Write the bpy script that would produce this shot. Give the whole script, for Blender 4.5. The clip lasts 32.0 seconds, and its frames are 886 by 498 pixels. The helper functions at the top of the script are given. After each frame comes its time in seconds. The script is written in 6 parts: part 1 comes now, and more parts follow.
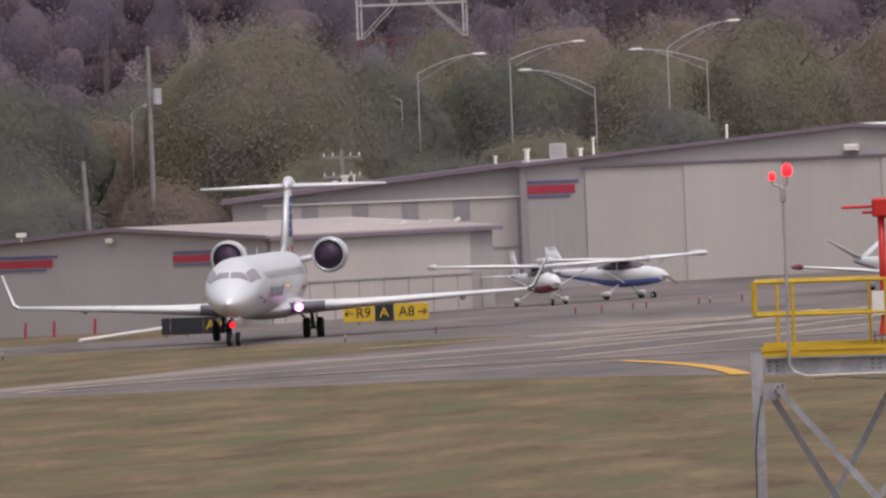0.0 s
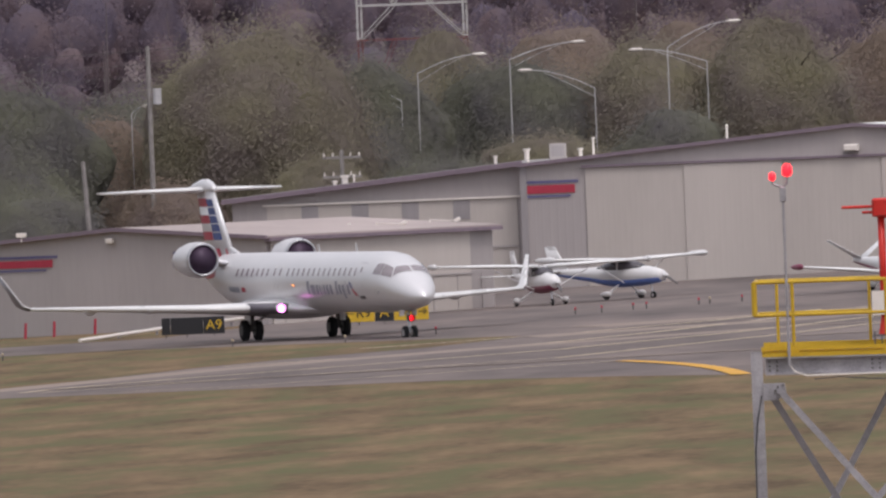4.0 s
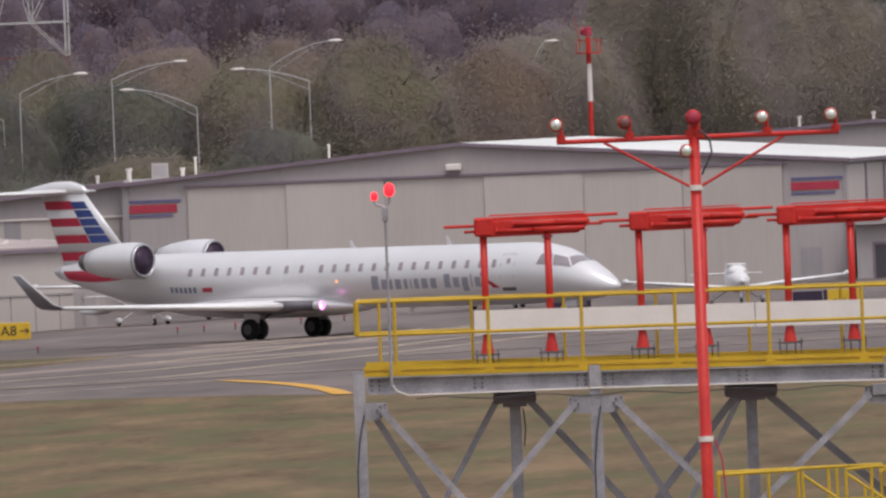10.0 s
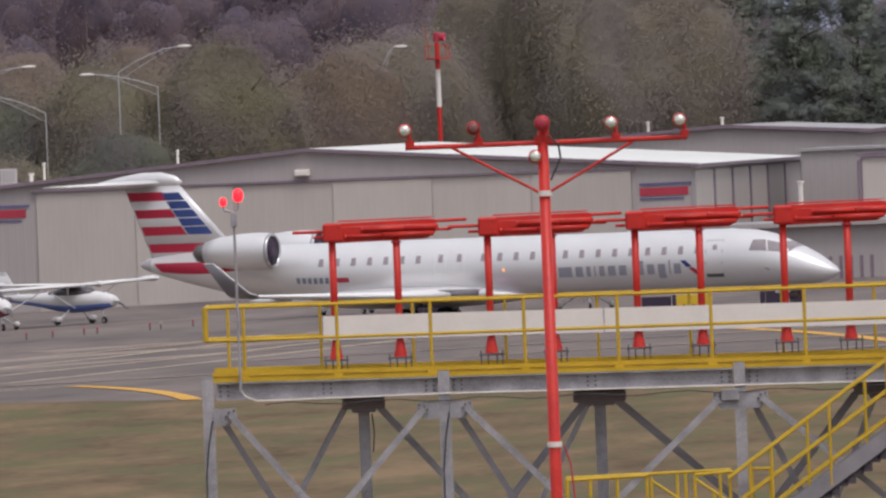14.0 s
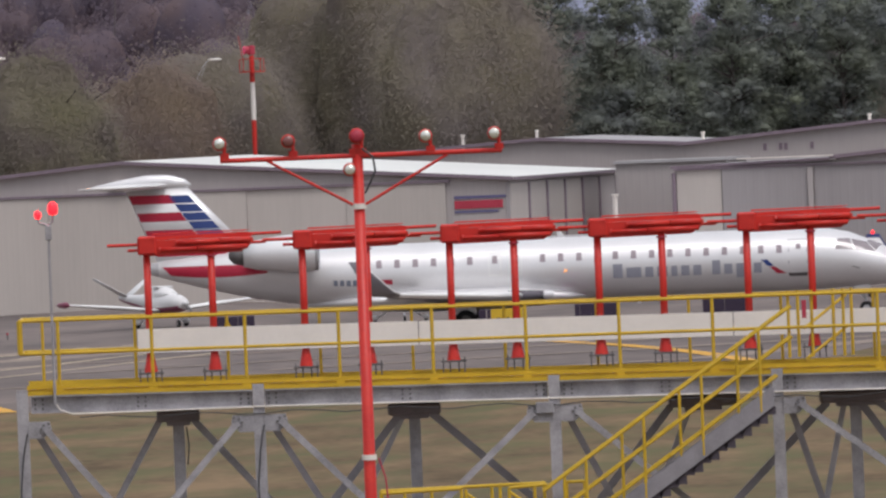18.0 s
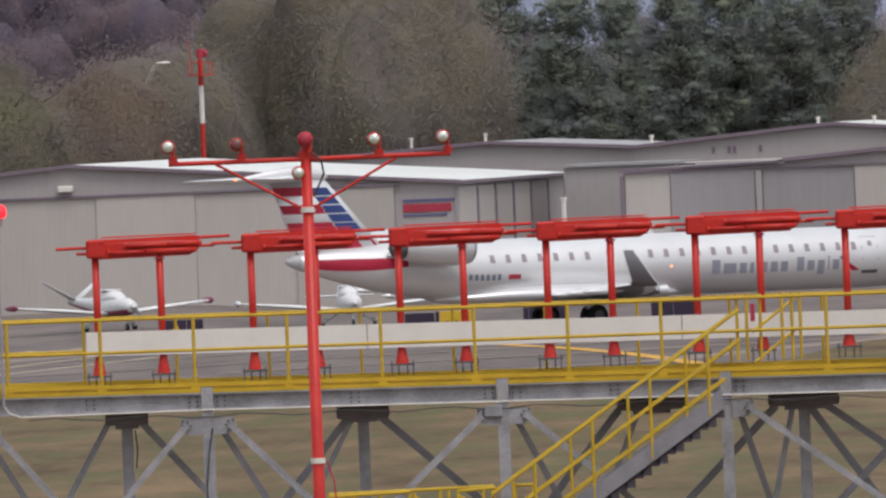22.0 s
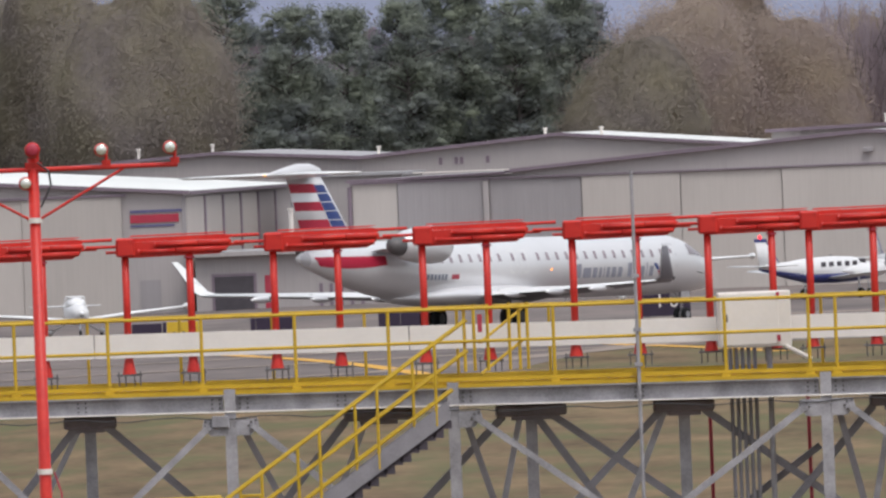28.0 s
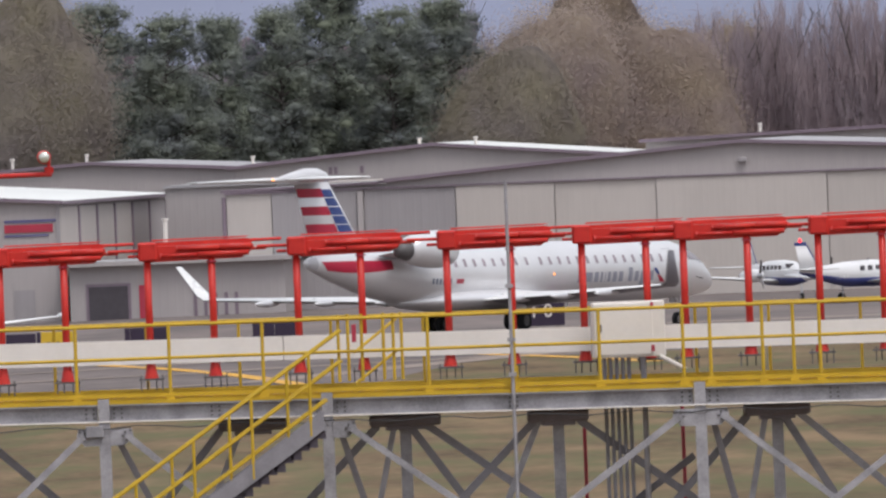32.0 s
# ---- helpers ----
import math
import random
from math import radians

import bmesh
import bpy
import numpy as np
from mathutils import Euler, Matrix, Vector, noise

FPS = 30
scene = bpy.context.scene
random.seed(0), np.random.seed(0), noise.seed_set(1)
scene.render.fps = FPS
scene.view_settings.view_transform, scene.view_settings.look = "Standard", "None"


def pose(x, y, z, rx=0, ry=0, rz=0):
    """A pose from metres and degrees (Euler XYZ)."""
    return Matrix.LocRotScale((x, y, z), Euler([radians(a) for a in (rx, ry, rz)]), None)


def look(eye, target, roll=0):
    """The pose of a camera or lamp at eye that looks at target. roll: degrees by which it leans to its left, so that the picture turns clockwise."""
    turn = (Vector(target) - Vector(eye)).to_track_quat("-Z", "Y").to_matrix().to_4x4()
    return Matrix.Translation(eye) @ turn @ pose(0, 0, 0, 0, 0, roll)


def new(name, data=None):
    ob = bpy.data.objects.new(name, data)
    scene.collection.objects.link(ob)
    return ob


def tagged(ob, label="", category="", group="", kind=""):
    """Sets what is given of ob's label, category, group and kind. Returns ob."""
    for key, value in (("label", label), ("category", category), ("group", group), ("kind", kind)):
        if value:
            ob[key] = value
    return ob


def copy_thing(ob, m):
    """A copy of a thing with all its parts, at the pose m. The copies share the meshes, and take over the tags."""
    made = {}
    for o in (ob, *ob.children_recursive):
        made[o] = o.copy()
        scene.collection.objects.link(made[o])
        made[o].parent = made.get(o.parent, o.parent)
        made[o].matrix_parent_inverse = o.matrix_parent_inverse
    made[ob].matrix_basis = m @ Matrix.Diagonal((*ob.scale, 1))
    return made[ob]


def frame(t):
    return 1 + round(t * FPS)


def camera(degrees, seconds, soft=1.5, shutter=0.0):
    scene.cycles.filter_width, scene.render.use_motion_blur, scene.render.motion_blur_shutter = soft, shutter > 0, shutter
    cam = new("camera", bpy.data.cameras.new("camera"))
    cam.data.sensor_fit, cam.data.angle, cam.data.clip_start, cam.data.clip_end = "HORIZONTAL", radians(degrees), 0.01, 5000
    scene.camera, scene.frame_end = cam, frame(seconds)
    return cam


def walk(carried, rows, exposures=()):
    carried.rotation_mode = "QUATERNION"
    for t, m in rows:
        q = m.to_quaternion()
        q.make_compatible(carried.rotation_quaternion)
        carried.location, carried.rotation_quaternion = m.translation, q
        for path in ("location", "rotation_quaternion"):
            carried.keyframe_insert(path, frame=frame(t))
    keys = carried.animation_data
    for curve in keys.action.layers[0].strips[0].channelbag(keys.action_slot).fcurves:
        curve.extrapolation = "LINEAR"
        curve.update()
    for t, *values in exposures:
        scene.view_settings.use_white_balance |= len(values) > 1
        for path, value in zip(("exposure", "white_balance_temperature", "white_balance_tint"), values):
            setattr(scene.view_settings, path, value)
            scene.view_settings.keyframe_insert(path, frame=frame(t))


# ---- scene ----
cam = camera(3.2, 32.0, soft=2.5)
EYE = (0.0, 0.0, 10.3)


def aim(az, tilt):
    """A far point at that bearing and tilt, in degrees."""
    a, b = radians(az), radians(tilt)
    return (EYE[0] + 900 * math.sin(a), EYE[1] + 900 * math.cos(a), EYE[2] + 900 * math.tan(b))


# bearing and tilt of the fixed, panning camera: seconds, degrees, degrees
PAN = [
        (0, -2.0078, -0.5220), (7, -2.0078, -0.5220), (7.5, -1.9723, -0.5296), (8, -1.8631, -0.5054), (8.5, -1.3666, -0.5049),
        (9, -0.9884, -0.4996), (9.5, -0.7269, -0.4989), (10, -0.5690, -0.5083), (10.5, -0.3906, -0.4930), (11, -0.2438, -0.5009),
        (11.5, -0.1373, -0.4940), (12, -0.0433, -0.4927), (12.5, 0.0261, -0.4934), (13, -0.0205, -0.5099), (13.5, -0.0225, -0.5098),
        (15.5, -0.0225, -0.5098), (16, 0.0312, -0.5212), (16.5, 0.0898, -0.5103), (17, 0.3122, -0.4937), (17.5, 0.5257, -0.4930),
        (18, 0.6484, -0.4898), (18.5, 0.7465, -0.4876), (19, 0.8039, -0.4838), (19.5, 0.7852, -0.4912), (20, 0.7500, -0.5020),
        (20.5, 0.7500, -0.5041), (21, 0.7870, -0.4974), (21.5, 0.8116, -0.4953), (22, 0.8345, -0.4850), (22.5, 0.9594, -0.4768),
        (23, 1.0347, -0.4839), (23.5, 1.0920, -0.4831), (24, 1.1226, -0.4823), (24.5, 1.1348, -0.4838), (25, 1.1984, -0.4772),
        (25.5, 1.3804, -0.4743), (26, 1.5173, -0.4736), (26.5, 1.6808, -0.4720), (28.5, 1.8230, -0.4910), (29, 1.8301, -0.4944),
        (29.5, 1.8777, -0.4769), (30, 1.8795, -0.4831), (30.5, 1.8870, -0.4752), (31, 1.9126, -0.4732), (31.5, 2.0884, -0.4720),
        (32, 2.2765, -0.4673),
]
walk(cam, [(t, look(EYE, aim(az, tilt), -2.3)) for t, az, tilt in PAN],
     exposures=[(0, 0.0, 6420, 15.5), (8, 0.0, 6420, 15), (12, -0.06, 6420, 14), (16, -0.06, 6380, 13), (21, -0.06, 6330, 10), (24, 0.09, 6300, 9), (26, 0.32, 6280, 9), (29, 0.13, 6270, 10), (32, 0.14, 6270, 11)])

# ---- light ----
world = bpy.data.worlds.new("overcast_sky")
scene.world = world
world.use_nodes = True
wn = world.node_tree
wn.nodes.clear()
sky = wn.nodes.new("ShaderNodeTexSky")
sky.sky_type = "NISHITA"
sky.sun_disc = False
sky.sun_elevation = radians(60)
sky.sun_rotation = radians(150)
sky.air_density, sky.dust_density, sky.ozone_density = 1.0, 4.0, 1.0
grey = wn.nodes.new("ShaderNodeHueSaturation")
grey.inputs["Saturation"].default_value = 0.4
bg = wn.nodes.new("ShaderNodeBackground")
bg.inputs["Strength"].default_value = 1.22
wout = wn.nodes.new("ShaderNodeOutputWorld")
wn.links.new(sky.outputs[0], grey.inputs["Color"])
lay = wn.nodes.new("ShaderNodeMix")  # thin clear sky under an even cloud deck
lay.data_type, lay.blend_type = "RGBA", "ADD"
lay.inputs[0].default_value = 1.0
dim = wn.nodes.new("ShaderNodeMix")
dim.data_type, dim.blend_type = "RGBA", "MULTIPLY"
dim.inputs[0].default_value = 1.0
dim.inputs[7].default_value = (0.06, 0.06, 0.06, 1)
wn.links.new(grey.outputs[0], dim.inputs[6])
wn.links.new(dim.outputs[2], lay.inputs[6])
up = wn.nodes.new("ShaderNodeTexCoord")
axes = wn.nodes.new("ShaderNodeSeparateXYZ")
wn.links.new(up.outputs["Generated"], axes.inputs[0])
rise = wn.nodes.new("ShaderNodeMapRange")
rise.inputs["From Min"].default_value, rise.inputs["From Max"].default_value = 0.0, 1.0
wn.links.new(axes.outputs["Z"], rise.inputs["Value"])
deck = wn.nodes.new("ShaderNodeMix")  # cloud deck, three times brighter overhead than at the horizon
deck.data_type = "RGBA"
deck.inputs[6].default_value, deck.inputs[7].default_value = (0.175, 0.178, 0.187, 1), (0.525, 0.53, 0.545, 1)
wn.links.new(rise.outputs[0], deck.inputs[0])
wn.links.new(deck.outputs[2], lay.inputs[7])
wn.links.new(lay.outputs[2], bg.inputs["Color"])
wn.links.new(bg.outputs[0], wout.inputs["Surface"])

sun = new("sun", bpy.data.lights.new("sun", "SUN"))
sun.data.energy = 1.15
sun.data.angle = radians(20)
sun.data.color = (1.0, 0.96, 0.92)
sun.matrix_world = look((30, -48, 100), (0, 0, 0))

# ---- materials ----
def mat(name, color, rough=0.6, metal=0.0, vary=0.12, scale=3.0, fine=40.0, bump=0.15, glow=0.0, spec=0.4, piece=0.0, stretch=(1, 1, 1), tint2=None):
    """A procedural surface: a base colour that drifts at two scales, uneven gloss and fine relief."""
    m = bpy.data.materials.new(name)
    m.use_nodes = True
    nt = m.node_tree
    nd, ln = nt.nodes, nt.links
    b = nd["Principled BSDF"]
    b.inputs["Metallic"].default_value = metal
    b.inputs["Specular IOR Level"].default_value = spec
    co = nd.new("ShaderNodeTexCoord")
    mp = nd.new("ShaderNodeMapping")
    mp.inputs["Scale"].default_value = stretch
    ln.new(co.outputs["Object"], mp.inputs["Vector"])
    n1, n2 = nd.new("ShaderNodeTexNoise"), nd.new("ShaderNodeTexNoise")
    n1.inputs["Scale"].default_value, n2.inputs["Scale"].default_value = scale, fine
    n1.inputs["Detail"].default_value, n2.inputs["Detail"].default_value = 6, 3
    ln.new(mp.outputs[0], n1.inputs["Vector"])
    ln.new(mp.outputs[0], n2.inputs["Vector"])
    add = nd.new("ShaderNodeMath")
    add.operation = "MULTIPLY_ADD"
    ln.new(n2.outputs["Fac"], add.inputs[0])
    add.inputs[1].default_value = 0.45
    ln.new(n1.outputs["Fac"], add.inputs[2])
    ramp = nd.new("ShaderNodeMapRange")
    ramp.inputs["From Min"].default_value, ramp.inputs["From Max"].default_value = 0.5, 0.95
    ln.new(add.outputs[0], ramp.inputs["Value"])
    mix = nd.new("ShaderNodeMix")
    mix.data_type = "RGBA"
    lo = tuple(c * (1 - vary) for c in color)
    hi = tint2 if tint2 else tuple(min(1, c * (1 + vary)) for c in color)
    mix.inputs[6].default_value, mix.inputs[7].default_value = (*lo, 1), (*hi, 1)
    ln.new(ramp.outputs[0], mix.inputs[0])
    out = mix.outputs[2]
    if piece:
        info = nd.new("ShaderNodeObjectInfo")
        hsv = nd.new("ShaderNodeHueSaturation")
        mr = nd.new("ShaderNodeMapRange")
        mr.inputs["To Min"].default_value, mr.inputs["To Max"].default_value = 1 - piece, 1 + piece
        ln.new(info.outputs["Random"], mr.inputs["Value"])
        ln.new(mr.outputs[0], hsv.inputs["Value"])
        ln.new(out, hsv.inputs["Color"])
        out = hsv.outputs[0]
    ln.new(out, b.inputs["Base Color"])
    rr = nd.new("ShaderNodeMapRange")
    rr.inputs["To Min"].default_value, rr.inputs["To Max"].default_value = max(0.02, rough - 0.12), min(1, rough + 0.12)
    ln.new(n1.outputs["Fac"], rr.inputs["Value"])
    ln.new(rr.outputs[0], b.inputs["Roughness"])
    if bump:
        bp = nd.new("ShaderNodeBump")
        bp.inputs["Strength"].default_value = bump
        bp.inputs["Distance"].default_value = 0.02
        ln.new(n2.outputs["Fac"], bp.inputs["Height"])
        ln.new(bp.outputs[0], b.inputs["Normal"])
    if glow:
        b.inputs["Emission Color"].default_value = (*color, 1)
        b.inputs["Emission Strength"].default_value = glow
    return m


def corrugate(m, pitch, strength=0.5, across=False):
    """Adds the vertical ribs of metal cladding to a material's relief."""
    nd, ln = m.node_tree.nodes, m.node_tree.links
    co = nd.new("ShaderNodeTexCoord")
    wv = nd.new("ShaderNodeTexWave")
    wv.bands_direction = "Y" if across else "X"
    wv.wave_profile = "SIN"
    wv.inputs["Scale"].default_value = 0.314 / pitch
    wv.inputs["Distortion"].default_value = 0.0
    ln.new(co.outputs["Object"], wv.inputs["Vector"])
    pw = nd.new("ShaderNodeMath")
    pw.operation = "POWER"
    pw.inputs[1].default_value = 6.0
    ln.new(wv.outputs["Fac"], pw.inputs[0])
    bp = nd.new("ShaderNodeBump")
    bp.inputs["Strength"].default_value = strength
    bp.inputs["Distance"].default_value = 0.03
    ln.new(pw.outputs[0], bp.inputs["Height"])
    b = nd["Principled BSDF"]
    if b.inputs["Normal"].links:
        ln.new(b.inputs["Normal"].links[0].from_socket, bp.inputs["Normal"])
    ln.new(bp.outputs[0], b.inputs["Normal"])


M = {}
def mk(key, *a, **k):
    M[key] = mat(key, *a, **k)


mk("white_paint", (0.70, 0.69, 0.69), 0.32, vary=0.04, scale=0.6, fine=9, bump=0.02, spec=0.5)
mk("silver_white", (0.718, 0.708, 0.718), 0.34, 0.35, vary=0.04, scale=0.6, fine=9, bump=0.02, spec=0.5)
mk("winglet_grey", (0.20, 0.19, 0.21), 0.35, 0.3, vary=0.06, scale=0.8, fine=12, bump=0.02)
mk("root_shade_grey", (0.13, 0.12, 0.14), 0.4, vary=0.1, bump=0.02)
mk("under_shade_grey", (0.24, 0.225, 0.245), 0.45, vary=0.08, scale=0.8, fine=12, bump=0.02)
mk("wing_white", (0.773, 0.764, 0.754), 0.3, vary=0.04, scale=0.6, fine=9, bump=0.02, spec=0.55)
mk("grey_paint", (0.47, 0.46, 0.48), 0.4, vary=0.06, scale=0.8, fine=12, bump=0.02)
mk("dark_trim", (0.05, 0.05, 0.055), 0.5, vary=0.15, bump=0.05)
mk("glass_dark", (0.07, 0.062, 0.072), 0.12, vary=0.1, bump=0.0, spec=0.7)
mk("windscreen", (0.27, 0.235, 0.25), 0.14, vary=0.1, bump=0.0, spec=0.7)
mk("cabin_window", (0.33, 0.275, 0.30), 0.2, vary=0.1, bump=0.0, spec=0.6)
mk("tyre", (0.018, 0.018, 0.02), 0.85, vary=0.2, fine=60, bump=0.2)
mk("metal", (0.55, 0.55, 0.57), 0.3, 0.9, vary=0.1, bump=0.03)
mk("steel_dark", (0.13, 0.12, 0.12), 0.55, 0.3, vary=0.25, bump=0.1)
mk("livery_red", (0.42, 0.018, 0.05), 0.38, vary=0.05, bump=0.02)
mk("livery_blue", (0.03, 0.055, 0.20), 0.38, vary=0.06, bump=0.02)
mk("lettering_grey", (0.20, 0.22, 0.28), 0.45, vary=0.08, bump=0.0)
mk("intake", (0.05, 0.03, 0.055), 0.5, 0.4, vary=0.2, bump=0.05)
mk("lamp_white", (1.0, 0.30, 0.88), 0.3, glow=3.2, bump=0.0)
mk("lamp_red", (1.0, 0.012, 0.02), 0.3, glow=3.0, bump=0.0)
mk("lamp_amber", (1.0, 0.30, 0.04), 0.3, glow=2.5, bump=0.0)
mk("siding_grey", (0.395, 0.358, 0.352), 0.55, vary=0.06, scale=0.25, fine=3, bump=0.04, stretch=(1, 1, 0.2))
mk("siding_dark", (0.325, 0.300, 0.305), 0.55, vary=0.07, scale=0.25, fine=3, bump=0.04, stretch=(1, 1, 0.2))
mk("siding_cream", (0.500, 0.452, 0.420), 0.5, vary=0.06, scale=0.22, fine=3, bump=0.04, piece=0.05, stretch=(1, 1, 0.2))
mk("roof_white", (0.74, 0.74, 0.71), 0.45, vary=0.07, scale=0.15, fine=2.5, bump=0.05, stretch=(1, 0.3, 1))
mk("brand_grey", (0.29, 0.295, 0.35), 0.45, vary=0.08, bump=0.0)
# shed roof: the cream tint of a reflection is put into the base colour
mk("roof_reflected_cream", (0.40, 0.34, 0.325), 0.8, spec=0.2, vary=0.12, scale=0.15, fine=2.5, bump=0.05)
mk("roof_grey", (0.36, 0.345, 0.355), 0.5, vary=0.08, scale=0.15, fine=2.5, bump=0.05)
mk("trim_mauve", (0.215, 0.165, 0.20), 0.5, vary=0.1, bump=0.05)
mk("stripe_red", (0.42, 0.04, 0.07), 0.5, vary=0.1, bump=0.03)
mk("stripe_blue", (0.13, 0.12, 0.24), 0.5, vary=0.1, bump=0.03)
mk("tower_red", (0.55, 0.020, 0.018), 0.42, vary=0.14, scale=2.5, fine=25, bump=0.08, tint2=(0.64, 0.038, 0.024))
mk("rail_yellow", (0.56, 0.36, 0.022), 0.42, vary=0.12, scale=3, fine=30, bump=0.06)
mk("galvanised", (0.34, 0.325, 0.345), 0.5, 0.12, vary=0.3, scale=2.5, fine=30, bump=0.08)
# darker greys: dull finish, and under-deck shade put into braces and blocks
mk("galvanised_dull_shaded", (0.25, 0.235, 0.255), 0.6, 0.1, vary=0.2, scale=2.5, fine=30, bump=0.08)
mk("tread_shade", (0.075, 0.062, 0.078), 0.7, 0.1, vary=0.2, scale=2.5, fine=30, bump=0.08)
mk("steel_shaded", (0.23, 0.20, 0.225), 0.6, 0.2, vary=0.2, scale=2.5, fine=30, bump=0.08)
mk("lens_maroon", (0.20, 0.075, 0.07), 0.2, vary=0.1, bump=0.0, spec=0.6)
mk("board_white", (0.76, 0.705, 0.655), 0.5, vary=0.05, scale=1.5, fine=14, bump=0.04)
mk("bark", (0.09, 0.075, 0.07), 0.9, vary=0.25, scale=2, fine=12, bump=0.4)
mk("lamp_glass", (0.75, 0.77, 0.70), 0.12, 0.5, vary=0.05, bump=0.0, spec=0.8)
mk("sign_yellow", (0.62, 0.40, 0.03), 0.45, vary=0.06, bump=0.02)
mk("sign_black", (0.02, 0.02, 0.022), 0.5, vary=0.1, bump=0.02)
mk("paint_yellow", (0.62, 0.33, 0.04), 0.7, vary=0.2, scale=1.2, fine=8, bump=0.1)
mk("paint_pale", (0.46, 0.38, 0.27), 0.75, vary=0.25, scale=0.8, fine=6, bump=0.1)
mk("wood_pole", (0.26, 0.24, 0.23), 0.85, vary=0.2, fine=20, bump=0.2)
mk("lamp_pole", (0.52, 0.51, 0.52), 0.4, 0.2, vary=0.08, bump=0.04)


for key in ("siding_grey", "siding_dark"):
    corrugate(M[key], 0.42, 0.22)
corrugate(M["siding_cream"], 0.30, 0.11)
for key in ("roof_white", "roof_grey", "roof_reflected_cream"):
    corrugate(M[key], 0.9, 0.4, True)


# ---- mesh helpers ----
def part(name, bm, material, parent=None, label="", smooth=False):
    """Links a bmesh as one mesh object, under a thing or a part."""
    me = bpy.data.meshes.new(name)
    bm.normal_update()
    bm.to_mesh(me)
    bm.free()
    me.materials.append(M[material] if isinstance(material, str) else material)
    if smooth:
        for p in me.polygons:
            p.use_smooth = True
    ob = new(name, me)
    if parent is not None:
        ob.parent = parent
    if label:
        tagged(ob, label)
    return ob


def thing(name, m, label, category, group="", kind=""):
    ob = new(name)
    ob.matrix_basis = m
    ob.empty_display_size = 0.3
    return tagged(ob, label, category, group, kind)


def box(bm, x0, x1, y0, y1, z0, z1, bevel=0.0):
    v = [bm.verts.new((x, y, z)) for x in (x0, x1) for y in (y0, y1) for z in (z0, z1)]
    fs = [bm.faces.new([v[i] for i in q]) for q in ((0, 1, 3, 2), (4, 6, 7, 5), (0, 4, 5, 1), (2, 3, 7, 6), (0, 2, 6, 4), (1, 5, 7, 3))]
    if bevel:
        es = list({e for f in fs for e in f.edges})
        bmesh.ops.bevel(bm, geom=es, offset=bevel, segments=1, affect="EDGES")
    return bm


def a_box(*a, bevel=0.0):
    return box(bmesh.new(), *a, bevel=bevel)


def ring(bm, c, u, v, ru, rv, n):
    return [bm.verts.new(Vector(c) + Vector(u) * (ru * math.cos(2 * math.pi * i / n)) + Vector(v) * (rv * math.sin(2 * math.pi * i / n))) for i in range(n)]


def skin(bm, rings, caps=True):
    n = len(rings[0])
    for a, b in zip(rings, rings[1:]):
        for i in range(n):
            bm.faces.new((a[i], a[(i + 1) % n], b[(i + 1) % n], b[i]))
    if caps:
        bm.faces.new(rings[0][::-1])
        bm.faces.new(rings[-1])


def tube(bm, p, q, r, r2=None, n=10):
    """A round bar from p to q."""
    p, q = Vector(p), Vector(q)
    d = (q - p).normalized()
    u = d.orthogonal().normalized()
    v = d.cross(u)
    skin(bm, [ring(bm, p, u, v, r, r, n), ring(bm, q, u, v, r2 or r, r2 or r, n)])
    return bm


def a_tube(*a, **k):
    return tube(bmesh.new(), *a, **k)


def bar(bm, p, q, w, h):
    """A square bar from p to q, w wide and h high."""
    p, q = Vector(p), Vector(q)
    d = (q - p).normalized()
    side = d.cross(Vector((0, 1, 0)))
    if side.length < 0.1:
        side = Vector((1, 0, 0))
    side.normalize()
    up = side.cross(d).normalized()
    rings = [[bm.verts.new(c + side * (sx * w / 2) + up * (sy * h / 2)) for sx, sy in ((-1, -1), (1, -1), (1, 1), (-1, 1))] for c in (p, q)]
    skin(bm, rings)
    return bm


def path_tube(bm, pts, r, n=8):
    """One bent round bar along points."""
    ps = [Vector(p) for p in pts]
    u, rings = None, []
    for i, p in enumerate(ps):
        d = (ps[min(i + 1, len(ps) - 1)] - ps[max(i - 1, 0)]).normalized()
        u = d.orthogonal() if u is None else u - d * u.dot(d)
        u.normalize()
        rings.append(ring(bm, p, u, d.cross(u), r, r, n))
    skin(bm, rings)
    return bm


def plate(bm, pts, y0, y1):
    """A flat outline in x, z, given thickness along y."""
    a = [bm.verts.new((x, y0, z)) for x, z in pts]
    b = [bm.verts.new((x, y1, z)) for x, z in pts]
    bm.faces.new(a)
    bm.faces.new(b[::-1])
    n = len(pts)
    for i in range(n):
        bm.faces.new((a[i], b[i], b[(i + 1) % n], a[(i + 1) % n]))
    bmesh.ops.recalc_face_normals(bm, faces=bm.faces[:])
    return bm


def lathe(bm, prof, n=24, axis="x"):
    """A turned body: profile of (along, radius)."""
    rings = []
    for a, r in prof:
        c = {"x": (a, 0, 0), "z": (0, 0, a), "y": (0, a, 0)}[axis]
        u, v = {"x": ((0, 1, 0), (0, 0, 1)), "z": ((1, 0, 0), (0, 1, 0)), "y": ((0, 0, 1), (1, 0, 0))}[axis]
        rings.append(ring(bm, c, u, v, max(r, 0.003), max(r, 0.003), n))
    skin(bm, rings)
    return bm


def shift(bm, x=0, y=0, z=0):
    bmesh.ops.translate(bm, verts=bm.verts[:], vec=(x, y, z))
    return bm


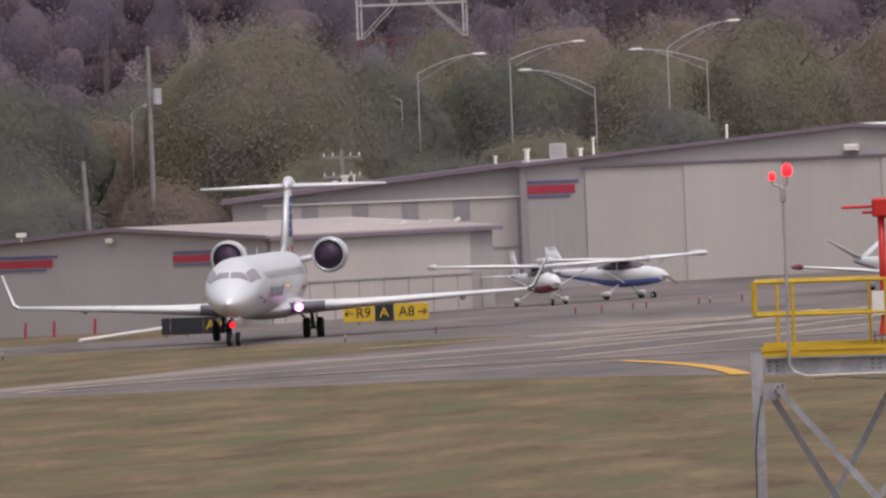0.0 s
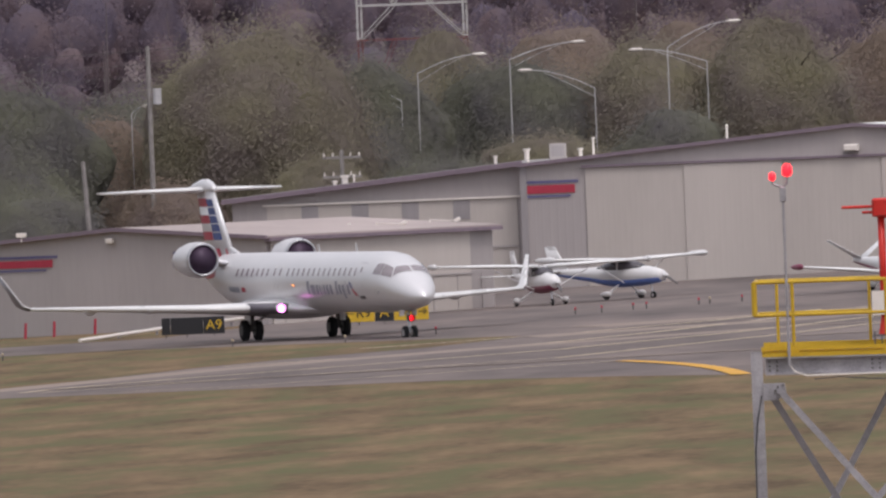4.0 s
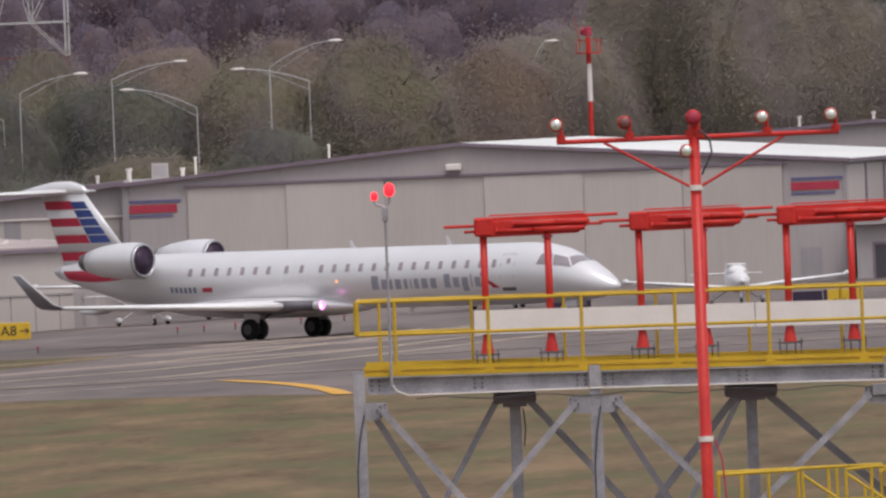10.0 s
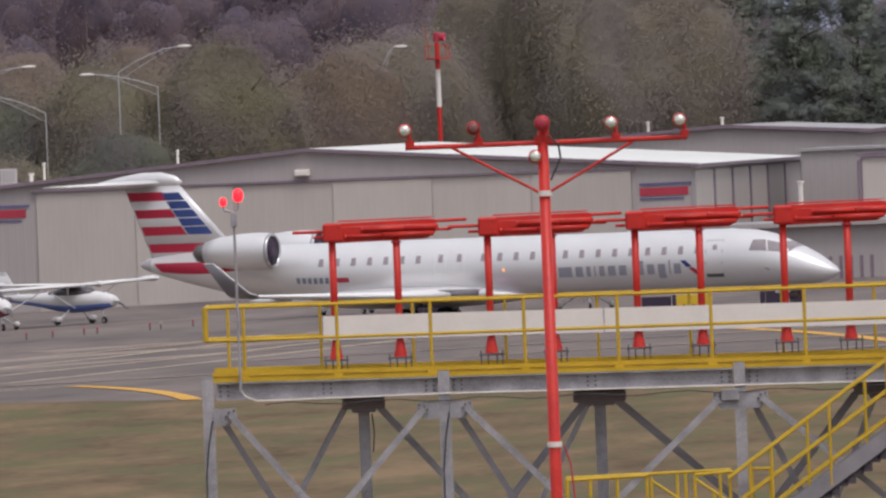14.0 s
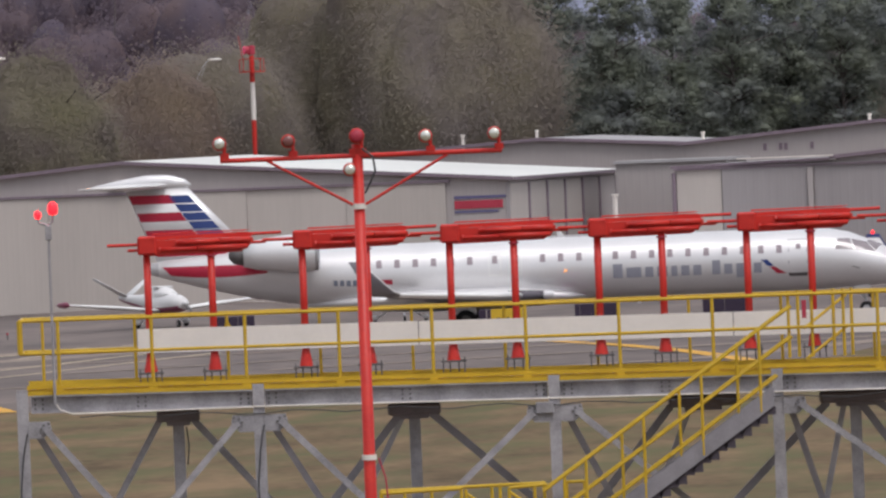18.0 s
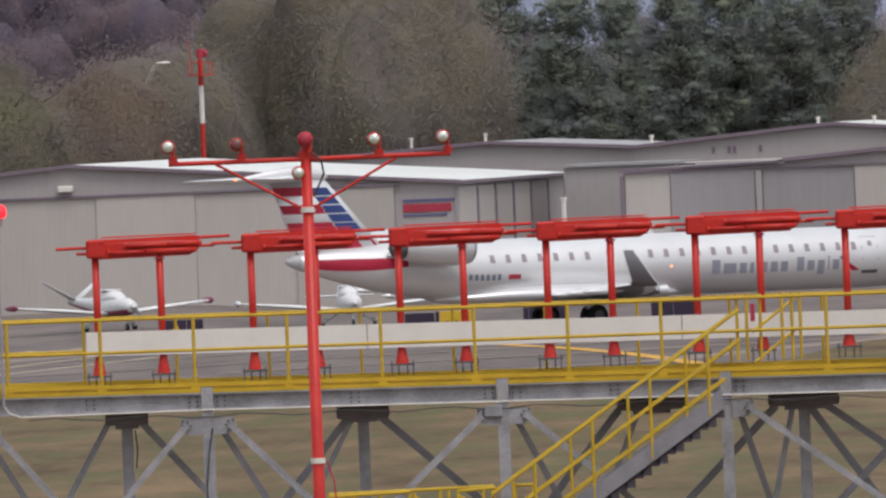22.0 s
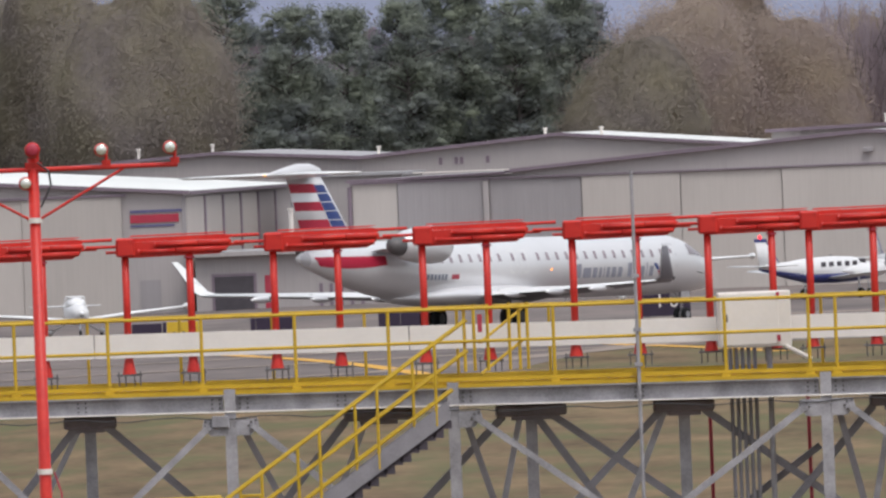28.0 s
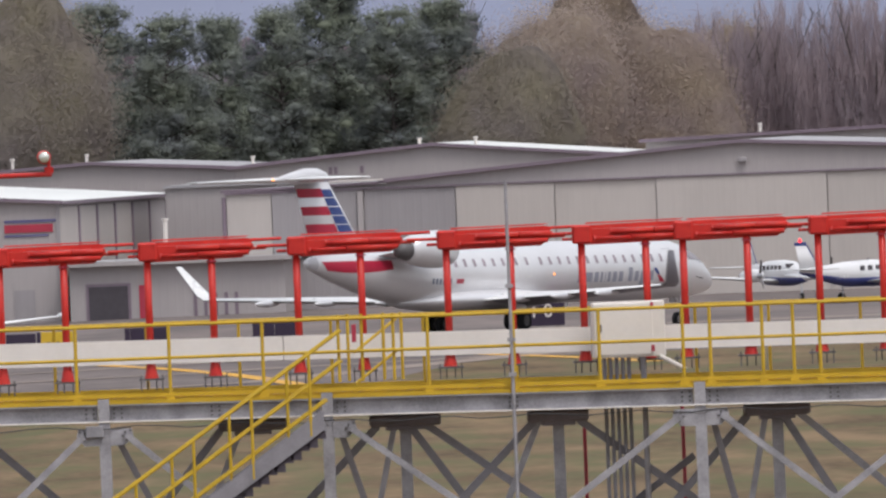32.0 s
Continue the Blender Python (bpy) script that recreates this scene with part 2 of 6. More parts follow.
def lettering(name, text, size, m, material, parent, depth=0.01):
    """Raised letters in the built-in font, in the x-z plane of m."""
    cu = bpy.data.curves.new(name, "FONT")
    cu.body, cu.size, cu.extrude = text, size, depth
    cu.align_x, cu.align_y = "CENTER", "CENTER"
    tmp = bpy.data.objects.new(name, cu)
    scene.collection.objects.link(tmp)
    bpy.context.view_layer.update()
    me = bpy.data.meshes.new_from_object(tmp.evaluated_get(bpy.context.evaluated_depsgraph_get()))
    bpy.data.objects.remove(tmp)
    me.materials.append(M[material])
    me.transform(m @ pose(0, 0, 0, 90, 0, 0))
    ob = new(name, me)
    ob.parent = parent
    return ob


def gz(x):
    """Height of the gently rising airfield at x, its slope fitted to the camera's view."""
    u = 0.022 * (max(-90.0, x) + 33)
    k = (1.05 - u) / 0.1
    return 1.05 - 0.1 * (math.log1p(math.exp(k)) if k < 30 else k)



def dip(x, y):
    """The apron falls a little towards the hangars, by an amount fitted to the camera's view."""
    a, b = min(1.0, max(0.0, (x + 2) / 8)), min(1.0, max(0.0, (y - 668) / 92))
    return 0.62 * a * a * (3 - 2 * a) * b * b * (3 - 2 * b)


def ground_at(x, y):
    return gz(x) - dip(x, y)


def extrude_x(bm, prof, x0, x1, fall):
    """One closed section (y, z) drawn along x; fall(x) is added to its height."""
    rings = [[bm.verts.new((x, y, z + fall(x))) for y, z in prof] for x in (x0, x1)]
    skin(bm, rings)
    return bm


def extrude_z(bm, prof, z0, z1):
    rings = [[bm.verts.new((x, y, z)) for x, y in prof] for z in (z0, z1)]
    skin(bm, rings)
    return bm


def shared(name, me, parent, loc, label=""):
    """Another object on a mesh that alike pieces share."""
    ob = new(name, me)
    ob.parent = parent
    ob.location = loc
    if label:
        tagged(ob, label)
    return ob


def piece_mesh(name, bm, material):
    me = bpy.data.meshes.new(name)
    bm.normal_update()
    bm.to_mesh(me)
    bm.free()
    me.materials.append(M[material])
    return me

# ---- ground ----
def ground_material():
    m = mat("grass", (0.142, 0.100, 0.058), 0.95, vary=0.36, scale=0.30, fine=2.6, bump=0.5, spec=0.1, stretch=(1, 0.25, 1), tint2=(0.224, 0.156, 0.092))
    nd, ln = m.node_tree.nodes, m.node_tree.links
    b = nd["Principled BSDF"]
    old = b.inputs["Base Color"].links[0].from_socket
    co = nd.new("ShaderNodeTexCoord")
    mp = nd.new("ShaderNodeMapping")
    mp.inputs["Scale"].default_value = (0.36, 0.085, 0.1)
    n = nd.new("ShaderNodeTexNoise")
    n.inputs["Scale"].default_value = 1.0
    n.inputs["Detail"].default_value = 9
    r = nd.new("ShaderNodeMapRange")
    r.inputs["From Min"].default_value, r.inputs["From Max"].default_value = 0.44, 0.68
    mx = nd.new("ShaderNodeMix")
    mx.data_type = "RGBA"
    mx.inputs[7].default_value = (0.116, 0.112, 0.055, 1)
    ln.new(co.outputs["Object"], mp.inputs["Vector"])
    ln.new(mp.outputs[0], n.inputs["Vector"])
    ln.new(n.outputs["Fac"], r.inputs["Value"])
    ln.new(r.outputs[0], mx.inputs[0])
    ln.new(old, mx.inputs[6])
    ln.new(mx.outputs[2], b.inputs["Base Color"])
    return m


M["grass"] = ground_material()
mk("asphalt", (0.130, 0.106, 0.100), 0.85, vary=0.28, scale=0.22, fine=1.2, bump=0.15, stretch=(0.6, 0.16, 1), spec=0.3, tint2=(0.205, 0.165, 0.150))


def sheet(name, pts, z, material, label, cat="ground", step=6.0):
    """A ground sheet over a convex outline in x, y, lying on the airfield's slope."""
    bm = bmesh.new()
    vs = [bm.verts.new((x, y, 0)) for x, y in pts]
    bm.faces.new(vs)
    x0, x1 = min(p[0] for p in pts), max(p[0] for p in pts)
    k = math.ceil(x0 / step) * step
    while k < x1:
        if -100 < k < 60:
            bmesh.ops.bisect_plane(bm, geom=bm.verts[:] + bm.edges[:] + bm.faces[:], plane_co=(k, 0, 0), plane_no=(1, 0, 0))
        k += step
    for k in (668, 684, 700, 716, 730, 745, 760):
        bmesh.ops.bisect_plane(bm, geom=bm.verts[:] + bm.edges[:] + bm.faces[:], plane_co=(0, k, 0), plane_no=(0, 1, 0))
    for k in (-2, 2):
        bmesh.ops.bisect_plane(bm, geom=bm.verts[:] + bm.edges[:] + bm.faces[:], plane_co=(k, 0, 0), plane_no=(1, 0, 0))
    for v in bm.verts:
        v.co.z = ground_at(v.co.x, v.co.y) + z
    bmesh.ops.recalc_face_normals(bm, faces=bm.faces[:])
    if bm.faces[:][0].normal.z < 0:
        bmesh.ops.reverse_faces(bm, faces=bm.faces[:])
    return tagged(part(name, bm, material), label, cat, kind="structure")


sheet("ground", [(-3000, -800), (3000, -800), (3000, 4500), (-3000, 4500)], 0.0, "grass", "dry tan and green mown airfield grass", "grass")
sheet("road", [(-140, 672), (-60, 620), (-38, 596), (-28.5, 585), (-20, 574.5), (-13.5, 561.5), (-8.6, 548), (4, 537), (17.6, 548), (25.6, 611), (140, 606), (140, 1000), (-140, 1000)],
      0.006, "asphalt", "worn grey asphalt taxiway and apron", "taxiway")
sheet("ground", [(-140, 765), (-60, 722), (-45.2, 713.5), (-39.1, 708.5), (-34.2, 699.5), (-24.1, 683), (-20.6, 678), (-21.3, 671), (-24.0, 660), (-29.3, 652), (-32.8, 642), (-36.6, 625), (-39.0, 615.5), (-60, 640), (-140, 700)],
      0.012, "grass", "dry grass island between the taxiways", "grass")
sheet("ground", [(-140, 790), (-48, 744), (-39.5, 744), (-36, 768), (-44, 792), (-140, 815)], 0.012, "grass", "green grass verge before the shed", "grass")


def stripe(pts, w, material, label):
    """A painted line along points in x, y."""
    bm = bmesh.new()
    left, right = [], []
    fine = []
    for a, b in zip(pts, pts[1:]):
        n = max(1, int(abs(b[0] - a[0]) / 1.2))
        fine += [(a[0] + (b[0] - a[0]) * k / n, a[1] + (b[1] - a[1]) * k / n) for k in range(n)]
    pts = fine + [pts[-1]]
    for i, p in enumerate(pts):
        a, b = Vector(pts[max(0, i - 1)]), Vector(pts[min(len(pts) - 1, i + 1)])
        n = Vector((-(b - a).y, (b - a).x)).normalized() * w / 2
        left.append(bm.verts.new((p[0] + n.x, p[1] + n.y, ground_at(*p) + 0.024)))
        right.append(bm.verts.new((p[0] - n.x, p[1] - n.y, ground_at(*p) + 0.024)))
    for i in range(len(pts) - 1):
        bm.faces.new((left[i], left[i + 1], right[i + 1], right[i]))
    bmesh.ops.recalc_face_normals(bm, faces=bm.faces[:])
    if bm.faces[:][0].normal.z < 0:
        bmesh.ops.reverse_faces(bm, faces=bm.faces[:])
    return tagged(part("taxi_line", bm, material), label, "line", "taxiway lines", "structure")


def arc(p, q, sag, n=9):
    out = []
    for i in range(n):
        k = i / (n - 1)
        s = 4 * k * (1 - k) * sag
        out.append((p[0] + (q[0] - p[0]) * k + s * 0.3, p[1] + (q[1] - p[1]) * k + s))
    return out


stripe(arc((-14.3, 594.5), (-9.1, 549.5), 2.0), 0.75, "paint_yellow", "bold yellow painted taxiway line")
stripe(arc((10.6, 645), (17.4, 563), 3.0), 0.8, "paint_yellow", "bold yellow painted taxiway line")
stripe(arc((22, 640), (31, 585), 2.0), 0.8, "paint_yellow", "bold yellow painted taxiway line")
mk("pale_band", (0.36, 0.285, 0.235), 0.85, vary=0.3, scale=0.5, fine=3, bump=0.1, stretch=(1, 0.3, 1), tint2=(0.26, 0.205, 0.175))
for pts, w in (([(-39.5, 612), (-31, 634), (-20.6, 647), (-8.7, 655.7), (14, 654)], 2.6), ([(-36.5, 610), (-22, 606), (-14, 603), (-2, 601)], 2.4), ([(-20, 672), (-8, 676), (12, 676)], 5.0), ([(-18, 692), (-4, 697), (16, 700)], 6.0),
               ([(-8, 630), (10, 628), (26, 634)], 2.0), ([(0, 607), (14, 606), (30, 616)], 2.2), ([(2, 574), (16, 578), (30, 622)], 2.0), ([(8, 700), (30, 704), (52, 702)], 5.0), ([(6, 662), (30, 668), (56, 668)], 3.6)):
    stripe(pts, w, "pale_band", "long faded pale seam across the taxiway")
# thin pale yellow lines sweeping round the bend
for pts in ([(-31.5, 640.5), (-28, 642.4), (-24.6, 643.8), (-18.4, 652), (-14.4, 664), (-10.5, 680), (-6, 702)], [(-37.6, 606), (-36.1, 611), (-32, 616.5), (-28.2, 620), (-24, 624.5), (-17.8, 632), (-10.1, 652), (-4, 676)],
            [(-36.8, 603), (-30, 606.5), (-23.4, 608.5), (-17.2, 611), (-9.8, 633), (-2, 662)], [(-33, 594), (-28.7, 590), (-22.7, 591.5), (-18, 593.3), (-14.4, 594.4)], [(-27, 668), (-19, 674.5), (-12.4, 688), (-8, 702)]):
    stripe(pts, 0.42, "paint_pale", "thin pale yellow taxiway line")

# ---- hangars ----
def gable_hangar(name, m, x0, xa, x1, zl, za, zr, depth, wall, roof, label, zb=-1.2, rise=0.0):
    """A metal gable building: the front runs along x from x0 to x1, the ridge stands over xa and runs back along y."""
    t = thing(name, m, label, "hangar")
    top = lambda x: zl + (za - zl) * (x - x0) / (xa - x0) if x < xa else za + (zr - za) * (x - xa) / (x1 - xa)
    bm = plate(bmesh.new(), [(x0, zb), (x1, zb), (x1, zr), (xa, za), (x0, zl)], 0.0, 0.25)
    part("wall", bm, wall, t, "ribbed metal front wall")
    part("wall", plate(bmesh.new(), [(x0, zb), (x1, zb), (x1, zr), (xa, za), (x0, zl)], depth - 0.25, depth), wall, t)
    for x, z, s in ((x0, zl, 1), (x1, zr, -1)):
        bm = a_box(min(x, x + s * 0.25), max(x, x + s * 0.25), 0.255, depth - 0.255, zb, z)
        part("wall", bm, wall, t)
    for a, za1, b, zb1 in ((x0 - 0.35, zl - 0.03, xa, za), (xa, za, x1 + 0.35, zr - 0.03)):
        bm = bmesh.new()
        f = plate(bm, [(a, za1 + 0.03), (b, zb1 + 0.03), (b, zb1 + 0.15), (a, za1 + 0.15)], -0.3, depth + 0.3)
        part("roof", bm, roof, t, "low-pitched metal roof slope")
        part("trim", plate(bmesh.new(), [(a, za1 - 0.02), (b, zb1 - 0.02), (b, zb1 + 0.17), (a, za1 + 0.17)], -0.36, -0.303), "trim_mauve", t, "dark metal rake trim")
    return t


def panel(t, name, x0, x1, z0, z1, y, material, label="", proud=0.08):
    bm = a_box(x0, x1, y - proud, y, z0, z1)
    return part(name, bm, material, t, label)


def ribbed_panel(t, name, x0, x1, z0, z1, y, material, label=""):
    bm = a_box(x0, x1, y - 0.06, y, z0, z1)
    return part(name, bm, material, t, label)


def badge(t, x0, x1, z0, z1, y, flip=1):
    """Three painted stripes on a hangar front."""
    h = (z1 - z0)
    part("stripe", a_box(x0, x1, y - 0.02, y, z0 + h * 0.84, z1), "stripe_blue", t, "blue painted stripe")
    part("stripe", a_box(x0, x0 + (x1 - x0) * 0.93, y - 0.02, y, z0 + h * 0.24, z0 + h * 0.72), "stripe_red", t, "red painted stripe")
    part("stripe", a_box(x0, x0 + (x1 - x0) * 0.84, y - 0.02, y, z0, z0 + h * 0.12), "stripe_blue", t, "blue painted stripe")


# the big cream-doored hangar
H1 = gable_hangar("hangar", pose(-22.1, 850, 0, 0, 0, -8), -3.2, 14.8, 35.6, 6.81, 8.26, 6.66, 49, "siding_grey", "roof_white",
                  "large grey metal hangar with cream sliding doors and white roof")
for i in range(6):
    a = 0.1 + i * 5.36
    ribbed_panel(H1, "door", a, a + 5.34, -0.6, 6.6, -0.04 - 0.07 * (i % 2), "siding_cream", "cream metal sliding hangar door" if i == 0 else "")
part("door_track", a_box(-0.1, 32.5, -0.26, -0.035, 6.62, 6.74), "trim_mauve", H1, "dark door track")
badge(H1, -3.1, -0.3, 5.1, 6.0, -0.035)
badge(H1, 32.7, 35.5, 4.95, 5.85, -0.035)
part("corner_trim", a_box(-3.45, -3.1, -0.1, 0.0, -1, 6.8), "siding_dark", H1)
part("corner_trim", a_box(35.5, 35.7, -0.08, 0.0, -1, 6.6), "siding_dark", H1)
bm = a_box(14.2, 15.0, -0.55, -0.05, 6.95, 7.3, bevel=0.05)
part("wall_lamp", bm, "board_white", H1, "white wall flood lamp")
for k in range(6):
    y = 0.5 + 8.05 * k
    part("wall_panel", a_box(35.62, 35.68, y, y + 7.5, -1, 6.42), "siding_cream" if k < 4 else "siding_grey", H1)
    part("panel_trim", a_box(35.62, 35.76, y + 7.52, y + 8.0, -1, 6.45), "trim_mauve", H1, "dark trim between wall panels" if k == 0 else "")
part("eave_trim", a_box(35.96, 36.02, -0.2, 49.2, 6.60, 6.78), "trim_mauve", H1, "dark metal eave trim")
part("side_door", a_box(33.1, 34.2, -0.06, -0.003, -0.6, 2.1), "siding_dark", H1, "plain grey metal side door")

# the lean-to beside it
LT = thing("lean_to", pose(-22.1, 850, 0, 0, 0, -8), "grey metal lean-to with cream wall panels and louvres", "building")
part("wall", plate(bmesh.new(), [(-19.5, -1), (-3.47, -1), (-3.47, 6.95), (-19.5, 5.5)], 1.4, 1.65), "siding_grey", LT)
part("roof", plate(bmesh.new(), [(-20, 5.5), (-3.47, 6.99), (-3.47, 7.13), (-20, 5.63)], 0.9, 30), "roof_grey", LT)
part("trim", plate(bmesh.new(), [(-20, 5.36), (-3.47, 6.84), (-3.47, 7.1), (-20, 5.6)], 0.84, 0.897), "trim_mauve", LT)
ribbed_panel(LT, "wall_panel", -17.6, -3.9, -0.6, 5.15, 1.39, "siding_cream", "cream ribbed wall panel")
part("ledge", a_box(-17.8, -3.7, 1.2, 1.31, 5.16, 5.26), "board_white", LT)
part("ledge", a_box(-17.7, -3.8, 1.25, 1.31, 2.5, 2.6), "siding_grey", LT)
for x in (-15.7, -12.95, -10.2, -7.4):
    lv = part("louvre", a_box(x, x + 0.92, 1.30, 1.328, 4.08, 5.1), "siding_dark", LT, "grey wall louvre" if x < -15 else "")
    for k in range(6):
        part("slat", a_box(x + 0.04, x + 0.88, 1.285, 1.298, 4.12 + k * 0.16, 4.12 + k * 0.16 + 0.13), "siding_dark", lv)
part("louvre_door", a_box(-18.3, -17.7, 1.3, 1.38, 4.0, 4.3), "stripe_red", LT, "red painted wall patch")

# the low shed in front of the lean-to
SH = gable_hangar("shed", pose(-36.0, 770, -0.1, 0, 0, -35), -19.0, -8.6, 0.5, 4.2, 4.85, 4.25, 18.4, "siding_grey", "roof_reflected_cream", "low grey metal shed with pale side wall")
badge(SH, -16.9, -12.4, 3.0, 3.75, -0.035)
badge(SH, -5.2, -1.6, 3.05, 3.75, -0.035)
part("wall_panel", a_box(0.53, 0.6, 0.3, 16.4, -1, 4.1), "siding_cream", SH, "pale ribbed side wall")
part("gutter", a_box(0.6, 0.95, -0.2, 18.7, 4.1, 4.28), "trim_mauve", SH, "dark gutter")
for k in range(9):
    part("wall_seam", a_box(0.605, 0.64, 1.2 + k * 2.0, 1.25 + k * 2.0, -1, 2.0), "siding_grey", SH)
part("wall_rail", a_box(0.61, 0.66, 0.3, 16.4, 1.98, 2.06), "siding_grey", SH)
part("wall_lamp", a_box(-9.2, -8.8, -0.3, -0.035, 4.25, 4.5, bevel=0.04), "board_white", SH)

# the link block between the hangars
LK = thing("link_block", pose(21.6, 876, 0, 0, 0, -8), "plain grey metal block between two hangars", "building")
part("wall", a_box(-2.0, 4.2, 0, 10, -1.2, 7.1), "siding_grey", LK)
part("roof", a_box(-2.1, 4.4, -0.2, 10.2, 7.1, 7.25), "roof_grey", LK)
part("wall_pipe", a_tube((3.9, -0.1, -1), (3.9, -0.1, 5.9), 0.1), "stripe_red", LK)

# low office annex
AN = thing("annex", pose(13.6, 843, 0.4, 0, 0, -8), "low grey office annex with dark entrance", "building")
part("wall", a_box(0, 11.5, 0, 16, -1.5, 2.83), "siding_grey", AN)
part("roof", a_box(-0.4, 11.9, -0.5, 16.3, 2.83, 3.05), "roof_grey", AN)
part("fascia", a_box(-0.42, 11.92, -0.58, -0.505, 2.83, 3.07), "siding_grey", AN)
part("entrance", a_box(1.0, 3.1, -0.06, -0.003, -0.5, 1.75), "glass_dark", AN, "dark glazed entrance")
part("entrance_frame", a_box(0.85, 3.25, -0.035, -0.004, -0.5, 1.9), "trim_mauve", AN)
for k in range(5):
    part("window", a_box(6.6 + k * 0.55, 6.78 + k * 0.55, -0.05, -0.003, -0.2, 1.2), "trim_mauve", AN)
part("door", a_box(3.7, 4.3, -0.05, -0.003, -0.5, 1.75), "stripe_red", AN, "dark red door")

# the second large hangar, with grey and cream doors
H3 = gable_hangar("hangar", pose(37.0, 846, 0, 0, 0, -8), -6.3, 12.7, 40.5, 7.10, 8.46, 6.85, 40, "siding_grey", "roof_grey",
                  "wide grey metal hangar with grey and cream sliding doors")
part("wall", plate(bmesh.new(), [(-15.0, -1.2), (-6.32, -1.2), (-6.32, 7.0), (-15.0, 6.83)], 0.02, 0.27), "siding_grey", H3)
part("roof", plate(bmesh.new(), [(-15.2, 6.86), (-6.66, 7.03), (-6.66, 7.12), (-15.2, 6.95)], -0.2, 30), "roof_grey", H3, "flat roof of the lower bay")
part("trim", plate(bmesh.new(), [(-15.2, 6.82), (-6.66, 6.99), (-6.66, 7.14), (-15.2, 6.97)], -0.26, -0.203), "trim_mauve", H3)
for i, (a, b, mt) in enumerate(((-14.9, -12.5, "siding_cream"), (-12.45, -7.9, "siding_dark"), (-7.5, -2.6, "siding_dark"), (-2.55, 2.7, "siding_cream"),
                                (2.75, 8.15, "siding_cream"), (8.2, 17.3, "siding_cream"), (17.35, 22.7, "siding_cream"))):
    ribbed_panel(H3, "door", a, b, -0.6, 6.72, -0.04 - 0.07 * (i % 2), mt, "grey metal sliding door" if i == 1 else "")
part("door_track", a_box(-15.0, 22.9, -0.26, -0.035, 6.74, 6.82), "trim_mauve", H3)
part("downpipe", a_box(-7.86, -7.55, -0.3, -0.05, -1, 6.65), "siding_grey", H3, "pale downpipe")
part("downpipe", a_tube((-15.05, -0.12, -1), (-15.05, -0.12, 6.6), 0.12), "trim_mauve", H3)
part("canopy", a_box(-11.6, -6.4, -0.52, -0.37, 7.20, 7.27), "board_white", H3, "pale rail along the roof edge")
part("wall_lamp", a_box(12.6, 13.1, -0.3, -0.035, 7.4, 7.65, bevel=0.04), "siding_dark", H3)

H4 = gable_hangar("hangar", pose(37.0, 902, 0, 0, 0, -8), -13.0, -1.5, 10.0, 7.95, 8.85, 7.8, 25, "siding_grey", "roof_white", "grey hangar behind with a white metal roof")
for x in (-8.4, -7.5, -7.2, -5.7):
    part("vent_slot", a_box(x, x + 0.2, -0.05, -0.003, 7.45, 7.85), "trim_mauve", H4, "small dark wall vent")
H5 = gable_hangar("hangar", pose(20.0, 918, 0, 0, 0, -8), -20.0, -3.8, 13.0, 7.6, 8.5, 7.4, 30, "siding_grey", "roof_grey", "far grey hangar with a grey roof")
H6 = gable_hangar("hangar", pose(62.0, 915, 0, 0, 0, -8), -13.7, 14.0, 40.0, 8.55, 9.1, 8.55, 30, "siding_grey", "roof_grey", "far grey hangar with a grey roof")

def roof_vent(x, y, z, h, r, label="white metal roof vent pipe"):
    t = thing("roof_vent", pose(x, y, z), label, "vent", "roof vents")
    part("pipe", a_tube((0, 0, -0.4), (0, 0, h), r), "board_white", t)
    part("cap", a_tube((0, 0, h + 0.002), (0, 0, h + 0.12), r * 1.5), "board_white", t)
    return t

# ---- the regional jet ----
FUS = [  # aft of the nose, height of the centre, half width, half height
    (0.0, 1.88, 0.02, 0.02), (0.18, 1.89, 0.26, 0.22), (0.5, 1.93, 0.50, 0.42), (1.0, 2.04, 0.76, 0.64), (1.7, 2.19, 1.0, 0.86), (2.4, 2.33, 1.14, 1.04),
    (3.1, 2.46, 1.23, 1.19), (3.9, 2.53, 1.31, 1.29), (5.0, 2.55, 1.345, 1.345), (9.0, 2.55, 1.345, 1.345), (15.0, 2.55, 1.345, 1.345), (21.0, 2.55, 1.345, 1.345), (24.6, 2.55, 1.345, 1.345),
    (26.3, 2.61, 1.29, 1.28), (28.0, 2.73, 1.15, 1.15), (29.6, 2.87, 0.94, 0.97), (31.2, 3.02, 0.67, 0.72), (32.5, 3.13, 0.43, 0.46), (33.3, 3.19, 0.25, 0.27), (33.65, 3.22, 0.10, 0.11)]
MAIN_AFT = 19.76


def fus_at(a):
    for p, q in zip(FUS, FUS[1:]):
        if p[0] <= a <= q[0]:
            k = (a - p[0]) / (q[0] - p[0])
            return [p[i] + k * (q[i] - p[i]) for i in (1, 2, 3)]
    return FUS[-1][1:]


def skin_at(a, ang, off=0.0):
    """Point of the fuselage skin: aft of the nose, and degrees up from the side; the port side beyond 90."""
    zc, w, h = fus_at(a)
    c, s = math.cos(radians(ang)), math.sin(radians(ang))
    return Vector((MAIN_AFT - a, -(w + off) * c, zc + (h + off) * s))


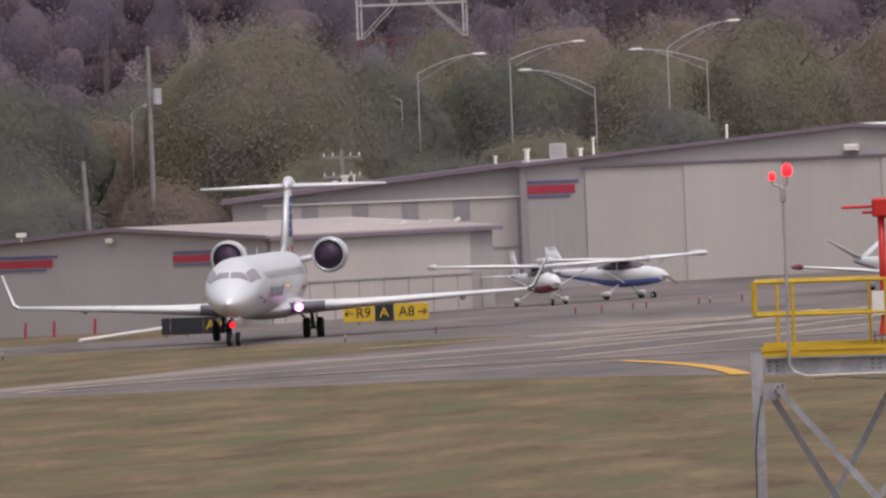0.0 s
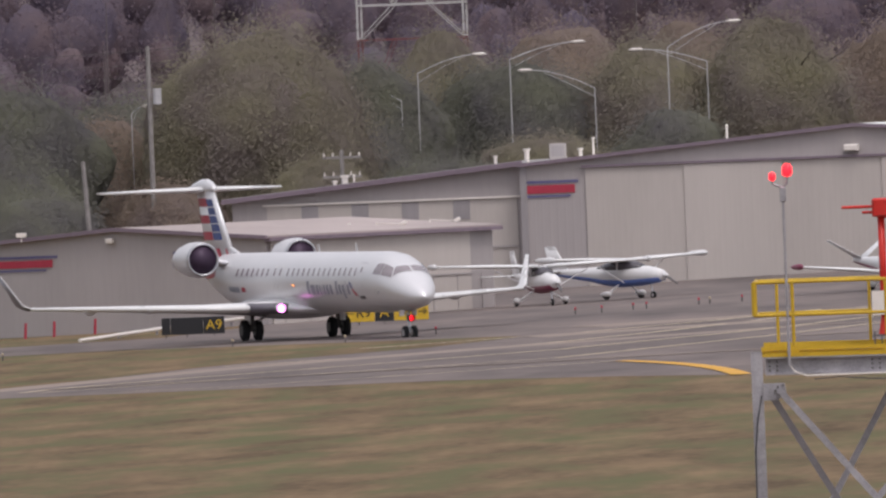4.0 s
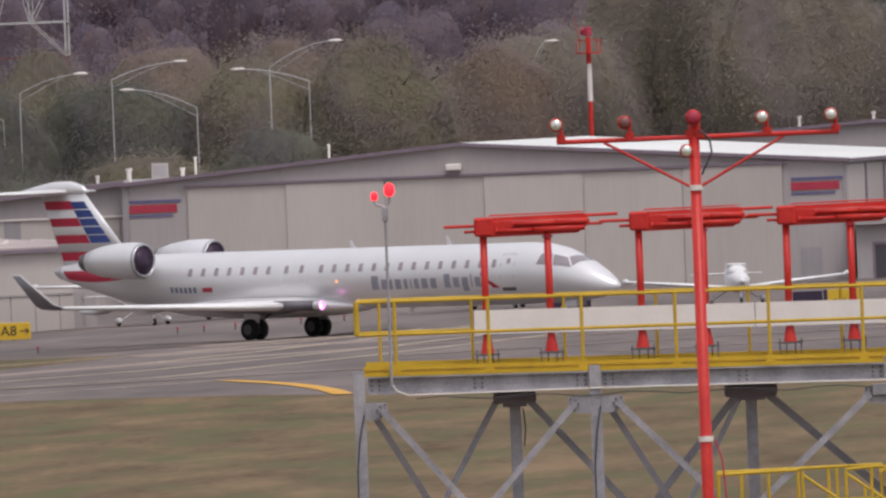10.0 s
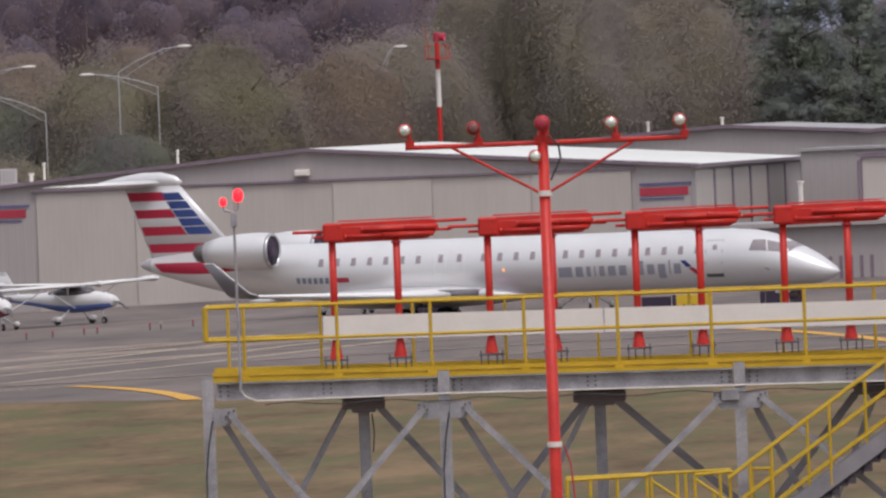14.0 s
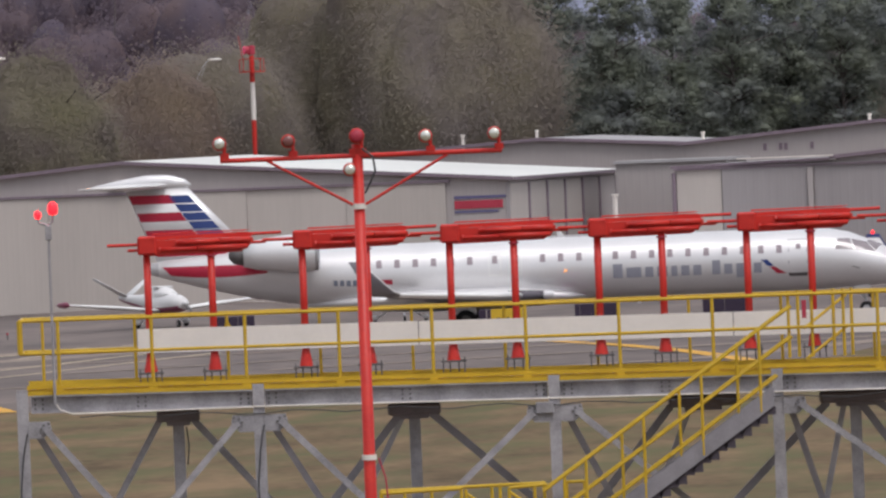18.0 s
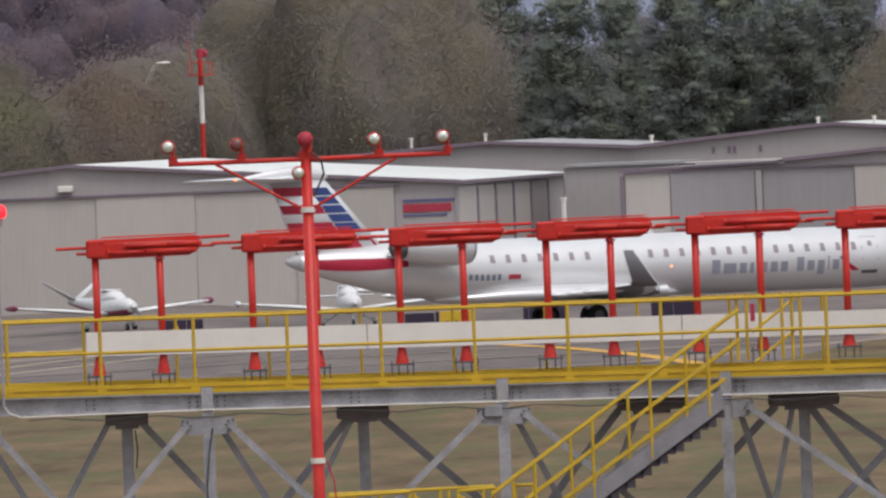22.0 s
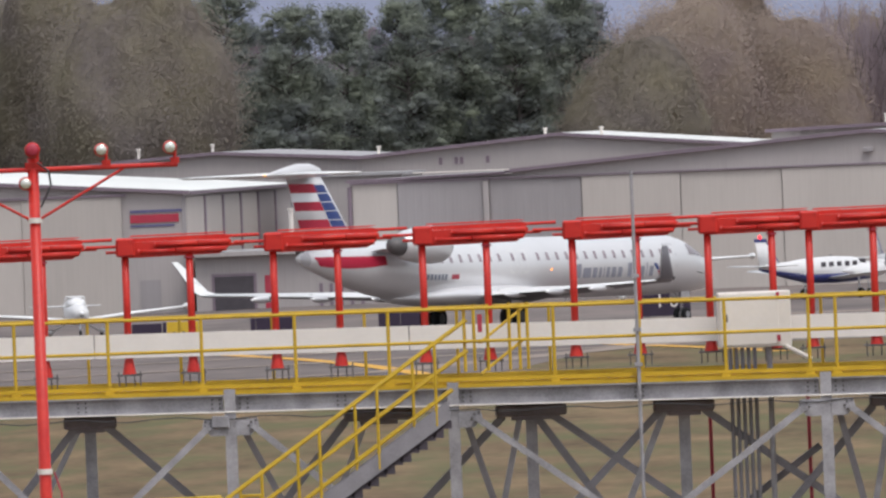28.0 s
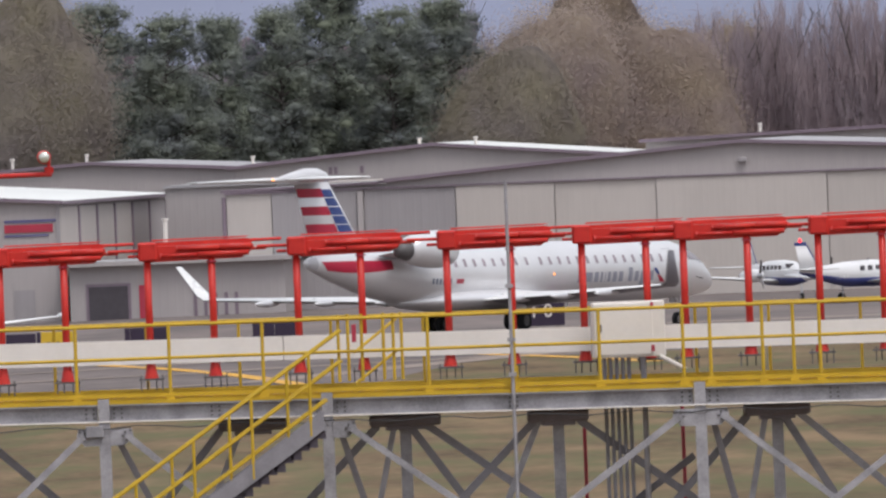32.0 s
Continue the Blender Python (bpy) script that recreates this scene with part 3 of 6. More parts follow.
def skin_patch(name, outline, material, parent, off=0.012, label="", cut=4):
    """A thin patch that follows the fuselage: outline of four (aft, degrees) corners."""
    bm = bmesh.new()
    (a0, g0), (a1, g1), (a2, g2), (a3, g3) = outline
    grid = []
    for i in range(cut + 1):
        u = i / cut
        row = []
        for j in range(cut + 1):
            v = j / cut
            a = (a0 * (1 - u) + a1 * u) * (1 - v) + (a3 * (1 - u) + a2 * u) * v
            g = (g0 * (1 - u) + g1 * u) * (1 - v) + (g3 * (1 - u) + g2 * u) * v
            row.append(bm.verts.new(skin_at(a, g, off)))
        grid.append(row)
    for i in range(cut):
        for j in range(cut):
            bm.faces.new((grid[i][j], grid[i + 1][j], grid[i + 1][j + 1], grid[i][j + 1]))
    bmesh.ops.recalc_face_normals(bm, faces=bm.faces[:])
    f = bm.faces[:][0]
    if f.normal.dot(Vector((0, f.calc_center_median().y, f.calc_center_median().z - 2.55))) < 0:
        bmesh.ops.reverse_faces(bm, faces=bm.faces[:])
    return part(name, bm, material, parent, label, smooth=True)


def foil(bm, sections, n=12):
    """A wing skin through sections of (point of the leading edge, chord along -x, thickness, 'y' or 'z' span)."""
    rings = []
    for le, chord, th, up in sections:
        pts = []
        for i in range(n * 2):
            k = i / (n * 2) * 2 * math.pi
            c = 0.5 - 0.5 * math.cos(k)
            t = th * chord * 0.5 * (2.6 * math.sqrt(max(c, 0)) * (1 - c) + 0.02) * (1 if k < math.pi else -1)
            pts.append(bm.verts.new(Vector(le) + Vector((-c * chord, 0, 0)) + Vector(up) * t))
        rings.append(pts)
    skin(bm, rings)
    bmesh.ops.recalc_face_normals(bm, faces=bm.faces[:])
    return bm


def wheel(parent, x, y, z, r, w, name="wheel"):
    wh = part(name, shift(lathe(bmesh.new(), [(-w / 2, r * 0.55), (-w / 2, r * 0.86), (-w * 0.32, r * 0.98), (0, r), (w * 0.32, r * 0.98), (w / 2, r * 0.86), (w / 2, r * 0.55)], 26, "y"), x, y, z), "tyre", parent, smooth=True)
    part("rim", shift(lathe(bmesh.new(), [(-w * 0.53, r * 0.2), (-w * 0.53, r * 0.5), (w * 0.53, r * 0.5), (w * 0.53, r * 0.2)], 18, "y"), x, y, z), "metal" if name == "nose_wheel" else "steel_dark", wh, "metal rim")
    return wh


def jet():
    t = thing("airliner", pose(0, 0, 0), "white twin-engined regional jet with flag-striped tail, taxiing", "airplane")
    bm = bmesh.new()
    rings = []
    dense = []
    for p, q in zip(FUS, FUS[1:]):
        k = max(1, round((q[0] - p[0]) / 0.8))
        dense += [p[0] + (q[0] - p[0]) * i / k for i in range(k)]
    dense.append(FUS[-1][0])
    for a in dense:
        zc, w, h = fus_at(a)
        rings.append(ring(bm, (MAIN_AFT - a, 0, zc), (0, -1, 0), (0, 0, 1), w, h, 40))
    skin(bm, rings)
    bmesh.ops.recalc_face_normals(bm, faces=bm.faces[:])
    body = part("fuselage", bm, "silver_white", t, "gloss white fuselage", smooth=True)
    # belly fairing
    bm = bmesh.new()
    rings = []
    for a, w, h, zc in ((14.4, 0.5, 0.1, 1.35), (15.3, 1.1, 0.30, 1.38), (16.5, 1.5, 0.45, 1.42), (18, 1.68, 0.54, 1.45), (21.5, 1.7, 0.56, 1.45), (23.5, 1.5, 0.48, 1.46), (25.3, 1.0, 0.3, 1.42), (26.6, 0.4, 0.1, 1.40)):
        rings.append(ring(bm, (MAIN_AFT - a, 0, zc), (0, -1, 0), (0, 0, 1), w, h, 28))
    skin(bm, rings)
    bmesh.ops.recalc_face_normals(bm, faces=bm.faces[:])
    part("belly_fairing", bm, "silver_white", t, "pale belly fairing", smooth=True)
    # cabin windows, exits and doors on both sides
    for side in (0, 180):
        s = 1 if side == 0 else -1
        ang = lambda g: g if side == 0 else 180 - g
        for i in range(24):
            a = 6.15 + 0.787 * i
            if 17.2 < a < 18.8 or 16.9 < a < 17.2:
                continue
            skin_patch("cabin_window", [(a - 0.125, ang(13.5)), (a + 0.125, ang(13.5)), (a + 0.105, ang(29)), (a - 0.105, ang(29))], "cabin_window", body, 0.012, "small dark cabin window" if i == 0 else "", 2)
        for a in (17.55, 18.45):
            for (b0, b1, g0, g1) in ((a - 0.26, a + 0.26, 33, 35.5), (a - 0.26, a + 0.26, -9, -6.5), (a - 0.28, a - 0.23, -9, 35), (a + 0.23, a + 0.28, -9, 35)):
                skin_patch("exit_outline", [(b0, ang(g0)), (b1, ang(g0)), (b1, ang(g1)), (b0, ang(g1))], "wing_white", body, 0.010, cut=3)
            skin_patch("cabin_window", [(a - 0.12, ang(14)), (a + 0.12, ang(14)), (a + 0.1, ang(29)), (a - 0.1, ang(29))], "cabin_window", body, 0.012, cut=2)
        for (b0, b1, g0, g1) in ((4.95, 5.75, 39, 41), (4.93, 4.98, -27, 40), (5.72, 5.77, -27, 40), (4.95, 5.75, -29, -26)):
            skin_patch("door_outline", [(b0, ang(g0)), (b1, ang(g0)), (b1, ang(g1)), (b0, ang(g1))], "grey_paint", body, 0.010, cut=3)
        skin_patch("door_window", [(5.22, ang(20)), (5.42, ang(20)), (5.42, ang(30)), (5.22, ang(30))], "cabin_window", body, 0.012, cut=2)
        skin_patch("door_step", [(4.95, ang(-32)), (5.75, ang(-32)), (5.75, ang(-25)), (4.95, ang(-25))], "steel_dark", body, 0.012, cut=3)
        # windscreen panes
        skin_patch("windscreen", [(1.98, ang(33)), (2.86, ang(24)), (3.02, ang(50)), (2.36, ang(56))], "windscreen", body, 0.014, "grey-tinted cockpit side pane", 5)
        skin_patch("windscreen", [(2.92, ang(23)), (3.72, ang(19)), (3.62, ang(44)), (3.08, ang(50))], "windscreen", body, 0.014, cut=5)
        skin_patch("windscreen", [(1.62, ang(87)), (1.95, ang(38)), (2.33, ang(60)), (2.12, ang(88))], "windscreen", body, 0.016, "grey-tinted cockpit front pane", 6)
        # word on the side, as plain letter blocks, and its emblem
        x = 13.35
        widths = [0.58, 0.81, 0.52, 0.37, 0.24, 0.43, 0.52, 0.52, 0, 0.52, 0.52, 0.52, 0.24, 0.50]
        for k, w in enumerate(widths):
            if w:
                hi = 4.0 if k in (0, 9, 12) else -3.0
                lo = -30 if k == 11 else -22
                skin_patch("word_block", [(x, ang(lo)), (x - w + 0.17, ang(lo)), (x - w + 0.17, ang(hi)), (x, ang(hi))], "brand_grey", body, 0.012, "plain grey block standing for a letter" if k == 0 else "", 2)
            x -= w if w else 0.3
        skin_patch("emblem", [(6.95, ang(2)), (6.68, ang(2)), (6.40, ang(-10)), (6.66, ang(-10))], "livery_blue", body, 0.012, "blue half of the emblem")
        skin_patch("emblem", [(6.58, ang(-11.5)), (6.36, ang(-11.5)), (5.85, ang(-25)), (6.25, ang(-25))], "livery_red", body, 0.012, "red half of the emblem")
        for k in range(6):
            skin_patch("registration_bar", [(25.45 - k * 0.28, ang(-18)), (25.27 - k * 0.28, ang(-18)), (25.27 - k * 0.28, ang(-7)), (25.45 - k * 0.28, ang(-7))], "lettering_grey", body, 0.012, cut=2)
        skin_patch("flag", [(23.5, ang(-17)), (22.9, ang(-17)), (22.9, ang(-8)), (23.5, ang(-8))], "stripe_red", body, 0.012, "small painted flag", 2)
        # red bands round the tail cone
        skin_patch("tail_band", [(28.3, ang(5)), (32.5, ang(-32)), (32.9, ang(16)), (28.3, ang(25.5))], "livery_red", body, 0.014, "red painted tail band", 8)
        skin_patch("tail_tip", [(33.05, ang(-60)), (33.6, ang(-60)), (33.6, ang(60)), (33.05, ang(60))], "grey_paint", body, 0.012, "bare metal tail cone tip", 4)
        # wing
        d = -s
        bm = foil(bmesh.new(), [((MAIN_AFT - 16.0, 1.0 * d, 1.40), 6.2, 0.12, (0, 0, 1)), ((MAIN_AFT - 16.75, 1.9 * d, 1.43), 5.0, 0.12, (0, 0, 1)), ((MAIN_AFT - 18.35, 4.6 * d, 1.52), 3.5, 0.11, (0, 0, 1)),
                                 ((MAIN_AFT - 22.15, 11.6 * d, 1.80), 1.5, 0.10, (0, 0, 1))])
        wing = part("wing", bm, "wing_white", t, "white swept wing", smooth=True)
        # lower skin: shade beneath the wing is put into its grey
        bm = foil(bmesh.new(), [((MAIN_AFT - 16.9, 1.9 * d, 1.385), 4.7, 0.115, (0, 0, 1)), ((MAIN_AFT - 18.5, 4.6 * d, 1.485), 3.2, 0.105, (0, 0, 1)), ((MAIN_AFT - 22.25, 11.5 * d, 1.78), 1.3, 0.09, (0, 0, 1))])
        part("lower_skin", bm, "under_shade_grey", wing, "grey wing underside, darkened in colour for shade", smooth=True)
        le = foil(bmesh.new(), [((MAIN_AFT - 17.25, 2.82 * d, 1.465), 0.52, 0.5, (0, 0, 1)), ((MAIN_AFT - 18.32, 4.6 * d, 1.52), 0.45, 0.45, (0, 0, 1)), ((MAIN_AFT - 22.12, 11.5 * d, 1.80), 0.25, 0.4, (0, 0, 1))], 6)
        # root overlay: the shade at the wing root is painted dark grey
        bm = foil(bmesh.new(), [((MAIN_AFT - 16.03, 1.15 * d, 1.42), 2.0, 0.24, (0, 0, 1)), ((MAIN_AFT - 17.14, 2.8 * d, 1.475), 1.8, 0.25, (0, 0, 1))], 8)
        part("root_fairing", bm, "root_shade_grey", wing, "wing root leading edge with shade put into its dark grey", smooth=True)
        part("slat", le, "wing_white", wing, "pale leading edge", smooth=True)
        # winglet white holds the sky reflected in the inner face
        bm = foil(bmesh.new(), [((MAIN_AFT - 22.15, 11.55 * d, 1.80), 1.45, 0.09, (0, 0, 1)), ((MAIN_AFT - 22.5, 11.85 * d, 1.98), 1.15, 0.08, (0, -0.7 * d, 0.7)),
                                 ((MAIN_AFT - 23.9, 12.45 * d, 3.30), 0.5, 0.08, (0, -d, 0.3))])
        part("winglet", bm, "wing_white", wing, "upturned winglet, white put in for sky light on its inner face", smooth=True)
        bm = foil(bmesh.new(), [((MAIN_AFT - 22.25, 11.60 * d, 1.77), 1.3, 0.085, (0, 0, 1)), ((MAIN_AFT - 22.55, 11.90 * d, 1.95), 1.08, 0.08, (0, -0.7 * d, 0.7)),
                                 ((MAIN_AFT - 23.92, 12.48 * d, 3.28), 0.46, 0.08, (0, -d, 0.3))])
        part("winglet_skin", bm, "winglet_grey", wing, "grey outer face of the winglet", smooth=True)
        for yy, aa in ((3.4, 21.7), (6.0, 22.5), (8.6, 23.2)):
            part("flap_fairing", shift(lathe(bmesh.new(), [(-0.95, 0.02), (-0.5, 0.13), (0.1, 0.17), (0.8, 0.10), (1.1, 0.02)], 10), MAIN_AFT - aa, yy * d, 1.34 + 0.025 * yy), "silver_white", wing, smooth=True)
        part("lamp_housing", shift(lathe(bmesh.new(), [(-0.35, 0.02), (-0.25, 0.19), (0.16, 0.215), (0.16, 0.205), (-0.02, 0.20)], 16), MAIN_AFT - 16.1, 1.75 * d, 1.45), "silver_white", wing)
        part("landing_light", shift(lathe(bmesh.new(), [(-0.02, 0.19), (0.02, 0.15), (0.03, 0.02)], 16), MAIN_AFT - 16.08, 1.75 * d, 1.45), "lamp_white", wing, "glowing landing light")
        # engine
        nac = part("nacelle", shift(lathe(bmesh.new(), [(-3.25, 0.50), (-2.6, 0.66), (-1.6, 0.79), (-0.7, 0.82), (-0.2, 0.79), (-0.05, 0.745), (0.0, 0.70), (-0.06, 0.655), (-0.3, 0.625), (-0.9, 0.62)], 36), MAIN_AFT - 26.0, 2.32 * d, 3.66), "silver_white", t, "white engine nacelle with bright lip", smooth=True)
        part("intake_lip", shift(lathe(bmesh.new(), [(-0.14, 0.772), (-0.03, 0.742), (0.012, 0.70), (-0.04, 0.655), (-0.16, 0.636)], 36), MAIN_AFT - 26.0, 2.32 * d, 3.66), "metal", nac, "polished intake lip", smooth=True)
        part("fan", shift(lathe(bmesh.new(), [(-0.62, 0.60), (-0.6, 0.18), (-0.35, 0.02)], 28), MAIN_AFT - 26.0, 2.32 * d, 3.66), "intake", nac, "dark engine fan")
        part("intake_duct", shift(lathe(bmesh.new(), [(-0.06, 0.648), (-0.3, 0.618), (-0.66, 0.612)], 28), MAIN_AFT - 26.0, 2.32 * d, 3.66), "intake", nac, smooth=True)
        part("exhaust", shift(lathe(bmesh.new(), [(-3.9, 0.12), (-3.7, 0.36), (-3.2, 0.47)], 24), MAIN_AFT - 26.0, 2.32 * d, 3.66), "steel_dark", nac, "dark exhaust cone", smooth=True)
        part("pylon", foil(bmesh.new(), [((MAIN_AFT - 26.7, 0.9 * d, 3.45), 2.6, 0.12, (0, 0, 1)), ((MAIN_AFT - 26.5, 1.6 * d, 3.6), 2.4, 0.12, (0, 0, 1))], 8), "silver_white", t, smooth=True)
        # tailplane
        bm = foil(bmesh.new(), [((MAIN_AFT - 32.4, 0.0, 6.80), 2.8, 0.10, (0, 0, 1)), ((MAIN_AFT - 35.0, 4.27 * d, 6.78), 1.25, 0.09, (0, 0, 1))])
        part("tailplane", bm, "wing_white", t, "white tailplane", smooth=True)
        # main gear
        part("gear_leg", tube(a_tube((0, 2.05 * d, 0.45), (0.1, 1.95 * d, 1.6), 0.09), (0, 2.05 * d, 0.6), (0.7, 1.2 * d, 1.4), 0.05), "steel_dark", t)
        part("gear_door", a_box(-0.45, 0.45, 2.22 * d - 0.02, 2.22 * d + 0.02, 0.75, 1.5), "silver_white", t)
        wheel(t, 0, 1.74 * d, 0.47, 0.47, 0.30)
        wheel(t, 0, 2.36 * d, 0.47, 0.47, 0.30)
        part("axle", a_tube((0, 1.6 * d, 0.47), (0, 2.5 * d, 0.47), 0.07), "steel_dark", t)
    # fin with the striped flag
    bm = foil(bmesh.new(), [((MAIN_AFT - 28.7, 0, 3.5), 4.4, 0.12, (0, 1, 0)), ((MAIN_AFT - 31.75, 0, 6.8), 2.7, 0.10, (0, 1, 0))])
    fn = part("fin", bm, "silver_white", t, "white tail fin", smooth=True)
    bm = foil(bmesh.new(), [((MAIN_AFT - 27.2, 0, 3.70), 2.2, 0.10, (0, 1, 0)), ((MAIN_AFT - 29.0, 0, 4.15), 0.6, 0.10, (0, 1, 0))], 6)
    part("dorsal_fin", bm, "silver_white", fn, smooth=True)
    for side in (-1, 1):
        def fin_patch(name, z0, z1, k0, k1, material, label="", j0=None, j1=None):
            bm = bmesh.new()
            vs = []
            for z, ka, kb in ((z0, k0, k1), (z1, j0 if j0 is not None else k0, j1 if j1 is not None else k1)):
                q = (z - 3.5) / 3.3
                le, ch, th = 28.7 + 3.05 * q, 4.4 - 1.7 * q, 0.12 - 0.02 * q
                row = []
                for i in range(5):
                    c = ka + (kb - ka) * i / 4
                    y = th * ch * 0.5 * (2.6 * math.sqrt(c) * (1 - c) + 0.02) + 0.014
                    row.append(bm.verts.new((MAIN_AFT - le - c * ch, side * y, z)))
                vs.append(row)
            for i in range(4):
                bm.faces.new((vs[0][i], vs[0][i + 1], vs[1][i + 1], vs[1][i]))
            bmesh.ops.recalc_face_normals(bm, faces=bm.faces[:])
            f = bm.faces[:][0]
            if f.normal.y * side < 0:
                bmesh.ops.reverse_faces(bm, faces=bm.faces[:])
            part(name, bm, material, fn, label, smooth=True)
        for i, (z, front) in enumerate(((6.02, 0.37), (5.25, 0.41), (4.49, 0.42), (3.72, 0.06))):
            fin_patch("red_stripe", z, z + 0.38, front, 0.98, "livery_red", "red flag stripe" if i == 0 else "")
        for i in range(5):
            z = 4.49 + i * 0.383
            fin_patch("blue_stripe", z, z + 0.335, 0.10, 0.40, "livery_blue", "blue flag stripe" if i == 0 else "")
    # bullet on top of the fin
    bm = bmesh.new()
    rings = []
    for a, zc, w, h in ((31.5, 6.80, 0.03, 0.03), (31.8, 6.86, 0.17, 0.22), (32.5, 6.93, 0.23, 0.34), (33.5, 6.93, 0.23, 0.34), (34.6, 6.86, 0.19, 0.24), (35.6, 6.80, 0.08, 0.10), (35.95, 6.78, 0.02, 0.02)):
        rings.append(ring(bm, (MAIN_AFT - a, 0, zc), (0, 1, 0), (0, 0, 1), w, h, 16))
    skin(bm, rings)
    part("tail_bullet", bm, "silver_white", t, "rounded white fin-top fairing", smooth=True)
    part("tail_light", shift(lathe(bmesh.new(), [(-0.05, 0.02), (0, 0.05), (0.05, 0.02)], 8), MAIN_AFT - 35.99, 0, 6.78), "lamp_amber", t)
    # nose gear
    x = MAIN_AFT - 2.46
    part("nose_leg", tube(a_tube((x, 0, 0.32), (x - 0.1, 0, 1.5), 0.06), (x, 0, 0.7), (x - 0.8, 0, 1.5), 0.035), "metal", t)
    for y in (-0.2, 0.2):
        wheel(t, x, y, 0.31, 0.31, 0.2, "nose_wheel")
    part("gear_door", a_box(x - 0.5, x + 0.2, -0.30, -0.27, 1.05, 1.4), "silver_white", t)
    part("gear_door", a_box(x - 0.5, x + 0.2, 0.27, 0.30, 1.05, 1.4), "silver_white", t)
    part("taxi_light", shift(lathe(bmesh.new(), [(-0.03, 0.13), (0.03, 0.11), (0.05, 0.04)], 12), x + 0.12, 0, 0.95), "lamp_red", t, "glowing red taxi light")
    # tube added so the lamp's glow shows only from ahead
    part("taxi_hood", shift(lathe(bmesh.new(), [(-0.05, 0.135), (-0.05, 0.15), (0.36, 0.15), (0.36, 0.14), (-0.04, 0.136)], 14), x + 0.12, 0, 0.95), "steel_dark", t, "dark tube added to hide the lamp from the side")
    # aerials, glowing dots for a reflected light, probes
    for a, h in ((9.7, 0.42), (15.4, 0.36)):
        zt = 3.88
        part("aerial", foil(bmesh.new(), [((MAIN_AFT - a, 0, zt), 0.32, 0.12, (0, 1, 0)), ((MAIN_AFT - a - 0.25, 0, zt + h), 0.14, 0.12, (0, 1, 0))], 6), "silver_white", t)
    part("aerial", foil(bmesh.new(), [((MAIN_AFT - 12.0, 0, 1.22), 0.35, 0.12, (0, 1, 0)), ((MAIN_AFT - 12.2, 0, 0.92), 0.16, 0.12, (0, 1, 0))], 6), "silver_white", t)
    for s in (-1, 1):
        # amber glow added in place of a navigation light's reflection
        ob = part("ice_light", shift(lathe(bmesh.new(), [(-0.02, 0.04), (0.02, 0.04)], 10, "y"), 0, 0, 0), "lamp_amber", t, "glowing amber dot for a navigation light reflected in the skin")
        p = skin_at(15.4, -4 if s < 0 else 184, 0.015)
        ob.location = p
        part("probe", a_tube(skin_at(3.0, -14 if s < 0 else 194), skin_at(2.7, -14 if s < 0 else 194, 0.2), 0.02), "steel_dark", t)
    return t


airliner = jet()

JET_PATH = [  # seconds, x, y, heading in degrees from +x, nose-down pitch
    (0, -33.10, 715.3, -92.5, 0), (1.6, -33.55, 714.7, -86, 0), (3, -32.95, 713.0, -77.0, 0), (4.2, -31.4, 711.0, -69.3, 0), (5.5, -28.78, 708.4, -61.2, 0), (6, -27.44, 707.4, -58.7, 0), (7, -24.50, 705.3, -53.4, 0),
    (9, -17.58, 701, -45.5, 0), (10, -13.98, 699, -41.7, 0), (13, -4.05, 693.5, -30.5, 0), (16, 4.38, 689, -14.4, 0), (19, 10.57, 686, 4.5, 0.1), (21, 13.85, 683, 20.5, 0.3), (23, 16.62, 680, 37.3, 0.5), (24.5, 18.75, 680.5, 47.2, 0.7),
    (26, 20.62, 684, 53.9, 0.8), (28.5, 23.59, 685, 56.0, 0.8), (30, 25.6, 685.5, 56.3, 0.8), (32, 28.64, 686.5, 56.2, 0.8)]

# ---- the steel gantry with the aerial array ----
PY = 250.6          # distance of its front rail
DECK = 6.22


def pz(x):
    """Small fall of the gantry towards its far end, fitted to the camera's view."""
    return -0.011 * (x + 3.85)


def rz(x):
    """Smaller fall of the rails, also fitted to the camera's view."""
    return -0.005 * (x + 3.85)


GAN = thing("gantry", pose(0, PY, 0), "galvanised steel gantry with yellow guard rails", "platform")
X0, X1 = -3.9, 23.0
DEPTH = 2.6


def run(bm, x0, x1, y, z, r):
    tube(bm, (x0, y, z + rz(x0)), (x1, y, z + rz(x1)), r)
    return bm


def rail_run(y, posts, x0, x1, r):
    part("top_rail", run(bmesh.new(), x0, x1, y, DECK + 1.06, r), "rail_yellow", GAN, "yellow top rail")
    part("mid_rail", run(bmesh.new(), x0, x1, y, DECK + 0.54, r), "rail_yellow", GAN)
    for x in posts:
        bm = a_tube((x, y, DECK - 0.05 + pz(x)), (x, y, DECK + 1.06 + rz(x)), r * 1.05)
        box(bm, x - 0.07, x + 0.07, y - 0.05, y + 0.05, DECK - 0.12 + pz(x), DECK + 0.02 + pz(x))
        part("rail_post", bm, "rail_yellow", GAN)


front_posts = [-3.30 + 1.478 * i for i in range(8)] + [9.66, 11.02, 12.37, 13.70, 14.13, 14.96, 15.45, 15.87, 17.3, 18.8, 20.3, 21.8]
rear_posts = [-3.58 + 1.475 * i for i in range(12)] + [14.05, 15.23, 16.7, 18.2, 19.7, 21.2]
rail_run(0.0, [x for x in front_posts if not 8.2 < x < 9.2], X0, X1, 0.027)
rail_run(DEPTH, rear_posts, X0, X1, 0.024)
for z in (0.54, 1.06):
    part("end_rail", a_tube((X0, 0, DECK + z), (X0, DEPTH, DECK + z), 0.027), "rail_yellow", GAN)
part("rail_post", a_tube((X0, 0, DECK + 0.54), (X0, 0, DECK + 1.06), 0.045), "rail_yellow", GAN)


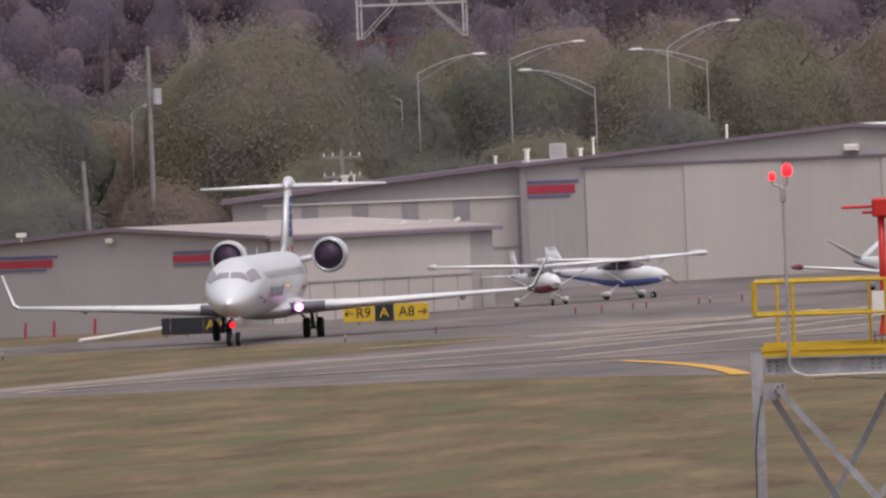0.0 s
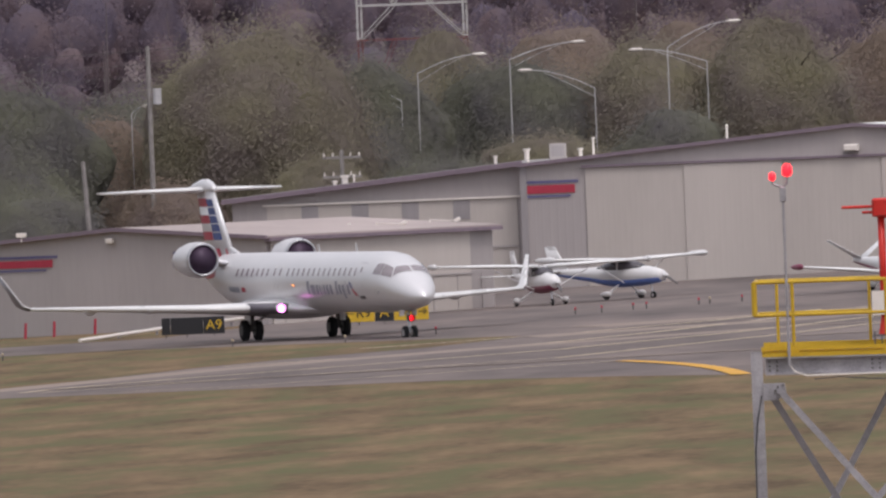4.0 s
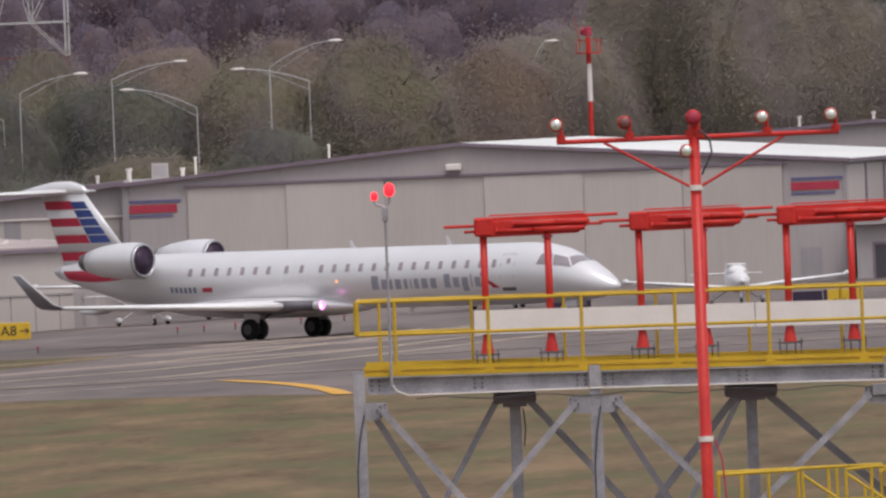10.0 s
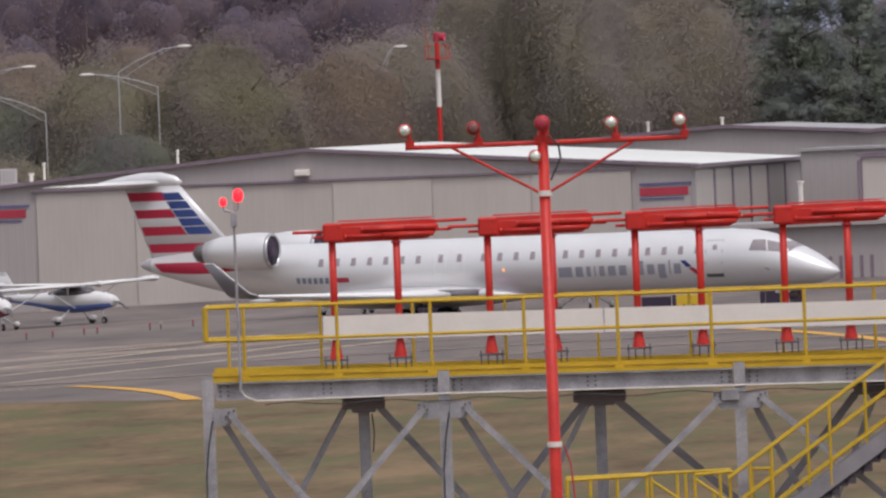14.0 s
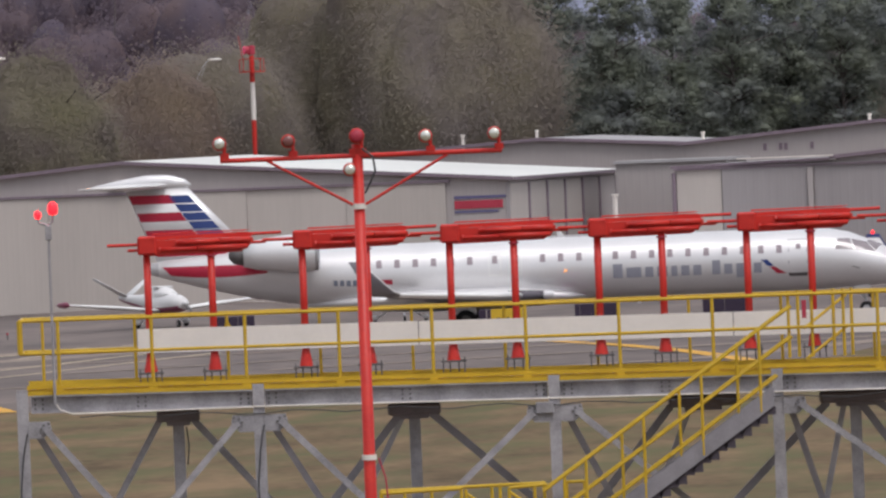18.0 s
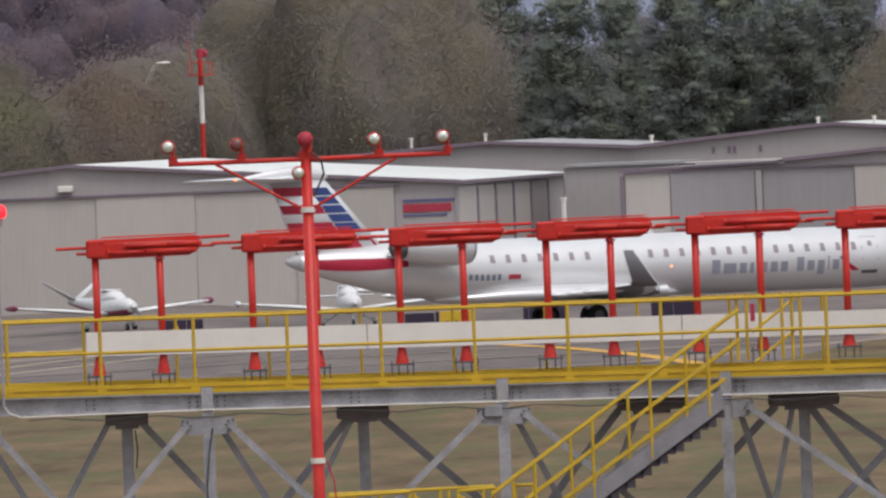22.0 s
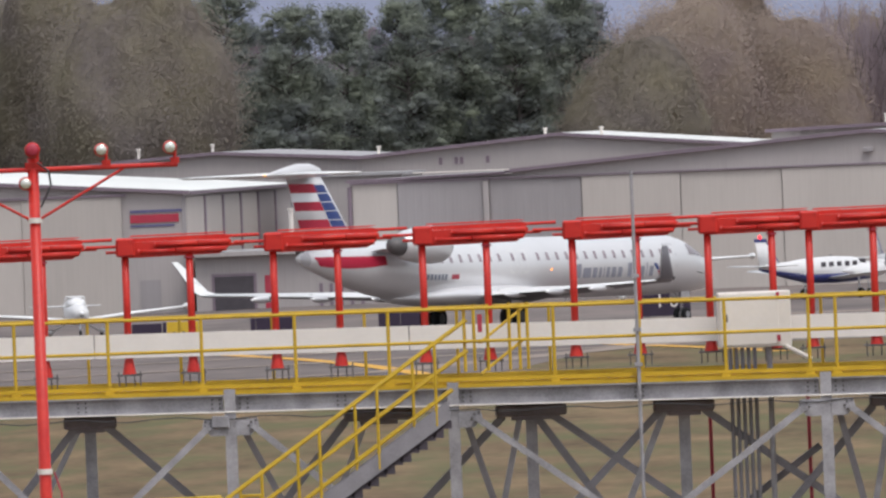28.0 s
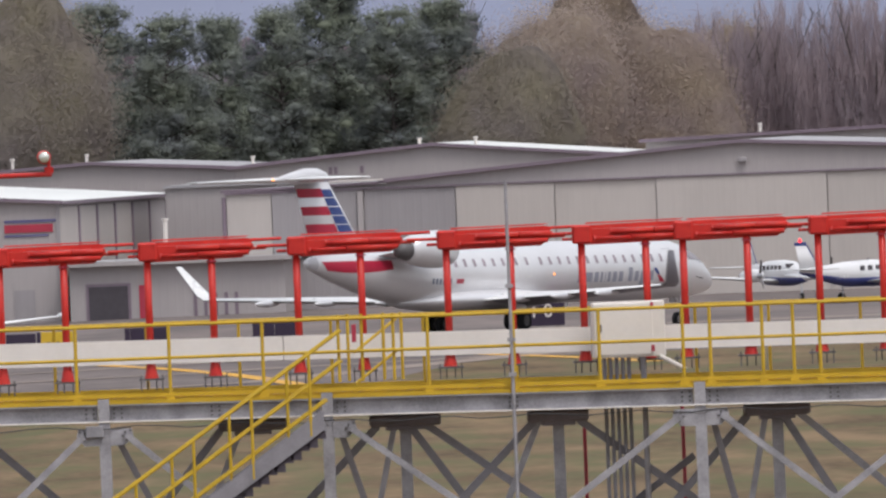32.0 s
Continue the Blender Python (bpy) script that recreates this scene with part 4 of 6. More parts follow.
def sloped_box(x0, x1, y0, y1, z0, z1):
    bm = a_box(x0, x1, y0, y1, z0, z1)
    for v in bm.verts:
        v.co.z += pz(v.co.x)
    return bm


part("toe_board", sloped_box(X0 + 0.08, X1, -0.03, -0.01, DECK - 0.018, DECK + 0.045), "rail_yellow", GAN, "yellow toe board")
part("edge_plate", sloped_box(X0 + 0.08, X1, -0.009, -0.001, DECK - 0.11, DECK - 0.02), "rail_yellow", GAN, "yellow deck edge plate")
part("toe_board", sloped_box(X0 + 0.08, X1, DEPTH - 0.02, DEPTH, DECK - 0.02, DECK + 0.075), "rail_yellow", GAN)
part("edge_angle", sloped_box(X0 + 0.08, X1, -0.10, -0.035, DECK - 0.115, DECK - 0.062), "rail_yellow", GAN)
part("grating", sloped_box(X0 + 0.1, X1, 0.0, DEPTH - 0.03, DECK - 0.05, DECK - 0.02), "galvanised_dull_shaded", GAN, "open steel deck grating")
BOLT = piece_mesh("bolt", a_tube((0, -0.025, 0), (0, 0, 0), 0.019, n=6), "steel_dark")
for y in (0.0, DEPTH - 0.12):
    cols = [-3.86, -0.17, 4.5, 8.03, 13.93, 18.2, 23.0]
    for a, b in zip(cols, cols[1:]):
        prof = [(y, DECK - 0.40), (y, DECK - 0.12), (y - 0.11, DECK - 0.12), (y - 0.11, DECK - 0.142), (y - 0.02, DECK - 0.142), (y - 0.02, DECK - 0.378), (y - 0.11, DECK - 0.378), (y - 0.11, DECK - 0.40)]
        bm = extrude_x(bmesh.new(), prof, a + 0.10, b - 0.10, pz)
        bmesh.ops.recalc_face_normals(bm, faces=bm.faces[:])
        part("beam", bm, "galvanised", GAN, "galvanised steel channel beam" if y == 0 and a < -3 else "")
        for mid in (a + 0.22, (a + b) / 2, b - 0.22):
            for dx in (-0.06, 0.06):
                for dz in (-0.19, -0.26, -0.33):
                    shared("bolt", BOLT, GAN, (mid + dx, y - 0.02, DECK + dz + pz(mid)))


def column(x, y, mat_key="galvanised", top=DECK - 0.03):
    z1 = top + pz(x)
    half = [(0.09, -0.12), (0.09, -0.10), (0.012, -0.10), (0.012, 0.04), (0.075, 0.04), (0.075, 0.06)]
    prof = [(x + u, y + v) for u, v in half] + [(x - u, y + v) for u, v in reversed(half)]
    bm = extrude_z(bmesh.new(), prof, gz(x), z1)
    bmesh.ops.recalc_face_normals(bm, faces=bm.faces[:])
    ob = part("column", bm, mat_key, GAN)
    part("base_plate", a_box(x - 0.22, x + 0.22, y - 0.25, y + 0.19, gz(x) - 0.02, gz(x) + 0.03), mat_key, ob)
    return ob


def gusset(x, y, side, z):
    bm = plate(bmesh.new(), [(x, z + 0.13), (x + side * 0.34, z + 0.13), (x + side * 0.37, z + 0.0), (x + side * 0.24, z - 0.14), (x, z - 0.14)], y - 0.14, y - 0.125)
    g = part("gusset", bm, "galvanised", GAN)
    for dx, dz in ((0.24, 0.07), (0.32, 0.02), (0.20, 0.01), (0.26, -0.05), (0.32, 0.09)):
        shared("bolt", BOLT, g, (x + side * dx, y - 0.141, z + dz))


def lean(p, slope, side, y0, y1, w, key, foot=1.2):
    """A brace from its head p (x, z) down to a footing, leaning to one side by its slope."""
    x, z = p
    run_x = (z - foot) / slope * side
    return part("brace", bar(bmesh.new(), (x, y0, z), (x + run_x, y1, foot), w, w), key, GAN)


front_cols = [-3.90, -0.17, 4.5, 8.03, 13.93, 18.2, 23.0]
for x in front_cols:
    column(x, 0.0)
# crossed braces in the front plane: bay, slope of the brace down to the far side, slope of the one coming back
for a, b, down, back in ((0, 1, 1.19, 1.11), (1, 2, 1.015, 0.91), (2, 3, 0.864, 0.9), (3, 4, 0.743, 0.72), (4, 5, 0.8, 0.735), (5, 6, 0.8, 0.8)):
    xa, xb = front_cols[a], front_cols[b]
    za, zb = 5.56 + pz(xa) * 0.6, 5.56 + pz(xb) * 0.6
    gusset(xa + 0.08, 0.0, 1, za)
    lean((xa + 0.34, za + 0.02), down, 1, -0.17, -0.17, 0.10, "galvanised")
    if b != 3:
        gusset(xb - 0.08, 0.0, -1, zb)
        lean((xb - 0.34, zb + 0.02), back, -1, -0.29, -0.29, 0.10, "galvanised")
# braces running back under the deck from each front column, their shade put into the colour
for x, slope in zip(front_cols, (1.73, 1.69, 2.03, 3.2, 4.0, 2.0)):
    lean((x + 0.2, 5.52 + pz(x) * 0.6), slope, 1, 0.12, 1.1, 0.10, "galvanised_dull_shaded")
# piers on the centre line: head block, column and the raking legs (offset, slope, side, breadth)
PIERS = (
    (-1.45, 0.34, ((-0.36, 1.75, -1, 0.10), (0.33, 1.14, 1, 0.11))),
    (2.28, 0.42, ((-0.32, 1.21, -1, 0.12), (-0.22, 1.89, -1, 0.09), (0.38, 0.90, 1, 0.12))),
    (6.84, 0.54, ((-0.60, 1.22, -1, 0.12), (-0.24, 2.40, -1, 0.09))),
    (9.25, 0.56, ((-0.54, 1.00, -1, 0.12), (-0.20, 4.50, -1, 0.09), (0.13, 1.42, 1, 0.12), (0.45, 0.724, 1, 0.12))),
    (11.67, 0.48, ((-0.49, 1.00, -1, 0.12), (-0.36, 2.34, -1, 0.10), (0.45, 0.735, 1, 0.12))),
    (15.14, 0.52, ((-0.56, 1.10, -1, 0.12), (-0.21, 5.0, -1, 0.09), (0.14, 1.66, 1, 0.12), (0.46, 0.87, 1, 0.11))),
    (20.0, 0.52, ((-0.5, 1.1, -1, 0.12), (0.4, 0.9, 1, 0.12))),
)
MID = 1.0
for x, half, legs in PIERS:
    k = 1 + MID / PY
    if x != 6.84:
        column(x * k, MID, "galvanised", DECK - 0.5)
    part("bearing_block", a_box(x * k - half, x * k + half, MID - 0.35, MID + 0.25, 5.61 + pz(x), DECK - 0.425 + pz(x), bevel=0.03), "steel_shaded", GAN, "steel bearing block, under-deck shade put into its colour" if x < 0 else "")
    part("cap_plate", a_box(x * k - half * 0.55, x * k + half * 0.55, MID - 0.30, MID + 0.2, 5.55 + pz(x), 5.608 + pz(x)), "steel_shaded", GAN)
    # broad legs take the darker grey that holds the shade
    for off, slope, side, w in legs:
        lean(((x + off - side * 0.1 / slope) * k, 5.63 + pz(x)), slope, side, MID - 0.2, MID + 0.15 * side, w, "galvanised" if w < 0.115 else "galvanised_dull_shaded")
lean((13.90, 4.80), 0.71, -1, MID + 0.6, MID + 0.7, 0.11, "galvanised_dull_shaded")
# splice box beside the third column, and stiffeners
part("splice_box", a_box(4.20, 4.48, -0.2, -0.02, 5.50, 5.68, bevel=0.01), "galvanised", GAN, "small steel splice box")
part("hanging_cable", path_tube(bmesh.new(), [(-3.84, -0.16, 5.5), (-3.92, -0.16, 5.1), (-3.97, -0.16, 4.6), (-3.99, -0.16, 2.5)], 0.012, 6), "dark_trim", GAN)
part("hanging_cable", path_tube(bmesh.new(), [(-0.10, -0.16, 5.5), (-0.17, -0.16, 5.1), (-0.22, -0.16, 4.6), (-0.23, -0.16, 2.5)], 0.012, 6), "dark_trim", GAN)
part("hanging_cable", path_tube(bmesh.new(), [(-1.33, MID - 0.4, 5.5), (-1.30, MID - 0.4, 5.2), (-1.33, MID - 0.4, 4.9)], 0.012, 6), "dark_trim", GAN)
# cable along the beam and the bent conduit
part("conduit", path_tube(bmesh.new(), [(-3.38, -0.14, 6.4), (-3.38, -0.14, 5.98), (-3.3, -0.14, 5.86), (-3.12, -0.14, 5.79), (0, -0.14, 5.79), (12, -0.14, 5.65), (23, -0.14, 5.52)], 0.013), "board_white", GAN, "pale conduit")
bm = bmesh.new()
pts = []
for i in range(60):
    x = -3 + i * 0.42
    pts.append((x, -0.15, 5.77 + pz(x) + 0.03 * math.sin(i * 1.7) - 0.03))
path_tube(bm, pts, 0.009, 6)
part("cable", bm, "dark_trim", GAN, "dark slung cable")

# obstruction light pole
OB = thing("obstruction_light", pose(-3.38, PY - 0.2, 0), "grey pole with two glowing red obstruction lights", "light")
part("pole", a_tube((0, 0, 5.95), (0, 0, 8.6), 0.022), "galvanised", OB)
part("junction_box", a_box(-0.05, 0.05, -0.05, 0.05, 8.55, 8.78, bevel=0.01), "galvanised", OB)
part("yoke", path_tube(bmesh.new(), [(-0.16, 0, 8.89), (-0.14, 0, 8.82), (0, 0, 8.78), (0.07, 0, 8.84), (0.08, 0, 8.95)], 0.02), "galvanised", OB)
part("lamp", shift(lathe(bmesh.new(), [(0, 0.04), (0.05, 0.055), (0.10, 0.05), (0.13, 0.015)], 14, "z"), -0.16, 0, 8.89), "lamp_red", OB, "small glowing red lamp", True)
part("lamp", shift(lathe(bmesh.new(), [(0, 0.055), (0.06, 0.08), (0.15, 0.075), (0.20, 0.03)], 16, "z"), 0.08, 0, 8.95), "lamp_red", OB, "large glowing red lamp", True)

# white cable tray
for a, b in ((-2.05, 2.4), (2.42, 7.4), (7.42, 12.3), (12.32, 18.0), (18.02, 23.0)):
    t = thing("cable_tray", pose(0, PY + 1.165, 0), "long white board of the aerial feed tray", "tray", "feed trays")
    bm = sloped_box(a, b, -0.03, 0.03, DECK + 0.49, DECK + 0.87)
    part("board", bm, "board_white", t)
    for k in (0.12, 0.5, 0.88):
        x = a + (b - a) * k
        part("bracket", sloped_box(x - 0.05, x + 0.05, 0.031, 0.07, DECK + 0.55, DECK + 0.8), "galvanised_dull_shaded", t)


HEAD = DECK + 0.05


def aerial():
    """One array element: two red posts with a stack of red tubes on top."""
    t = thing("array_aerial", pose(0, 0, 0), "red aerial element of tubes on two posts", "antenna", "aerial array")
    for x in (0, 1.02):
        p = part("post", a_tube((x, 0, DECK + 0.42), (x, 0, HEAD + 2.06), 0.058, n=14), "tower_red", t, "" if x else "round red post", True)
        part("base_cone", a_tube((x, 0, DECK + 0.17), (x, 0, DECK + 0.44), 0.11, 0.06, n=14), "tower_red", t)
        part("base_plate", a_box(x - 0.2, x + 0.2, -0.2, 0.2, DECK + 0.14, DECK + 0.168), "steel_dark", t)
        for dx in (-0.17, -0.06, 0.08, 0.17):
            part("stud", a_tube((x + dx, -0.15 if abs(dx) > 0.1 else 0.15, DECK - 0.02), (x + dx, -0.15 if abs(dx) > 0.1 else 0.15, DECK + 0.22), 0.011, n=6), "steel_dark", t)
    part("head", a_box(-0.14, 0.16, -0.16, 0.2, HEAD + 1.98, HEAD + 2.28, bevel=0.03), "tower_red", t, "boxy red feed head")
    outline = [(0.06, 1.96), (1.50, 1.98), (1.62, 2.05), (1.70, 2.14), (1.70, 2.20), (0.06, 2.21)]
    part("body", plate(bmesh.new(), [(x, HEAD + z) for x, z in outline], -0.03, 0.42), "tower_red", t, "flat-sided red aerial body")
    part("cover", plate(bmesh.new(), [(0.0, HEAD + 2.213), (1.66, HEAD + 2.213), (1.72, HEAD + 2.25), (1.60, HEAD + 2.29), (0.04, HEAD + 2.27)], 0.05, 0.5), "tower_red", t, "sloping red cover plate")
    part("cover", plate(bmesh.new(), [(0.1, HEAD + 2.292), (1.55, HEAD + 2.305), (1.66, HEAD + 2.325), (0.1, HEAD + 2.315)], 0.2, 0.6), "tower_red", t)
    for x0, x1, y, z, r in ((0.50, 1.16, -0.07, 2.16, 0.036), (1.17, 1.66, -0.07, 2.165, 0.046), (0.24, 0.80, -0.08, 2.055, 0.030), (0.81, 1.62, -0.08, 2.06, 0.042)):
        part("tube", a_tube((x0, y, HEAD + z), (x1, y, HEAD + z + 0.006), r, n=12), "tower_red", t, smooth=True)
    for x0 in (0.5, 0.24):
        part("collar", a_tube((x0 - 0.03, -0.075, HEAD + (2.16 if x0 > 0.4 else 2.055)), (x0, -0.075, HEAD + (2.16 if x0 > 0.4 else 2.055)), 0.044, n=12), "tower_red", t)
    for dx, dz in ((-0.09, 2.03), (0.11, 2.03), (-0.09, 2.23), (0.11, 2.23)):
        part("head_bolt", a_tube((dx, -0.18, HEAD + dz), (dx, -0.16, HEAD + dz), 0.014, n=6), "tower_red", t)
    part("rod", a_tube((-0.62, -0.05, HEAD + 2.15), (0.0, -0.05, HEAD + 2.15), 0.026), "tower_red", t, "slim red rod")
    part("rod", a_tube((-0.3, 0.1, HEAD + 2.06), (0.0, 0.1, HEAD + 2.06), 0.024), "tower_red", t)
    part("rod", a_tube((1.5, 0.0, HEAD + 2.12), (1.9, 0.0, HEAD + 2.12), 0.024), "tower_red", t)
    part("rod", a_tube((1.5, 0.2, HEAD + 2.25), (2.15, 0.2, HEAD + 2.26), 0.026), "tower_red", t)
    part("post_collar", a_tube((1.02, 0, HEAD + 1.93), (1.02, 0, HEAD + 1.955), 0.085, n=14), "stripe_red", t)
    return t


first = aerial()
spots = [(p - 792) / 112 for p in (585, 860, 1121, 1383, 1647, 1913, 2153, 2333, 2573, 2835, 3095)]
first.matrix_basis = pose(spots[0] * 1.005, PY + 1.25, -0.012)
for x in spots[1:]:
    copy_thing(first, pose(x * 1.005, PY + 1.25, -0.012))

# white cabinet, thin pole, conduits
CB = thing("cabinet", pose(0, PY + 0.6, 0), "white steel equipment cabinet on the gantry deck", "cabinet")
part("body", a_box(12.3, 13.45, -0.2, 0.25, 6.42, 7.3, bevel=0.015), "board_white", CB)
part("door", a_box(12.33, 13.25, -0.225, -0.203, 6.46, 7.27, bevel=0.005), "board_white", CB)
for z in (6.5, 7.18):
    part("hinge", a_box(13.22, 13.27, -0.245, -0.226, z, z + 0.1), "stripe_red", CB)
part("handle", a_box(12.40, 12.44, -0.25, -0.226, 6.83, 6.95), "steel_dark", CB)
bm = a_tube((13.35, -0.2, 6.42), (13.75, -0.25, 6.2), 0.035)
part("cable_gland", bm, "board_white", CB)
for k in range(5):
    t = thing("conduit", pose(12.48 + k * 0.097, PY + 0.75, 0), "grey vertical conduit running up to the cabinet", "pipe", "conduits")
    part("pipe", a_tube((0, 0, gz(12)), (0, 0, 6.41), 0.032), "galvanised_dull_shaded", t)
t = thing("conduit", pose(13.10, PY + 0.75, 0), "thicker grey vertical conduit beside the others", "pipe", "conduits")
part("pipe", a_tube((0, 0, gz(13)), (0, 0, 6.41), 0.045), "galvanised", t)
TP = thing("thin_pole", pose(10.98, PY - 0.15, 0), "slim dull grey lightning pole clamped to the rail", "pole")
part("pole", a_tube((0, 0, gz(10)), (0, 0, 9.3), 0.034, 0.026), "galvanised", TP)
for z in (6.2, 6.75, 7.6):
    part("clamp", a_box(-0.06, 0.06, -0.05, 0.09, z, z + 0.06), "galvanised", TP)
for x in (12.24, 13.82):
    t = thing("red_pole", pose(x, PY + DEPTH + 0.6, 0), "slim dull red pole behind the gantry", "pole", "red poles")
    part("pole", a_tube((0, 0, gz(x)), (0, 0, 5.9), 0.03), "stripe_red", t)
    part("cap", a_tube((0, 0, 5.902), (0, 0, 5.95), 0.04), "stripe_red", t)

# stairs down from the gantry
ST = thing("steel_stairs", pose(0, PY - 0.35, 0), "galvanised steel stairs with yellow handrails", "stairs")
LOW = 3.33
FALL = 0.688
for y in (-1.05, -0.12):
    line = lambda x, z8: z8 - (8.0 - x) * FALL
    part("stringer", plate(bmesh.new(), [(7.93, line(7.93, 5.55)), (7.93, line(7.93, 5.84)), (4.2, line(4.2, 5.84)), (4.2, line(4.2, 5.55))], y - 0.02, y + 0.02), "galvanised_dull_shaded", ST, "galvanised channel stringer")
    for z8, r in ((6.88, 0.021), (6.40, 0.020)):
        part("handrail", a_tube((8.25, y, line(8.25, z8)), (4.25, y, line(4.25, z8)), r), "rail_yellow", ST, "yellow sloping handrail")
    part("kick_rail", a_tube((8.0, y, line(8.0, 5.97)), (4.25, y, line(4.25, 5.97)), 0.02), "rail_yellow", ST)
    for k in range(5):
        x = 7.72 - k * 0.93 + (0.0 if y < -0.5 else -0.33)
        part("rail_post", a_tube((x, y, line(x, 5.60)), (x, y, line(x, 6.88)), 0.026), "rail_yellow", ST)
# treads and risers carry the stair's shade in their colour
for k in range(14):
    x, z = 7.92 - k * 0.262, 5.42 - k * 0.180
    tr = part("tread", a_box(x - 0.27, x + 0.03, -1.02, -0.15, z - 0.06, z + 0.06), "tread_shade", ST, "steel tread with shade put into its dark colour" if k == 0 else "")
    part("riser", a_box(x - 0.27, x - 0.10, -1.02, -0.15, z - 0.20, z - 0.062), "tread_shade", tr)
LD = thing("stair_landing", pose(0, PY - 0.35, 0), "lower steel landing with yellow rails", "platform")
part("deck", a_box(-1.0, 5.2, -1.6, 0.0, LOW - 0.08, LOW), "galvanised_dull_shaded", LD)
for y in (-1.6, 0.0):
    for x in (1.7, 2.06, 2.95) if y < -1 else (1.7, 2.5, 3.45, 3.58):
        part("rail_post", a_tube((x, y, LOW), (x, y, LOW + 1.05), 0.026), "rail_yellow", LD)
    x1 = 2.97 if y < -1 else 4.30
    part("top_rail", a_tube((1.7, y, LOW + 1.05), (x1, y, LOW + 1.08), 0.028), "rail_yellow", LD)
    part("mid_rail", a_tube((1.7, y, LOW + 0.55), (x1, y, LOW + 0.55), 0.024), "rail_yellow", LD)
# rails of the next flight down, and the short returns beside it
for x, y in ((3.02, -1.6), (3.70, -1.6)):
    part("return_post", a_tube((x, y, LOW), (x, y, LOW + 1.06), 0.026), "rail_yellow", LD)
    part("flight_rail", a_tube((x, y, LOW + 1.0), (x + 1.6, y, LOW - 0.16), 0.024), "rail_yellow", LD, "sloping yellow rail")
part("return_rail", a_tube((3.70, -1.6, LOW + 1.06), (4.30, -1.6, LOW + 1.09), 0.026), "rail_yellow", LD)
part("return_rail", a_tube((4.62, -0.02, LOW + 1.08), (4.93, -0.02, LOW + 1.08), 0.026), "rail_yellow", LD)
for x, y in ((4.10, -1.6), (4.28, -0.02), (4.63, -0.02), (4.92, -0.02)):
    part("return_post", a_tube((x, y, LOW), (x, y, LOW + 1.07), 0.026), "rail_yellow", LD)
for x in (0.0, 2.4, 5.0):
    for y in (-1.5, -0.1):
        part("leg", a_box(x - 0.06, x + 0.06, y - 0.06, y + 0.06, gz(x), LOW - 0.08), "galvanised", LD)
# gate and cross rails at the stair head
for k, x in enumerate((8.25, 8.42, 8.62, 8.98, 9.12, 9.27)):
    part("rail_post", a_tube((x, 0.05 + 0.5 * (k % 2), DECK), (x, 0.05 + 0.5 * (k % 2), DECK + 1.06), 0.026), "rail_yellow", GAN)
for off in (0.45, 0.95):
    part("gate_rail", a_tube((8.5, 0.3, DECK + off - 0.5), (9.2, 0.9, DECK + off), 0.024), "rail_yellow", GAN)
part("gate_latch", a_box(8.46, 8.53, -0.12, -0.05, DECK + 0.62, DECK + 0.9), "stripe_red", GAN, "dark red gate latch")

# ---- approach light mast ----
MS = thing("approach_light_mast", pose(1.08, 175.4, 0), "tall red mast with a crossbar of five lamps", "light mast")
part("pole", a_tube((0, 0, gz(1)), (0, 0, 10.0), 0.078, 0.06, n=20), "tower_red", MS, "round red pole", True)
for z in (9.28, 6.5):
    part("band", a_tube((0, 0, z), (0, 0, z + 0.06), 0.083, n=20), "board_white", MS, "white clamp band")
part("crossbar", a_tube((-1.52, -0.03, 9.87), (1.6, -0.03, 9.87), 0.027), "tower_red", MS, "red crossbar")
for s in (-1, 1):
    part("strut", a_tube((s * 1.0, -0.03, 9.85), (s * 0.07, -0.03, 9.33), 0.016), "tower_red", MS)


def lamp_head(x, z, lit, r=0.072):
    hd = part("lamp", shift(lathe(bmesh.new(), [(-0.10, r), (-0.06, r * 1.08), (0.06, r * 0.8), (0.14, r * 0.35)], 18, "y"), x, -0.05, z), "tower_red", MS, "round red lamp head" if x < -1 else "", True)
    part("lens", shift(lathe(bmesh.new(), [(-0.125, r * 0.2), (-0.115, r * 0.7), (-0.098, r * 0.93)], 18, "y"), x, -0.05, z), lit, hd, "" if x > -1 else "clear glass lens", True)
    part("bracket", a_tube((x + 0.05, -0.02, 9.87), (x + 0.05, -0.02, z), 0.02), "tower_red", hd)
    part("bracket", a_box(x - 0.0, x + 0.1, -0.06, 0.0, 9.885, 9.95), "tower_red", hd)


lamp_head(-1.52, 10.06, "lamp_glass")
lamp_head(-0.76, 10.06, "lens_maroon")
lamp_head(0.0, 10.09, "stripe_red", 0.08)
lamp_head(0.76, 10.06, "lamp_glass")
lamp_head(1.52, 10.06, "lamp_glass")
lamp_head(-0.09, 9.72, "lamp_glass", 0.07)
part("cable", path_tube(bmesh.new(), [(0.05, -0.09, 9.95), (0.17, -0.09, 9.85), (0.19, -0.09, 9.7), (0.12, -0.09, 9.55), (0.07, -0.09, 9.45)], 0.012), "dark_trim", MS)
part("cable", path_tube(bmesh.new(), [(0.1, -0.06, 6.52), (0.17, -0.06, 6.3), (0.2, -0.06, 5.9), (0.24, -0.06, 5.2)], 0.01), "stripe_red", MS)

# ---- trees and distance ----
def leaf_material(name, dark, light, rough=0.9):
    m = bpy.data.materials.new(name)
    m.use_nodes = True
    nd, ln = m.node_tree.nodes, m.node_tree.links
    b = nd["Principled BSDF"]
    b.inputs["Roughness"].default_value = rough
    b.inputs["Specular IOR Level"].default_value = 0.1
    g = nd.new("ShaderNodeNewGeometry")
    co = nd.new("ShaderNodeTexCoord")
    n = nd.new("ShaderNodeTexNoise")
    n.inputs["Scale"].default_value = 0.3
    n.inputs["Detail"].default_value = 5.0
